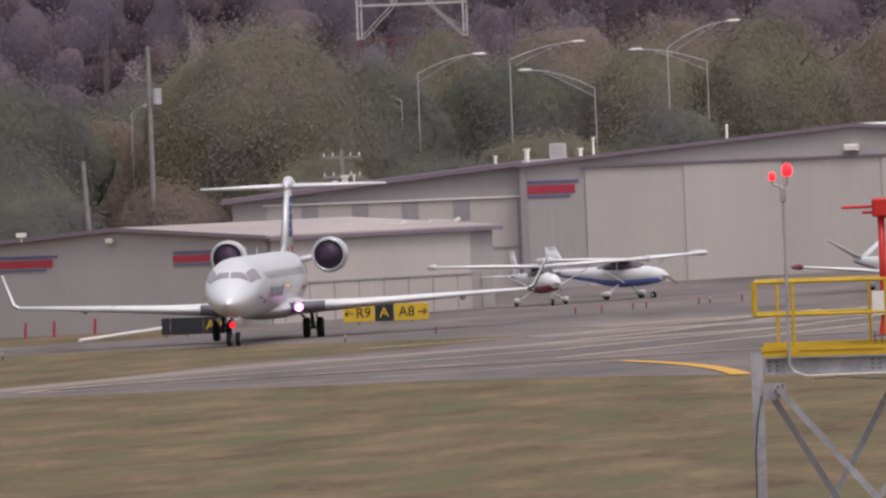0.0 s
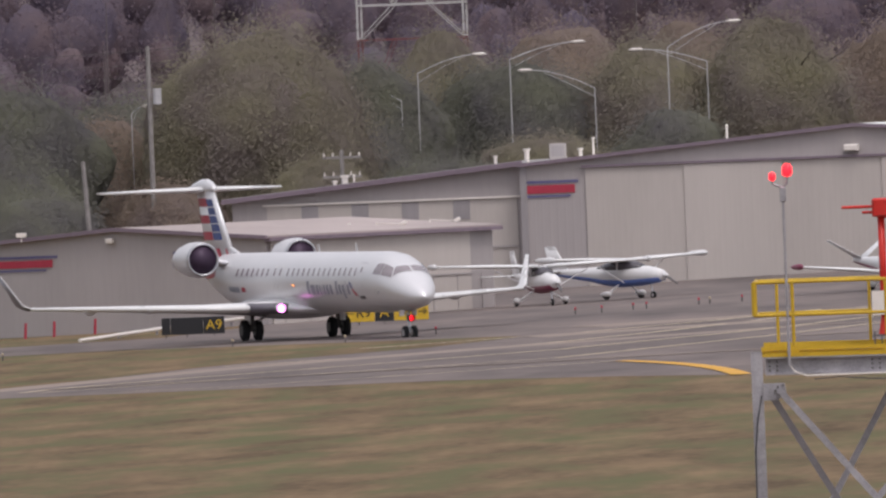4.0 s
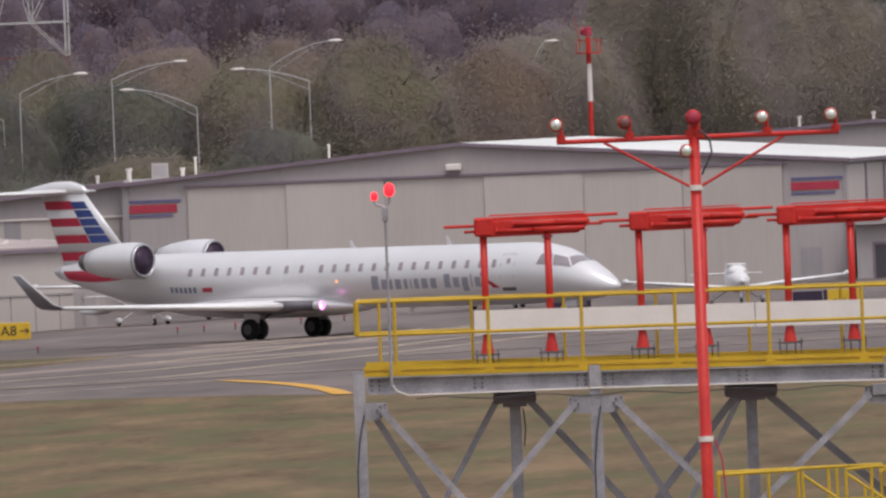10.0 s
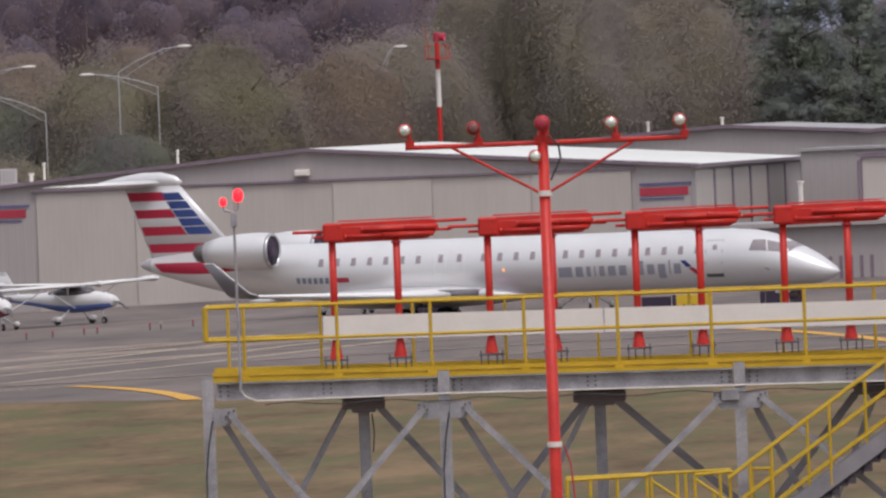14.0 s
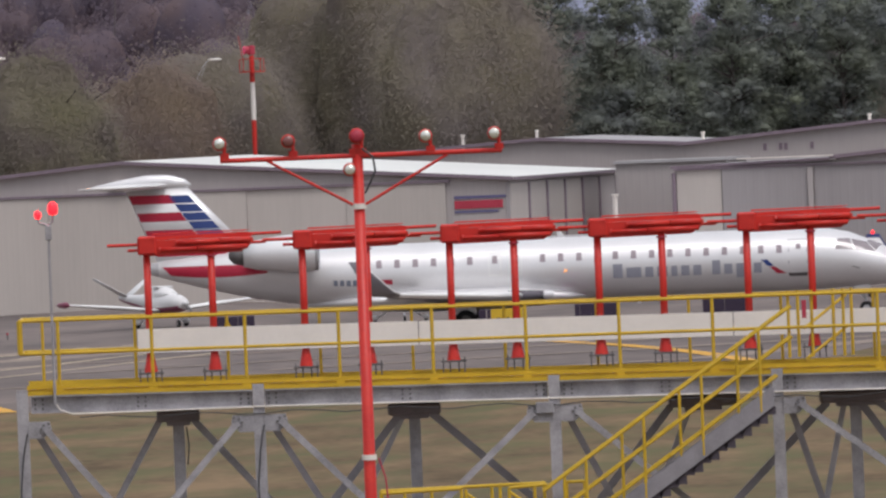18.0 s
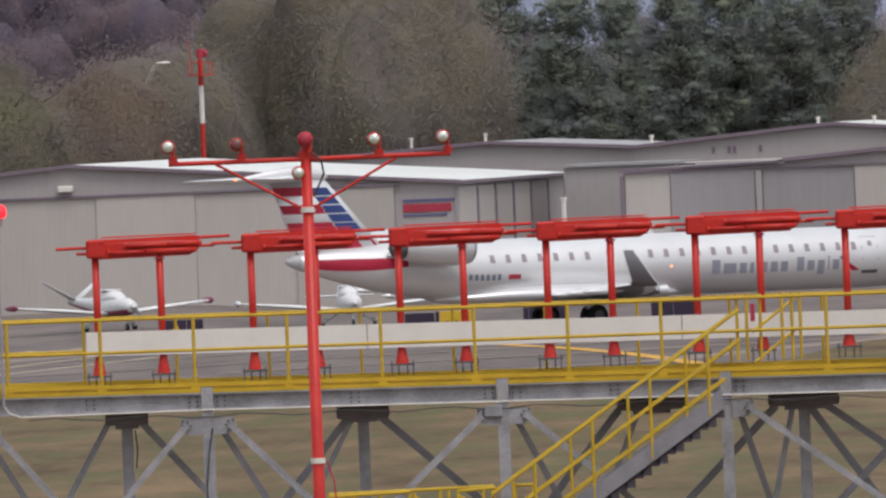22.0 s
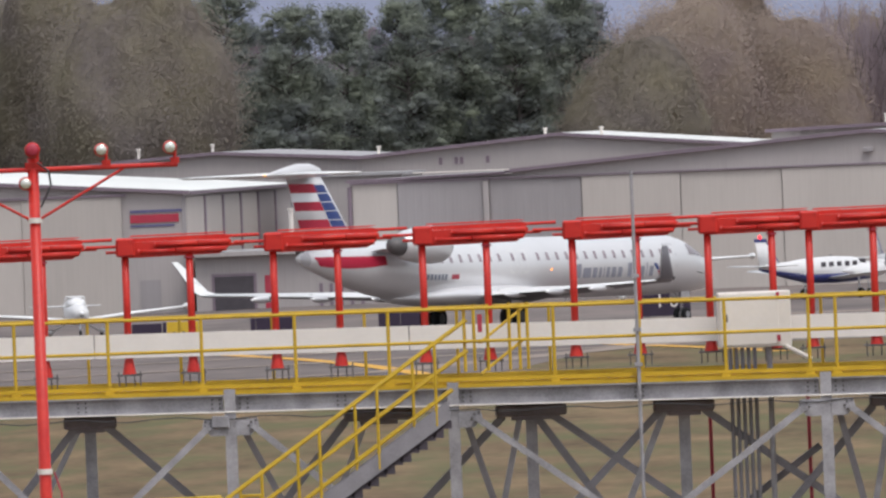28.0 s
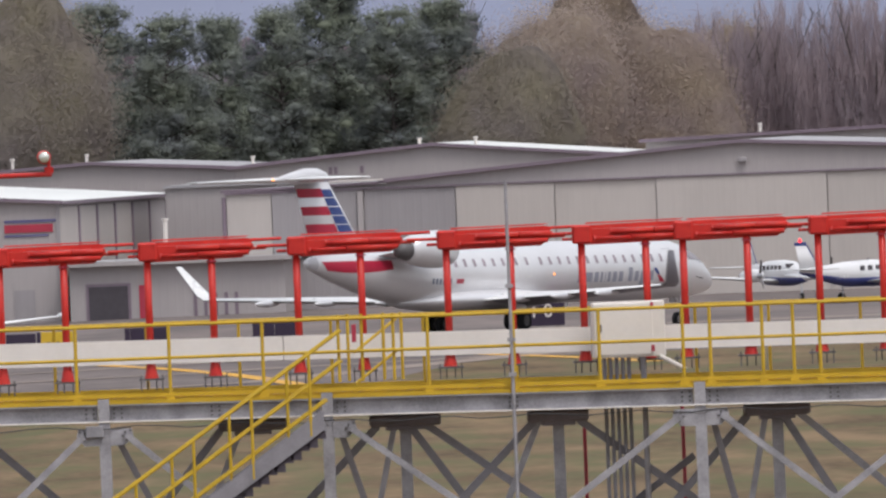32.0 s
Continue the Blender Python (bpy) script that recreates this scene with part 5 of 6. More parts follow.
    ln.new(co.outputs["Object"], n.inputs["Vector"])
    mx = nd.new("ShaderNodeMix")
    mx.data_type = "RGBA"
    mx.inputs[6].default_value, mx.inputs[7].default_value = (*dark, 1), (*light, 1)
    av = nd.new("ShaderNodeMath")
    av.operation = "MULTIPLY_ADD"
    av.inputs[1].default_value = 0.10
    ln.new(g.outputs["Random Per Island"], av.inputs[0])
    mr = nd.new("ShaderNodeMapRange")
    mr.inputs["From Min"].default_value, mr.inputs["From Max"].default_value = 0.35, 0.65
    mr.inputs["To Max"].default_value = 0.90
    ln.new(n.outputs["Fac"], mr.inputs["Value"])
    ln.new(mr.outputs[0], av.inputs[2])
    ln.new(av.outputs[0], mx.inputs[0])
    ln.new(mx.outputs[2], b.inputs["Base Color"])
    tr = nd.new("ShaderNodeBsdfTranslucent")
    ln.new(mx.outputs[2], tr.inputs["Color"])
    ms = nd.new("ShaderNodeMixShader")
    ms.inputs[0].default_value = 0.5
    ln.new(b.outputs[0], ms.inputs[1])
    ln.new(tr.outputs[0], ms.inputs[2])
    ln.new(ms.outputs[0], nd["Material Output"].inputs["Surface"])
    return m


# leaf colours are lightened and blued to hold the air's haze
LEAF = {
    "olive": leaf_material("leaf_olive", (0.267, 0.227, 0.213), (0.322, 0.297, 0.202)),
    # brown: paler leaf colour holds the haze over the farther trees
    "brown": leaf_material("leaf_brown_hazed", (0.295, 0.256, 0.245), (0.348, 0.310, 0.232)),
    "russet": leaf_material("leaf_russet", (0.279, 0.226, 0.213), (0.356, 0.284, 0.218)),
    "green": leaf_material("leaf_green", (0.196, 0.183, 0.191), (0.238, 0.240, 0.180)),
    "pine": leaf_material("leaf_pine", (0.224, 0.238, 0.257), (0.312, 0.339, 0.257)),
    # amber: a light autumn tone, with haze added to the colour
    "amber": leaf_material("leaf_amber_hazed", (0.380, 0.311, 0.296), (0.462, 0.381, 0.300)),
    "bare": leaf_material("leaf_bare", (0.358, 0.302, 0.330), (0.459, 0.375, 0.386)),
    "wood": leaf_material("leaf_far_hazed", (0.184, 0.157, 0.206), (0.266, 0.201, 0.209)),
}


def leaf_mesh(name, centres, normals, sizes, rng, material, broad=1.0, cores=()):
    """A mesh of small sprays of leaves, one upright sliver at each centre, round any dense leafy cores (points, faces); broad below 1 makes them twig-thin."""
    n = len(centres)
    u = rng.normal(size=(n, 3)) * (0.75 * min(1.0, broad + 0.1)) + np.array([0, 0, 1.0])
    u -= normals * (u * normals).sum(1)[:, None]
    u /= np.linalg.norm(u, axis=1)[:, None] + 1e-9
    v = np.cross(normals, u)
    s = sizes[:, None]
    k = rng.uniform(0.6, 1.1, (n, 1)) * broad
    p = np.stack([centres - v * s * k - u * s * 1.1, centres + v * s * k - u * s * 0.7, centres + u * s * 1.8], axis=1).reshape(-1, 3)
    tris = np.arange(n * 3).reshape(-1, 3)
    for q, f in cores:
        tris = np.concatenate([tris, f + len(p)])
        p = np.concatenate([p, q])
    me = bpy.data.meshes.new(name)
    me.vertices.add(len(p))
    me.vertices.foreach_set("co", p.reshape(-1).astype(np.float32))
    me.loops.add(len(tris) * 3)
    me.loops.foreach_set("vertex_index", tris.reshape(-1).astype(np.int32))
    me.polygons.add(len(tris))
    me.polygons.foreach_set("loop_start", np.arange(0, len(tris) * 3, 3, dtype=np.int32))
    me.polygons.foreach_set("use_smooth", np.arange(len(tris)) >= n)
    me.update(calc_edges=True)
    me.materials.append(material)
    return me


def globe(around, up):
    """Unit directions over a globe and the triangles between them."""
    a = np.arange(around) * 2 * np.pi / around
    b = (np.arange(up + 1) / up - 0.5) * np.pi * 0.998
    e = np.stack([np.cos(b)[:, None] * np.cos(a), np.cos(b)[:, None] * np.sin(a), np.sin(b)[:, None] + 0 * a], axis=2).reshape(-1, 3)
    i, j = np.meshgrid(np.arange(up), np.arange(around), indexing="ij")
    p, q = i * around + j, i * around + (j + 1) % around
    return e, np.concatenate([np.stack([p, q, q + around], 2).reshape(-1, 3), np.stack([p, q + around, p + around], 2).reshape(-1, 3)])


def grid_index(e, around, up):
    """Which point of globe(around, up) lies nearest to each direction."""
    j = np.round(np.arctan2(e[:, 1], e[:, 0]) / (2 * np.pi) * around).astype(int) % around
    i = np.round((np.arcsin(np.clip(e[:, 2], -1, 1)) / (np.pi * 0.998) + 0.5) * up).astype(int)
    return np.clip(i, 0, up) * around + j


def boughs(rng, count, least, most, swell):
    """An uneven reach in all directions: broad boughs, smaller ones on them, and bays between."""
    d = scattered(rng, count)
    w = least * (most / least) ** rng.uniform(size=count)
    a = rng.uniform(-0.8, 1.0, count) * swell * (least / w) ** 0.35
    return lambda e: sum(a[k:k + 24] @ np.exp(w[k:k + 24, None] * (d[k:k + 24] @ e.T - 1)) for k in range(0, count, 24))


def scattered(rng, n):
    """Unit vectors in all directions."""
    e = rng.normal(size=(n, 3))
    return e / np.linalg.norm(e, axis=1)[:, None]


def loose_normals(rng, e, pull):
    nl = scattered(rng, len(e)) + e * pull
    return nl / np.linalg.norm(nl, axis=1)[:, None]


def puff_leaves(rng, centres, radii, count, size, flat=0.85):
    """Leaves gathered in soft-edged puffs; the larger puffs take more of them."""
    share = radii ** 2 / (radii ** 2).sum()
    which = rng.choice(len(radii), size=count, p=share)
    off = rng.normal(size=(count, 3)) * (radii[which] * 0.48)[:, None] * np.array([1, 1, flat])
    return centres[which] + off, off / (np.linalg.norm(off, axis=1)[:, None] + 1e-6), rng.uniform(0.6, 1.35, count) * size


def dome_leaves(rng, w, h, cover, size, low=0.0):
    """An uneven rounded crown: a dense leafy core with boughs and bays, and loose fine leaves feathering its outside."""
    half, lift = np.array([w * 0.55, w * 0.55, h * 0.53]), np.array([0, 0, h * 0.46])
    e, faces = globe(84, 60)
    reach = 0.84 + boughs(rng, 240, 5.0, 220.0, 0.16)(e)
    r = reach + rng.normal(size=len(e)) * 0.012
    core = e * r[:, None] * half + lift
    core[:, 2] = np.maximum(core[:, 2], low * h + 0.4)
    n = int(cover * w * h / size ** 2)
    f = scattered(rng, n)
    f[:, 1] = np.where((f[:, 1] > 0.1) & (rng.uniform(size=n) < 0.6), -f[:, 1], f[:, 1])
    q = reach[grid_index(f, 84, 60)] + np.abs(rng.normal(size=n)) ** 1.3 * 0.085 - 0.012
    cs = f * q[:, None] * half + lift
    ns = loose_normals(rng, f + np.array([0, 0, 0.2]), 1.9)
    sz = rng.uniform(0.6, 1.35, n) * size
    keep = cs[:, 2] > low * h + 0.4
    return cs[keep], ns[keep], sz[keep], [(core, faces)]


def pine_leaves(rng, w, h, bm, top):
    """Tufts of needles on boughs round a tall stem, uneven, with gaps between the boughs."""
    count = int(90 + w * h * 1.25)
    k = rng.uniform(0.04, 1.0, count) ** 0.9
    a = rng.uniform(0, 2 * np.pi, count)
    bough = np.round(k * 9 + rng.uniform(-0.4, 0.4, count)) / 9
    reach = w * 0.5 * (1.0 - 0.62 * np.maximum(0, (k - 0.4) / 0.6) ** 2.0) * (0.82 + 0.25 * np.sin(bough * 40 + a * 2 + rng.uniform(0, 6)))
    d = reach * rng.uniform(0.08, 1.0, count) ** 0.6
    zz = h * (0.11 + 0.84 * (0.75 * k + 0.25 * bough))
    centres = np.stack([top.x * zz / h + d * np.cos(a), top.y * zz / h + d * np.sin(a) * 0.8, zz + 0.05 * d], axis=1)
    radii = rng.uniform(0.45, 1.15, count) * (0.55 + 0.055 * w) * (1.1 - 0.35 * k)
    for c, z in zip(centres[::2], zz[::2]):
        tube(bm, (top.x * z / h, top.y * z / h, z - 0.8), c, 0.08, 0.02, n=5)
    cs, out, sz = puff_leaves(rng, centres, radii, int(430 * w * h), 0.055, 0.85)
    cores = []
    e, faces = globe(16, 12)
    for c, r in zip(centres, radii):  # the dense heart of each tuft
        lump = boughs(rng, 20, 3.0, 40.0, 0.22)
        cores.append((c + e * ((0.36 + lump(e)) * r)[:, None] * np.array([1.1, 1.1, 0.7]), faces))
    return cs, loose_normals(rng, out * 0.4 + np.array([0, -0.5, 0.2]), 0.6), sz, cores


def tree(x, y, h, w, kind, seed, label, low=0.04):
    rng = np.random.default_rng(seed)
    z0 = gz(x) - 0.1
    t = thing("tree", pose(x, y, z0), label, "tree", "trees behind the hangars")
    bm = bmesh.new()
    lean_by = rng.normal(size=2) * 0.02
    top = Vector((lean_by[0] * h, lean_by[1] * h, h * 0.8))
    tube(bm, (0, 0, 0), top * 0.45, w * 0.024 + 0.1, w * 0.018 + 0.06, n=9)
    tube(bm, top * 0.45, top, w * 0.018 + 0.06, 0.05, n=8)
    broad, cores = 1.0, ()
    if kind == "pine":
        cs, ns, sz, cores = pine_leaves(rng, w, h, bm, top)
    elif kind == "bare":
        # fans of fine upright twigs
        n = int(110 * w * h)
        e = scattered(rng, n)
        e[:, 2] = np.abs(e[:, 2]) * 1.25 - 0.25
        r = (0.35 + 0.65 * rng.uniform(size=n) ** 0.7) * (0.92 + 0.12 * np.sin(e[:, 0] * 23 + seed) + 0.06 * np.sin(e[:, 0] * 57 + e[:, 1] * 9))
        cs = e * r[:, None] * np.array([w * 0.52, w * 0.52, h * 0.5])
        cs[:, 2] += h * 0.46
        ns = loose_normals(rng, e, 0.0) * np.array([1, 1, 0.25])
        ns /= np.linalg.norm(ns, axis=1)[:, None]
        sz = rng.uniform(0.18, 0.55, n)
        broad = 0.055
        for i in range(26):
            a, k = rng.uniform(0, 2 * math.pi), rng.uniform(0.2, 0.75)
            p = top * k
            q = p + Vector((w * 0.34 * math.cos(a), w * 0.34 * math.sin(a), h * rng.uniform(0.2, 0.38)))
            tube(bm, p, q, 0.07, 0.02, n=5)
            for j in range(7):
                m = p.lerp(q, rng.uniform(0.35, 1.0))
                tube(bm, m, m + Vector((rng.normal() * 0.4, rng.normal() * 0.4, rng.uniform(0.8, 2.4))), 0.026, 0.008, n=4)
    else:
        cs, ns, sz, cores = dome_leaves(rng, w, h, 0.85, 0.052, low)
        for i in range(22):
            a, k = rng.uniform(0, 2 * math.pi), rng.uniform(0.25, 0.8)
            p = top * k
            tube(bm, p, p + Vector((w * 0.38 * math.cos(a), w * 0.38 * math.sin(a), h * rng.uniform(0.08, 0.22))), 0.1, 0.03, n=5)
    part("trunk", bm, "bark", t, "dark trunk and limbs")
    cr = new("crown", leaf_mesh("crown", cs, ns, sz, rng, LEAF[kind], broad, cores))
    cr.parent = t
    tagged(cr, "open crown of fine bare twigs" if kind == "bare" else "dense uneven leafy crown")
    return t


OLIVE, RUSSET, GREEN, PINE, BARE = ("broad olive-brown autumn tree", "russet autumn tree with thinning leaves", "dense dark green tree", "tall dark green pine", "bare grey-brown winter tree")
KINDS = {"brown": "tall autumn tree, haze put into its paler leaf colour", "amber": "light amber-brown autumn tree, leaf colour lifted further for haze", "olive": OLIVE, "russet": RUSSET, "green": GREEN, "pine": PINE, "bare": BARE}
WOODLAND = [
    # x, y, height, width, kind
    (-67, 925, 15.2, 13, "green"), (-58.5, 912, 14.6, 13.5, "green"), (-52.6, 922, 10.6, 8, "russet"), (-51.5, 950, 13.2, 10, "green"),
    (-42.8, 915, 16.4, 14.6, "olive"), (-36.2, 922, 13.6, 9, "green"), (-32.4, 935, 14.0, 9, "olive"), (-28.0, 930, 13.4, 10, "green"),
    (-21.2, 932, 14.2, 10.5, "olive"), (-24.8, 948, 14.6, 9, "russet"), (-12.9, 931, 15.4, 11.4, "olive"), (-6.3, 950, 14.8, 9, "russet"),
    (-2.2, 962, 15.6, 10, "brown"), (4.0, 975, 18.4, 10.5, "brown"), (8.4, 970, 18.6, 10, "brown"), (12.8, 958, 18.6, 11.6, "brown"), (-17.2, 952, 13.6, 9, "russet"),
    (18.4, 985, 18.0, 9, "pine"), (22.4, 978, 16.9, 7.5, "pine"), (26.2, 990, 16.8, 8, "pine"), (29.6, 980, 17.2, 8.5, "pine"),
    (33.0, 984, 19.0, 9.5, "pine"), (36.6, 979, 17.0, 8, "pine"), (20.2, 1002, 13.0, 10, "green"), (31.5, 1000, 13.5, 12, "green"),
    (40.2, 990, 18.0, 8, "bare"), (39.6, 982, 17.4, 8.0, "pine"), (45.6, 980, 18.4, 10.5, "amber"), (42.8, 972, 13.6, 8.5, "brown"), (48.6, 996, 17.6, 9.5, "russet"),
    (50.0, 990, 18.2, 7.5, "russet"), (53.2, 984, 15.4, 9, "amber"), (56.8, 990, 16.0, 9, "bare"), (61.0, 992, 17.0, 9, "bare"),
    (65.4, 985, 17.6, 9, "bare"), (70.5, 985, 17.5, 10, "bare"), (76.5, 988, 17.0, 11, "bare"), (58.8, 1004, 14.5, 13, "russet"),
    (-47.6, 908, 7.6, 7, "russet"), (-38.4, 908, 8.4, 8, "olive"), (-32.0, 910, 8.0, 8, "green"), (-25.6, 911, 8.6, 8, "olive"),
    (-19.0, 913, 8.8, 8, "green"), (-61.5, 902, 7.6, 7.5, "olive"), (-54.0, 902, 6.6, 7, "green"),
]
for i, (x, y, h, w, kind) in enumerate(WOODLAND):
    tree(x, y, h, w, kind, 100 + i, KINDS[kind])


def far_woods():
    """The wooded rise far behind: one sheet of ground with very many small leaf clumps on it."""
    rng = np.random.default_rng(77)
    hill = lambda x, y: 4.0 + 0.10 * (y - 1050) * (1 / (1 + np.exp((x - 2) / 9.0))) + 0.014 * (y - 1050)
    cs, ns, sz, cores = [], [], [], []
    ball, faces = globe(14, 10)
    for i in range(900):
        x, y = rng.uniform(-95, 60), 1045 + 190 * rng.uniform() ** 1.1
        r = rng.uniform(1.3, 3.2)
        zc = float(hill(x, y)) + r * 1.0 + rng.uniform(0.5, 4.5)
        n = 900
        d = scattered(rng, n)
        d[:, 1] = np.where(d[:, 1] > 0.3, -d[:, 1], d[:, 1])
        stretch = np.array([1, 1, rng.uniform(1.0, 1.6)])
        reach = boughs(rng, 22, 2.0, 30.0, 0.40)(ball)
        cores.append((np.array((x, y, zc)) + ball * (r * (0.50 + reach))[:, None] * stretch, faces))
        cs.append(np.array((x, y, zc)) + d * r * (0.48 + reach[grid_index(d, 14, 10)] + np.abs(rng.normal(size=n)) * 0.26)[:, None] * stretch)
        ns.append(loose_normals(rng, d, 0.5))
        sz.append(rng.uniform(0.06, 0.12, n) * (0.6 + 0.16 * r))
    cs, ns, sz = np.concatenate(cs), np.concatenate(ns), np.concatenate(sz)
    me = leaf_mesh("far_woods", cs, ns, sz, rng, LEAF["wood"], 0.7, cores)
    tagged(new("far_woods", me), "dense autumn woods on a rise, haze put into their purplish colour", "woods", kind="stuff")
    bm = bmesh.new()
    rows = [[bm.verts.new((xx, yy, float(hill(xx, yy)) - 0.5)) for xx in range(-120, 121, 10)] for yy in range(1030, 1260, 15)]
    for a, b in zip(rows, rows[1:]):
        for i in range(len(a) - 1):
            bm.faces.new((a[i], a[i + 1], b[i + 1], b[i]))
    tagged(part("ground", bm, "wood_floor"), "leaf-strewn woodland floor on the rise", "ground", kind="structure")
    # bare stems
    bm = bmesh.new()
    for i in range(150):
        xx, yy = rng.uniform(-100, 100), rng.uniform(1038, 1150)
        zz = float(hill(xx, yy))
        tube(bm, (xx, yy, zz), (xx + rng.normal() * 0.4, yy, zz + rng.uniform(6, 11)), 0.10, 0.03, n=5)
    tagged(part("tree_stems", bm, "stem"), "bare dark stems of the far woods", "woods", kind="stuff")


mk("wood_floor", (0.15, 0.118, 0.118), 0.95, vary=0.25, scale=0.3, fine=3, bump=0.3)
mk("stem", (0.15, 0.125, 0.125), 0.9, vary=0.2, scale=1, fine=6, bump=0.2)
far_woods()

# ridge colour is the blue-grey of the haze before it
mk("far_hill_hazed", (0.21, 0.225, 0.30), 0.95, vary=0.10, scale=0.004, fine=0.03, bump=0.0, spec=0.0)
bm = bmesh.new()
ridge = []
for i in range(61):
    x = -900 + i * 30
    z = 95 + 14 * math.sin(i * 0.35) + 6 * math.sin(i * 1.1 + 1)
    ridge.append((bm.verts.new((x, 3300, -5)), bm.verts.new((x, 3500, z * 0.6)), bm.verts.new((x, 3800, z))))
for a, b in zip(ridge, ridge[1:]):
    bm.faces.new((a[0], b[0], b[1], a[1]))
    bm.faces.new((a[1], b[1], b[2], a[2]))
tagged(part("backdrop", bm, "far_hill_hazed"), "distant ridge with blue-grey haze put into its colour", "hill", kind="structure")


# ---- poles, lamps and towers ----
def street_lamp(x, y, ztop, hx, hz, far=919.0, label="tall grey street lamp with a curved arm"):
    x, hx, ztop, hz = x * far / y, hx * far / y, 10.3 + (ztop - 10.3) * far / y, 10.3 + (hz - 10.3) * far / y
    t = thing("street_lamp", pose(x, far, gz(x)), label, "street lamp", "street lamps")
    zt = ztop - gz(x)
    part("pole", a_tube((0, 0, 0), (0, 0, zt), 0.05, 0.03), "lamp_pole", t)
    dx, dz = hx - x, hz - ztop
    pts = [(dx * k, 0, zt + dz * (1 - (1 - k) ** 1.7)) for k in (0, 0.25, 0.5, 0.75, 1.0)]
    part("arm", path_tube(bmesh.new(), pts, 0.026), "lamp_pole", t)
    part("brace", path_tube(bmesh.new(), [(0, 0, zt - 0.5), (dx * 0.45, 0, zt + dz * 0.45 - 0.12), (dx * 0.8, 0, zt + dz * 0.86)], 0.014), "lamp_pole", t)
    s = 1 if dx > 0 else -1
    bm = bmesh.new()
    rings = [ring(bm, (dx + s * a, 0, zt + dz), (0, 1, 0), (0, 0, 1), w, h, 10) for a, w, h in ((-0.1, 0.06, 0.05), (0.15, 0.15, 0.09), (0.5, 0.16, 0.1), (0.75, 0.05, 0.03))]
    skin(bm, rings)
    part("head", bm, "board_white", t, "pale lamp head", True)
    return t


street_lamp(-18.87, 925, 13.1, -15.3, 14.5)
street_lamp(-16.6, 925, 12.2, -20.4, 13.05)
street_lamp(-28.1, 925, 12.75, -24.4, 13.65)
street_lamp(-23.2, 925, 10.9, -26.9, 12.1)
street_lamp(-33.5, 925, 12.15, -30.2, 13.15)
street_lamp(-34.5, 925, 10.6, -36.9, 11.45)
street_lamp(-50.3, 925, 10.45, -49.6, 10.9)
street_lamp(-3.72, 946, 12.4, -2.75, 14.05, 953)


def utility_pole(x, y, ztop, arms=1, lean=0.0, label="weathered wooden utility pole"):
    t = thing("utility_pole", pose(x, y, gz(x), 0, lean, 0), label, "utility pole", "utility poles")
    h = ztop - gz(x)
    part("pole", a_tube((0, 0, 0), (0, 0, h), 0.17, 0.12), "wood_pole", t)
    for k in range(arms):
        zz = h - 0.5 - k * 1.1
        part("crossarm", a_box(-1.1, 1.1, -0.06, 0.06, zz, zz + 0.14), "wood_pole", t)
        for xx in (-1.0, -0.5, 0.5, 1.0):
            part("insulator", a_tube((xx, 0, zz + 0.142), (xx, 0, zz + 0.36), 0.05, 0.03, n=8), "board_white", t)
    return t


p = utility_pole(-48.2, 906, 14.3, 0)
part("transformer", a_tube((0.45, -0.1, 11.3), (0.45, -0.1, 12.2), 0.24), "lamp_pole", p, "grey can transformer")
utility_pole(-51.2, 897, 7.9, 0, -3.0)
utility_pole(-37.1, 900, 7.95, 2)
for z0, z1, dz in ((13.9, 14.9, -0.5), (13.2, 14.2, -0.6), (12.4, 13.4, -0.5)):
    t = thing("overhead_wire", pose(0, 915, 0), "thin dark overhead wire", "wire", "overhead wires")
    pts = [(-75 + 40 * k / 14, 0, z0 + (z1 - z0) * k / 14 + 4 * dz * (k / 14) * (1 - k / 14)) for k in range(15)]
    part("wire", path_tube(bmesh.new(), pts, 0.016, 5), "steel_dark", t)
t = thing("overhead_wire", pose(0, 906, 0), "thin sagging wire to a wooden pole", "wire", "overhead wires")
part("wire", path_tube(bmesh.new(), [(-64, 0, 3.0), (-60, 0, 4.4), (-56, 0, 6.2), (-53.3, 0, 7.7)], 0.02, 5), "steel_dark", t)


def lattice_tower():
    t = thing("lattice_tower", pose(-36.6, 1005, 0), "large lattice tower, white above and faded red below", "tower")
    half = lambda z: 3.35
    lv = [0.0, 9.0, 14.55, 16.75, 21.0, 25.0]
    for a, b in zip(lv, lv[1:]):
        key = "lattice_red" if b < 15 else "tower_white"
        ca = [(-half(a), -half(a)), (half(a), -half(a)), (half(a), half(a)), (-half(a), half(a))]
        for i in range(4):
            (x0, y0), (x1, y1) = ca[i], ca[(i + 1) % 4]
            part("leg", bar(bmesh.new(), (x0, y0, a), (x0, y0, b), 0.13, 0.13), key, t)
            if i in (0, 2):
                third = [(x0 + (x1 - x0) * k / 6) for k in range(7)]
                lines = [(third[0], a, third[2], b), (third[6], a, third[4], b)]
                if a > 15:
                    lines = [(third[2], a, third[0], b), (third[2], a, third[3], b), (third[4], a, third[3], b), (third[4], a, third[6], b), (third[2], a, third[2], b), (third[4], a, third[4], b)]
                for xa, za, xb, zb in lines:
                    part("brace", bar(bmesh.new(), (xa, y0, za), (xb, y0, zb), 0.06, 0.05), key, t)
            part("girt", bar(bmesh.new(), (x0, y0, b), (x1, y1, b), 0.10, 0.10), key, t)
    return t


mk("tower_white", (0.45, 0.44, 0.43), 0.55, vary=0.12, bump=0.05)
mk("lattice_red", (0.17, 0.06, 0.065), 0.7, vary=0.15, bump=0.1)
lattice_tower()

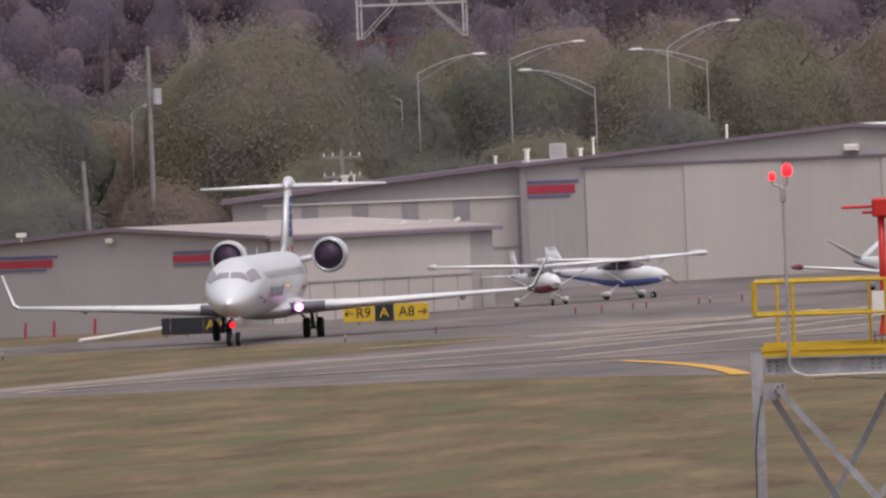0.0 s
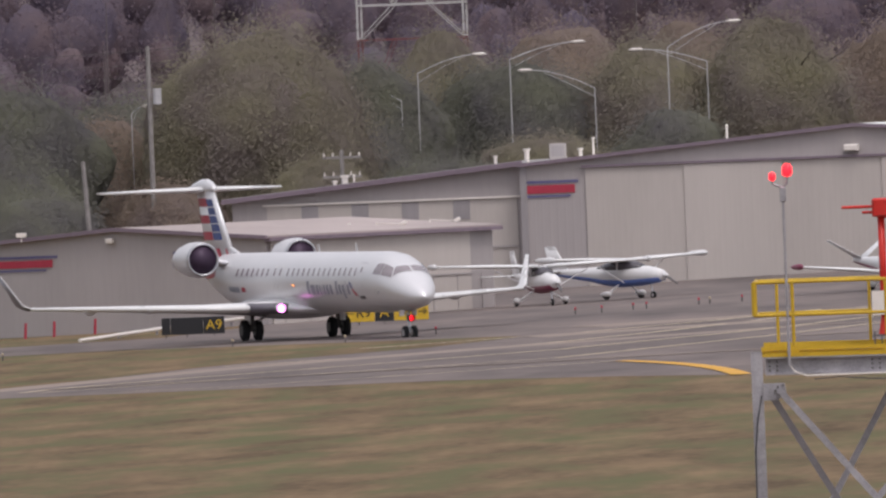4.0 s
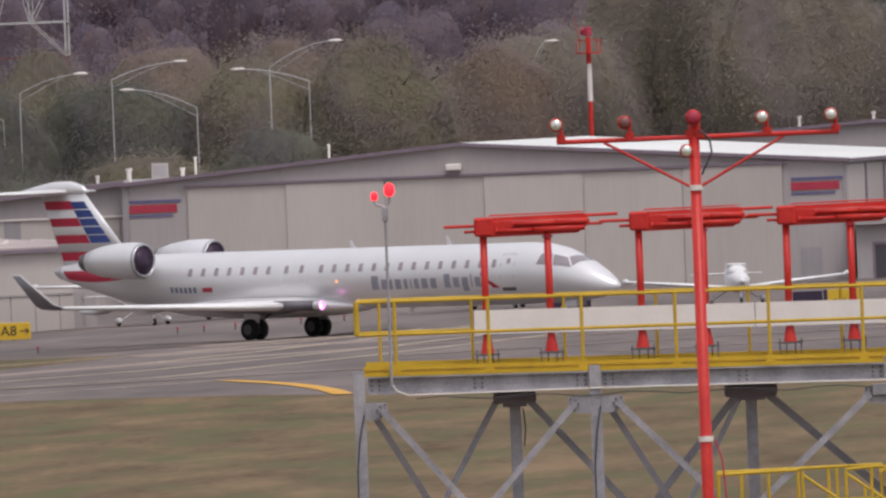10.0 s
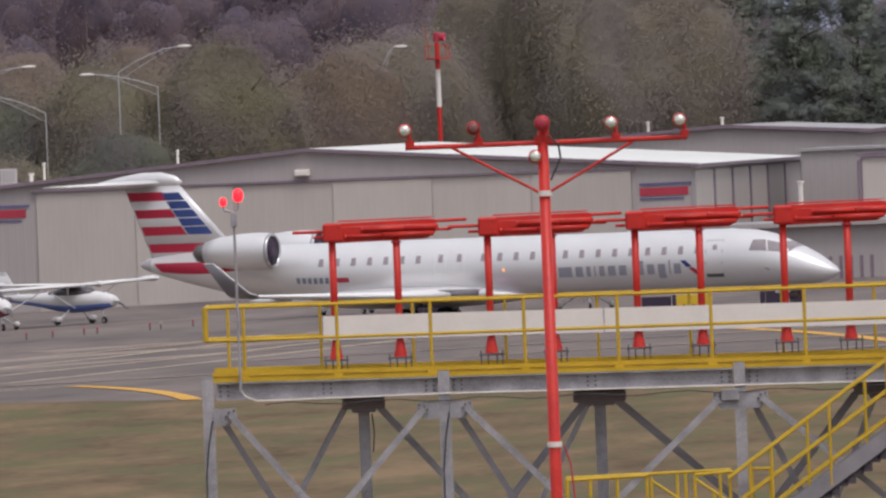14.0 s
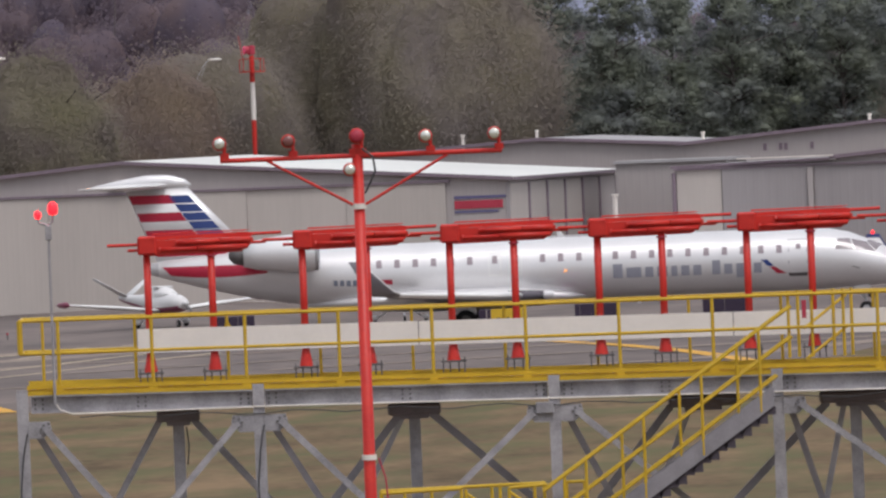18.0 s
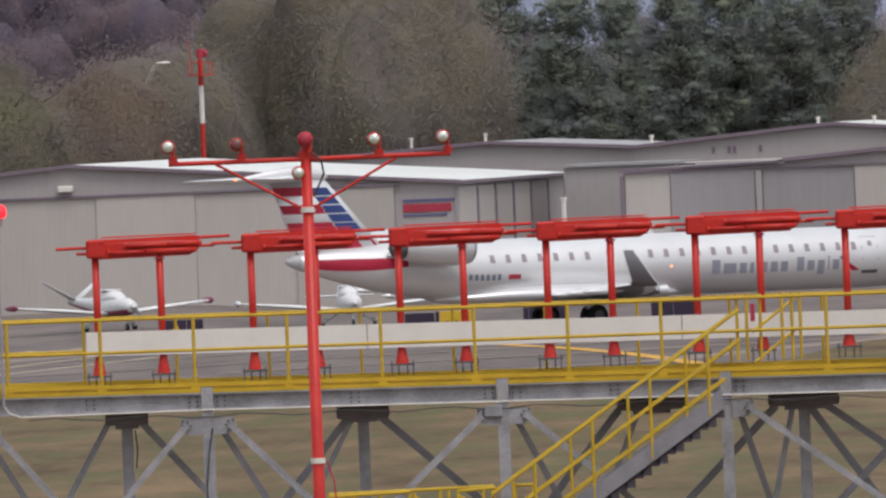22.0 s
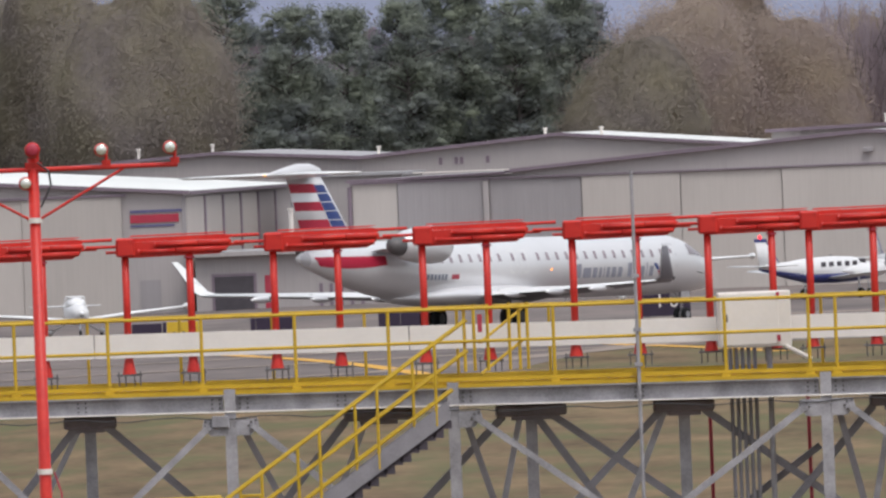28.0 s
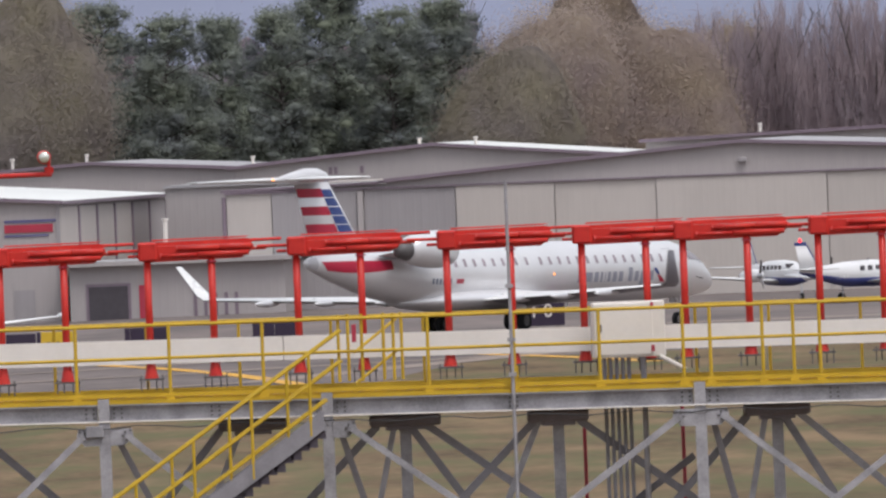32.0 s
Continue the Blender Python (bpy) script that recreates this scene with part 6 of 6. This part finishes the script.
# red and white beacon tower; its lamp turns
BT = thing("beacon_tower", pose(-0.25, 945, 0), "slim red and white banded beacon tower", "tower")
for z0, z1, k in ((0.5, 10.35, "tower_red"), (10.35, 12.6, "board_white"), (12.6, 14.2, "tower_red")):
    part("section", a_tube((0, 0, z0), (0, 0, z1), 0.15, 0.14), k, BT)
part("platform", a_tube((0, 0, 13.2), (0, 0, 13.27), 0.75, n=16), "tower_red", BT)
for k in range(8):
    a = k * math.pi / 4
    part("rail_post", a_tube((0.72 * math.cos(a), 0.72 * math.sin(a), 13.27), (0.72 * math.cos(a), 0.72 * math.sin(a), 14.0), 0.025, n=6), "tower_red", BT)
part("rail_ring", path_tube(bmesh.new(), [(0.72 * math.cos(k * math.pi / 8), 0.72 * math.sin(k * math.pi / 8), 14.0) for k in range(17)], 0.025, 6), "tower_red", BT)
part("lightning_rod", a_tube((-0.5, 0, 13.9), (-0.75, 0, 15.4), 0.02, n=6), "tower_red", BT)
mk("beacon_flash", (0.72, 0.66, 1.0), 0.3, glow=16, bump=0.0)
beacon_head = thing("rotating_beacon", pose(-0.25, 945, 14.25), "rotating airport beacon with a bright lens", "beacon")
part("drum", lathe(bmesh.new(), [(0, 0.16), (0.05, 0.22), (0.5, 0.22), (0.55, 0.16)], 16, "z"), "stripe_red", beacon_head)
part("lens", shift(lathe(bmesh.new(), [(-0.225, 0.02), (-0.224, 0.11), (-0.223, 0.12)], 18, "y"), 0, 0, 0.28), "beacon_flash", beacon_head, "bright round lens")
# tube added to cut the lens glow off at the sides
part("hood", shift(lathe(bmesh.new(), [(-0.2, 0.22), (-0.48, 0.24), (-0.48, 0.22), (-0.2, 0.215)], 18, "y"), 0, 0, 0.28), "stripe_red", beacon_head)

# ---- parked light aircraft ----
def light_plane(m, label, high, span, length, body_key, belly_key, tip_key, vtail=False, cabin_key="glass_dark", tall=1.5, group="parked light aircraft"):
    """A single-engined light aircraft, nose along +x, main wheels under the origin."""
    t = thing("light_aircraft", m, label, "airplane", group)
    L = length
    zc = 1.15 if high else 1.15
    secs = [(L * 0.33, 0.12, 0.12, zc - 0.02), (L * 0.32, 0.30, 0.28, zc - 0.02), (L * 0.24, 0.46, 0.42, zc), (L * 0.14, 0.52, 0.50, zc), (L * 0.0, 0.54, 0.55, zc), (-L * 0.12, 0.48, 0.50, zc + 0.02),
            (-L * 0.28, 0.32, 0.34, zc + 0.10), (-L * 0.48, 0.18, 0.22, zc + 0.2), (-L * 0.62, 0.08, 0.12, zc + 0.28)]
    bm = bmesh.new()
    skin(bm, [ring(bm, (x, 0, z), (0, 1, 0), (0, 0, 1), w, h, 18) for x, w, h, z in secs])
    part("fuselage", bm, body_key, t, "slim painted fuselage", True)
    bm = bmesh.new()
    skin(bm, [ring(bm, (x, 0, z - h * 0.45), (0, 1, 0), (0, 0, 1), w * 0.93, h * 0.60, 18) for x, w, h, z in secs[1:]])
    part("belly", bm, belly_key, t, "painted lower fuselage", True)
    cab = bmesh.new()
    ct = zc + (0.76 if high else 0.78)
    skin(cab, [ring(cab, (x, 0, z), (0, 1, 0), (0, 0, 1), w, h, 14) for x, w, h, z in ((L * 0.17, 0.30, 0.06, zc + 0.42), (L * 0.09, 0.45, 0.30, zc + 0.45), (0, 0.48, 0.42, zc + 0.42), (-L * 0.10, 0.42, 0.36, zc + 0.38), (-L * 0.2, 0.25, 0.12, zc + 0.35))])
    part("cabin", cab, cabin_key, t, "rounded glazed cabin", True)
    part("cabin_roof", a_box(-L * 0.09, L * 0.06, -0.42, 0.42, ct - 0.03, ct + 0.05, bevel=0.03), "white_paint", t)
    for y in (-1, 1):
        part("door_post", a_box(-0.05, 0.05, y * 0.47 - 0.03, y * 0.47 + 0.03, zc + 0.3, ct), "white_paint", t)
    zw = ct + 0.02 if high else zc - 0.35
    dih = 0.03 if high else 0.09
    for s in (-1, 1):
        y1 = s * span / 2
        bm = foil(bmesh.new(), [((L * 0.10, s * 0.3, zw), 1.55, 0.13, (0, 0, 1)), ((L * 0.09, y1 * 0.5, zw + dih * span / 4), 1.5, 0.13, (0, 0, 1)), ((L * 0.06, y1, zw + dih * span / 2), 1.1, 0.10, (0, 0, 1))], 8)
        w = part("wing", bm, "wing_white", t, "white wing", True)
        part("wing_tip", shift(lathe(bmesh.new(), [(-1.0, 0.03), (-0.6, 0.12), (0.1, 0.16), (0.35, 0.10), (0.45, 0.02)], 10), L * 0.02, y1, zw + dih * span / 2), tip_key, w, smooth=True)
        if high:
            part("strut", a_tube((L * 0.06, s * 0.5, zc - 0.35), (L * 0.04, s * span * 0.24, zw - 0.02), 0.028), "white_paint", w)
        if not vtail:
            part("tailplane", foil(bmesh.new(), [((-L * 0.50, 0, zc + 0.3), 1.0, 0.1, (0, 0, 1)), ((-L * 0.52, s * span * 0.16, zc + 0.3), 0.7, 0.1, (0, 0, 1))], 6), "white_paint", t, smooth=True)
        else:
            part("tail_surface", foil(bmesh.new(), [((-L * 0.46, 0, zc + 0.3), 1.0, 0.09, (0, -s * 0.6, 0.8)), ((-L * 0.56, s * 1.45, zc + 1.25), 0.55, 0.08, (0, -s * 0.6, 0.8))], 6), "white_paint", t, "slanted tail surface", True)
        leg = part("gear_leg", a_tube((0, s * 0.35, zc - 0.4), (-0.05, s * 1.2, 0.22), 0.045), "white_paint", t)
        wheel(t, -0.05, s * 1.25, 0.2, 0.2, 0.14)
        part("wheel_fairing", shift(lathe(bmesh.new(), [(-0.4, 0.03), (-0.15, 0.13), (0.15, 0.15), (0.3, 0.05)], 10), -0.05, s * 1.25, 0.28), "white_paint", t)
    if not vtail:
        part("fin", foil(bmesh.new(), [((-L * 0.45, 0, zc + 0.3), 1.35, 0.09, (0, 1, 0)), ((-L * 0.56, 0, zc + tall), 0.75, 0.09, (0, 1, 0))], 6), body_key, t, "swept tail fin", True)
        part("fin_cap", foil(bmesh.new(), [((-L * 0.545, 0, zc + tall - 0.14), 0.8, 0.10, (0, 1, 0)), ((-L * 0.565, 0, zc + tall + 0.05), 0.7, 0.10, (0, 1, 0))], 6), "white_paint", t)
    part("spinner", shift(lathe(bmesh.new(), [(0, 0.15), (0.15, 0.11), (0.28, 0.02)], 12), L * 0.335, 0, zc - 0.02), "white_paint", t)
    for turn in (118, -62):
        o = part("propeller_blade", plate(bmesh.new(), [(-0.09, -0.05), (0.09, -0.05), (0.11, 0.5), (0.05, 0.92), (-0.03, 0.95), (-0.08, 0.5)], -0.02, 0.02), "steel_dark", t)
        o.matrix_basis = Matrix.Translation((L * 0.34, 0, zc - 0.02)) @ Euler((radians(turn), 0, radians(90))).to_matrix().to_4x4()
    part("nose_leg", a_tube((L * 0.22, 0, zc - 0.4), (L * 0.24, 0, 0.18), 0.04), "metal", t)
    wheel(t, L * 0.24, 0, 0.17, 0.17, 0.12, "nose_wheel")
    return t


mk("plane_blue", (0.12, 0.19, 0.48), 0.35, vary=0.05, bump=0.02)
mk("plane_navy", (0.05, 0.06, 0.20), 0.35, vary=0.05, bump=0.02)
mk("plane_maroon", (0.22, 0.05, 0.09), 0.4, vary=0.06, bump=0.02)
light_plane(pose(-18.6, 784, gz(-18.6) + 0.01, 0, 0, -42), "white and blue high-wing light aircraft parked on the apron", True, 11.0, 8.2, "white_paint", "plane_blue", "white_paint")
light_plane(pose(-22.55, 778, gz(-22.55) + 0.01, 0, 0, -72), "white high-wing light aircraft with a red cheat line", True, 11.0, 8.0, "white_paint", "plane_maroon", "white_paint")
light_plane(pose(-4.95, 757, ground_at(-4.95, 757) + 0.01, 0, 0, -66), "white and maroon light aircraft with a slanted two-piece tail", False, 10.2, 8.0, "white_paint", "plane_maroon", "plane_maroon", True, "white_paint")
# canopy glass of this one is painted white to hold the light on it
light_plane(pose(6.5, 768, ground_at(6.5, 768) + 0.01, 0, 0, -84), "white low-wing light aircraft facing the taxiway", False, 10.8, 7.6, "white_paint", "white_paint", "white_paint", cabin_key="white_paint", tall=0.45)
light_plane(pose(35.6, 800, ground_at(35.6, 800) + 0.01, 0, 0, -82), "white high-wing light aircraft parked before the hangar", True, 11.0, 8.2, "white_paint", "plane_maroon", "white_paint")


def twin(m, label):
    t = thing("twin_aircraft", m, label, "airplane", "twin-engined aircraft")
    secs = [(4.9, 0.05, 0.05, 1.5), (4.6, 0.28, 0.26, 1.52), (3.6, 0.52, 0.5, 1.6), (2.2, 0.70, 0.74, 1.72), (0.5, 0.74, 0.80, 1.75), (-2.0, 0.70, 0.74, 1.75), (-3.6, 0.48, 0.52, 1.82), (-5.2, 0.24, 0.30, 1.95), (-6.2, 0.08, 0.14, 2.02)]
    bm = bmesh.new()
    skin(bm, [ring(bm, (x, 0, z), (0, 1, 0), (0, 0, 1), w, h, 22) for x, w, h, z in secs])
    part("fuselage", bm, "white_paint", t, "white fuselage", True)
    bm = bmesh.new()
    skin(bm, [ring(bm, (x, 0, z - h * 0.42), (0, 1, 0), (0, 0, 1), w * 0.95, h * 0.63, 22) for x, w, h, z in secs[1:]])
    part("belly", bm, "plane_navy", t, "navy lower fuselage", True)
    for s in (-1, 1):
        for k in range(5):
            x = 1.7 - k * 0.72
            part("cabin_window", a_box(x - 0.2, x + 0.2, s * 0.69 - 0.03, s * 0.69 + 0.03, 1.92, 2.22, bevel=0.02), "glass_dark", t)
        part("windscreen", a_box(2.35, 2.9, s * 0.35 - 0.2, s * 0.35 + 0.2, 2.05, 2.32, bevel=0.05), "glass_dark", t)
        part("wing", foil(bmesh.new(), [((1.3, s * 0.5, 1.25), 2.1, 0.13, (0, 0, 1)), ((0.9, s * 6.4, 1.75), 1.2, 0.11, (0, 0, 1))], 8), "white_paint", t, "white wing", True)
        nac = part("nacelle", shift(lathe(bmesh.new(), [(-2.2, 0.05), (-1.2, 0.3), (0.2, 0.42), (1.3, 0.40), (1.6, 0.22)], 16), 0.9, s * 2.3, 1.65), "white_paint", t, "white engine nacelle", True)
        part("spinner", shift(lathe(bmesh.new(), [(0, 0.2), (0.2, 0.13), (0.35, 0.02)], 12), 2.5, s * 2.3, 1.65), "metal", nac)
        for a in (20, 140, 260):
            o = part("propeller_blade", plate(bmesh.new(), [(-0.08, 0.1), (0.08, 0.1), (0.1, 0.6), (0.04, 1.05), (-0.05, 1.0)], -0.015, 0.015), "steel_dark", nac)
            o.matrix_basis = Matrix.Translation((2.56, s * 2.3, 1.65)) @ Euler((radians(a), 0, radians(90))).to_matrix().to_4x4()
        part("tailplane", foil(bmesh.new(), [((-5.0, 0, 2.1), 1.3, 0.1, (0, 0, 1)), ((-5.5, s * 2.6, 2.15), 0.8, 0.1, (0, 0, 1))], 6), "white_paint", t, smooth=True)
        part("gear_leg", a_tube((0.3, s * 2.2, 1.4), (0.3, s * 2.2, 0.3), 0.06), "metal", t)
        wheel(t, 0.3, s * 2.3, 0.3, 0.3, 0.2)
        for k in range(6):
            part("registration_bar", a_box(-2.6 - k * 0.26, -2.44 - k * 0.26, s * (0.60 - 0.05 * k) - 0.03, s * (0.60 - 0.05 * k) + 0.03, 1.50, 1.72), "white_paint", t)
    part("fin", foil(bmesh.new(), [((-4.3, 0, 2.1), 1.9, 0.09, (0, 1, 0)), ((-5.6, 0, 3.6), 0.95, 0.08, (0, 1, 0))], 8), "white_paint", t, "white swept fin", True)
    part("fin_cap", foil(bmesh.new(), [((-5.45, 0, 3.58), 1.15, 0.10, (0, 1, 0)), ((-5.7, 0, 3.78), 0.95, 0.10, (0, 1, 0))], 8), "plane_navy", t, "navy fin cap")
    part("fin_stripe", foil(bmesh.new(), [((-4.25, 0, 2.1), 0.16, 0.3, (0, 1, 0)), ((-5.56, 0, 3.78), 0.12, 0.3, (0, 1, 0))], 6), "plane_navy", t, "navy leading edge")
    part("beacon", shift(lathe(bmesh.new(), [(0, 0.10), (0.12, 0.10), (0.2, 0.03)], 10, "z"), -6.1, 0, 3.8), "lamp_red", t, "glowing red beacon")
    part("nose_leg", a_tube((3.6, 0, 1.3), (3.7, 0, 0.28), 0.05), "metal", t)
    wheel(t, 3.7, 0, 0.25, 0.25, 0.16, "nose_wheel")
    return t


twin_plane = twin(pose(0, 0, 0), "white and navy twin-engined propeller aircraft taxiing")
parked_twin = twin(pose(48.9, 801, ground_at(48.9, 801) + 0.01, 0, 0, -74), "white twin-engined propeller aircraft parked by the hangar doors")
done = set()
for piece in list(twin_plane.children_recursive) + list(parked_twin.children_recursive):  # scaled down to fit the camera's view
    if piece.data.name not in done:
        piece.data.transform(Matrix.Scale(0.82, 4))
        done.add(piece.data.name)
    piece.location = piece.location * 0.82
TWIN_PATH = [(0, 31.5, 781, 40), (15, 31.5, 781, 40), (20, 36.2, 782, 42), (23, 39.2, 783, 43), (24.5, 40.4, 783.5, 44), (26, 41.6, 784, 45), (28.5, 44.6, 784, 45.5), (30, 46.9, 784, 46), (31, 49.25, 784, 46), (32, 52.1, 784, 46)]


# ---- signs and small things on the field ----
def panel_sign(m, cells, h, label):
    """A low airfield sign: cells of (width, face, letters, ink)."""
    t = thing("taxiway_sign", m, label, "sign", "taxiway signs")
    x = -sum(c[0] for c in cells) / 2
    for w, face, text, ink in cells:
        pn = part("panel", a_box(x + 0.01, x + w - 0.01, -0.09, 0.09, 0.12, 0.12 + h, bevel=0.015), face, t)
        part("leg", a_box(x + w / 2 - 0.03, x + w / 2 + 0.03, -0.03, 0.03, -0.05, 0.118), "steel_dark", t)
        if text:
            lettering("letters", text.replace("<", "").replace(">", ""), 0.62 * h / 0.75, Matrix.Translation((x + w / 2 + (0.22 if "<" in text else -0.22 if ">" in text else 0), -0.098, 0.12 + h / 2)), ink, pn)
            for sym, cx, s in (("<", x + 0.30, -1), (">", x + w - 0.30, 1)):
                if sym in text:
                    zc = 0.12 + h / 2
                    bm = a_box(cx - 0.2, cx + 0.2, -0.104, -0.092, zc - 0.025, zc + 0.025)
                    part("arrow", bm, ink, pn)
                    for q in (1, -1):
                        bm = bar(bmesh.new(), (cx + s * 0.2, -0.098, zc), (cx + s * 0.06, -0.098, zc + q * 0.13), 0.05, 0.012)
                        part("arrow_head", bm, ink, pn)
        x += w
    return t


panel_sign(pose(-29.0, 747, gz(-29.0)), [(1.5, "sign_yellow", "<R9", "sign_black"), (0.9, "sign_black", "A", "sign_yellow"), (1.65, "sign_yellow", "A8>", "sign_black")], 0.80, "yellow and black taxiway direction sign with letters")
panel_sign(pose(-37.85, 741.8, gz(-37.85)), [(0.42, "sign_black", "", ""), (1.55, "sign_black", "", ""), (1.0, "sign_black", "A9", "sign_yellow")], 0.80, "black taxiway location sign with yellow letters")

t = thing("pipe_barrier", pose(0, 0, 0), "long pale pipe barrier lying along the grass edge", "barrier")
pts = [(-43.4, 745.6, gz(-43.4) + 0.1), (-39.5, 757, gz(-39.5) + 0.35), (-34.4, 782, gz(-34.4) + 0.42)]
part("pipe", path_tube(bmesh.new(), pts, 0.09, 10), "board_white", t)
for k in range(1, 6):
    x, y = -43.4 + 9.0 * k / 6, 745.6 + 36 * k / 6
    part("foot", a_tube((x, y, gz(x) - 0.05), (x, y, gz(x) + 0.25), 0.06), "galvanised_dull_shaded", t)

for x, y in ((-47.6, 772), (-46.2, 772), (-44.2, 772), (-43.4, 779)):
    t = thing("marker_post", pose(x, y, gz(x)), "slim dull red marker post", "post", "marker posts")
    part("post", a_tube((0, 0, -0.05), (0.03, 0, 0.45), 0.07), "stripe_red", t)
    part("band", a_tube((0.031, 0, 0.452), (0.04, 0, 0.6), 0.065), "stripe_red", t)
    part("top", a_tube((0.041, 0, 0.602), (0.05, 0, 0.78), 0.06), "stripe_red", t)

for x, y, red in ((-19.8, 737, 1), (-18.6, 738, 1), (-17.2, 741, 1), (-16.6, 742, 1), (-14.2, 745, 1), (-13.7, 746, 0), (-12.2, 747, 1), (-25.0, 700, 1), (-28.6, 690, 0), (-34.0, 700, 0), (-44.2, 700, 0)):
    t = thing("taxiway_light", pose(x, y, gz(x)), "small taxiway edge light on a short stem", "light", "taxiway edge lights")
    part("stem", a_tube((0, 0, -0.02), (0, 0, 0.22), 0.035), "steel_dark", t)
    part("globe", shift(lathe(bmesh.new(), [(0, 0.04), (0.05, 0.055), (0.10, 0.045), (0.13, 0.01)], 10, "z"), 0, 0, 0.222), "stripe_red" if red else "paint_pale", t)


mk("sign_dark", (0.035, 0.022, 0.045), 0.5, vary=0.1, bump=0.02)


def small_sign(x, y, top, cells, label):
    """A low sign by the taxiway whose top stands at that height."""
    z = ground_at(x, y)
    return panel_sign(pose(x, y, z), cells, top - z - 0.12, label)


small_sign(-1.37, 712, 1.56, [(0.95, "sign_dark", "A", "sign_yellow"), (0.75, "sign_dark", "", "")], "dark taxiway location sign with a yellow letter")
small_sign(9.2, 712, 1.44, [(1.35, "sign_dark", "", "")], "dark back of a taxiway sign")
bars = small_sign(10.72, 712, 1.48, [(0.18, "sign_dark", "", ""), (1.45, "sign_yellow", "", "")], "yellow taxiway sign with dark unreadable marks")
for k in range(3):
    part("mark", a_box(-0.35 + k * 0.42, -0.23 + k * 0.42, -0.096, -0.091, 0.16, 0.40), "sign_black", bars, "small dark mark" if k == 0 else "")
small_sign(14.80, 712, 1.50, [(0.25, "sign_dark", "", ""), (1.65, "sign_dark", "", "")], "dark back of a long taxiway sign")
small_sign(20.6, 712, 1.62, [(1.0, "sign_dark", "", ""), (1.0, "sign_dark", "", "")], "dark low sign before the annex")
DS = thing("distance_sign", pose(32.55, 712, ground_at(32.55, 712)), "black square sign with large white numerals", "sign")
face = part("panel", a_box(-1.1, 1.1, -0.12, 0.12, 0.1, 1.42, bevel=0.02), "sign_dark", DS)
lettering("letters", "1", 0.86, Matrix.Translation((-0.28, -0.13, 0.75)), "board_white", face)
lettering("letters", "0", 0.86, Matrix.Translation((0.36, -0.13, 0.75)), "board_white", face)
for x in (-0.8, 0.8):
    part("leg", a_box(x - 0.04, x + 0.04, -0.04, 0.04, -0.05, 0.098), "steel_dark", DS)

# roof fittings
for x, z, h, r in ((-26.9, 6.75, 0.55, 0.08), (-25.2, 7.0, 0.62, 0.13), (-22.3, 7.2, 0.35, 0.1), (-21.6, 7.3, 0.8, 0.06), (-14.4, 8.0, 0.5, 0.06)):
    roof_vent(x, 853.2, z - 0.05, h + 0.05, r)
for x, y, z in ((11.8, 919, 8.25), (16.1, 919, 8.35), (25.3, 904, 7.9), (34.8, 903, 8.55), (38.0, 903, 8.5), (55.1, 917, 8.6), (66.0, 916, 8.8)):
    roof_vent(x, y, z + 0.2, 0.45, 0.09, "small metal roof vent")
roof_vent(18.8, 843.5, 3.75, 1.78, 0.13, "tall white flue pipe")
t = thing("air_conditioner", pose(-23.6, 856, 7.2), "grey rooftop air conditioning unit", "air conditioner")
part("casing", a_box(-0.45, 0.45, -0.4, 0.4, -0.2, 0.75, bevel=0.03), "siding_grey", t)
part("grille", a_box(-0.35, 0.35, -0.42, -0.402, 0.05, 0.65), "siding_dark", t)
for x, z, h, r in ((-35.75, 6.05, 0.25, 0.10), (-35.2, 6.05, 0.52, 0.17), (-34.7, 6.1, 0.50, 0.05)):
    roof_vent(x, 857, z, h, r, "squat white roof ventilator")
for x, y, z in ((-32.15, 782, 4.45), (-29.4, 782, 4.48), (-26.86, 785, 4.52)):
    t = thing("roof_floodlight", pose(x, y, z), "small pale floodlight on a long arm over the shed roof", "light", "shed floodlights")
    part("arm", a_tube((-1.25, 0, 0.10), (0, 0, 0.0), 0.025), "board_white", t)
    part("bracket", a_tube((-1.25, 0, -0.35), (-1.25, 0, 0.12), 0.03), "board_white", t)
    hd = part("head", a_box(-0.16, 0.16, -0.14, 0.1, -0.09, 0.09, bevel=0.02), "board_white", t)
    hd.matrix_basis = pose(0.1, 0, 0.05, 0, -28, 0)
    part("lens", a_box(0.162, 0.17, -0.12, 0.08, -0.07, 0.07), "lamp_glass", hd)
t = thing("roof_floodlight", pose(-47.9, 777, 4.6), "small pale floodlight on the shed roof", "light", "shed floodlights")
part("head", a_box(-0.25, 0.25, -0.2, 0.0, 0.0, 0.22, bevel=0.02), "board_white", t)
part("arm", a_tube((0, -0.1, -0.25), (0, -0.1, 0.0), 0.03), "board_white", t)


# ---- movement ----
def motions():
    walk(airliner, [(t, pose(x, y, ground_at(x, y) + 0.02, 0, nod, h)) for t, x, y, h, nod in JET_PATH])
    walk(twin_plane, [(t, pose(x, y, ground_at(x, y) + 0.01, 0, 0, h)) for t, x, y, h in TWIN_PATH])
    rows, k = [], 0
    while k * 0.5 <= 32.0:
        rows.append((k * 0.5, pose(-0.25, 945, 14.25, 0, 0, 72 * (k - 22))))
        k += 1
    walk(beacon_head, rows)


motions()
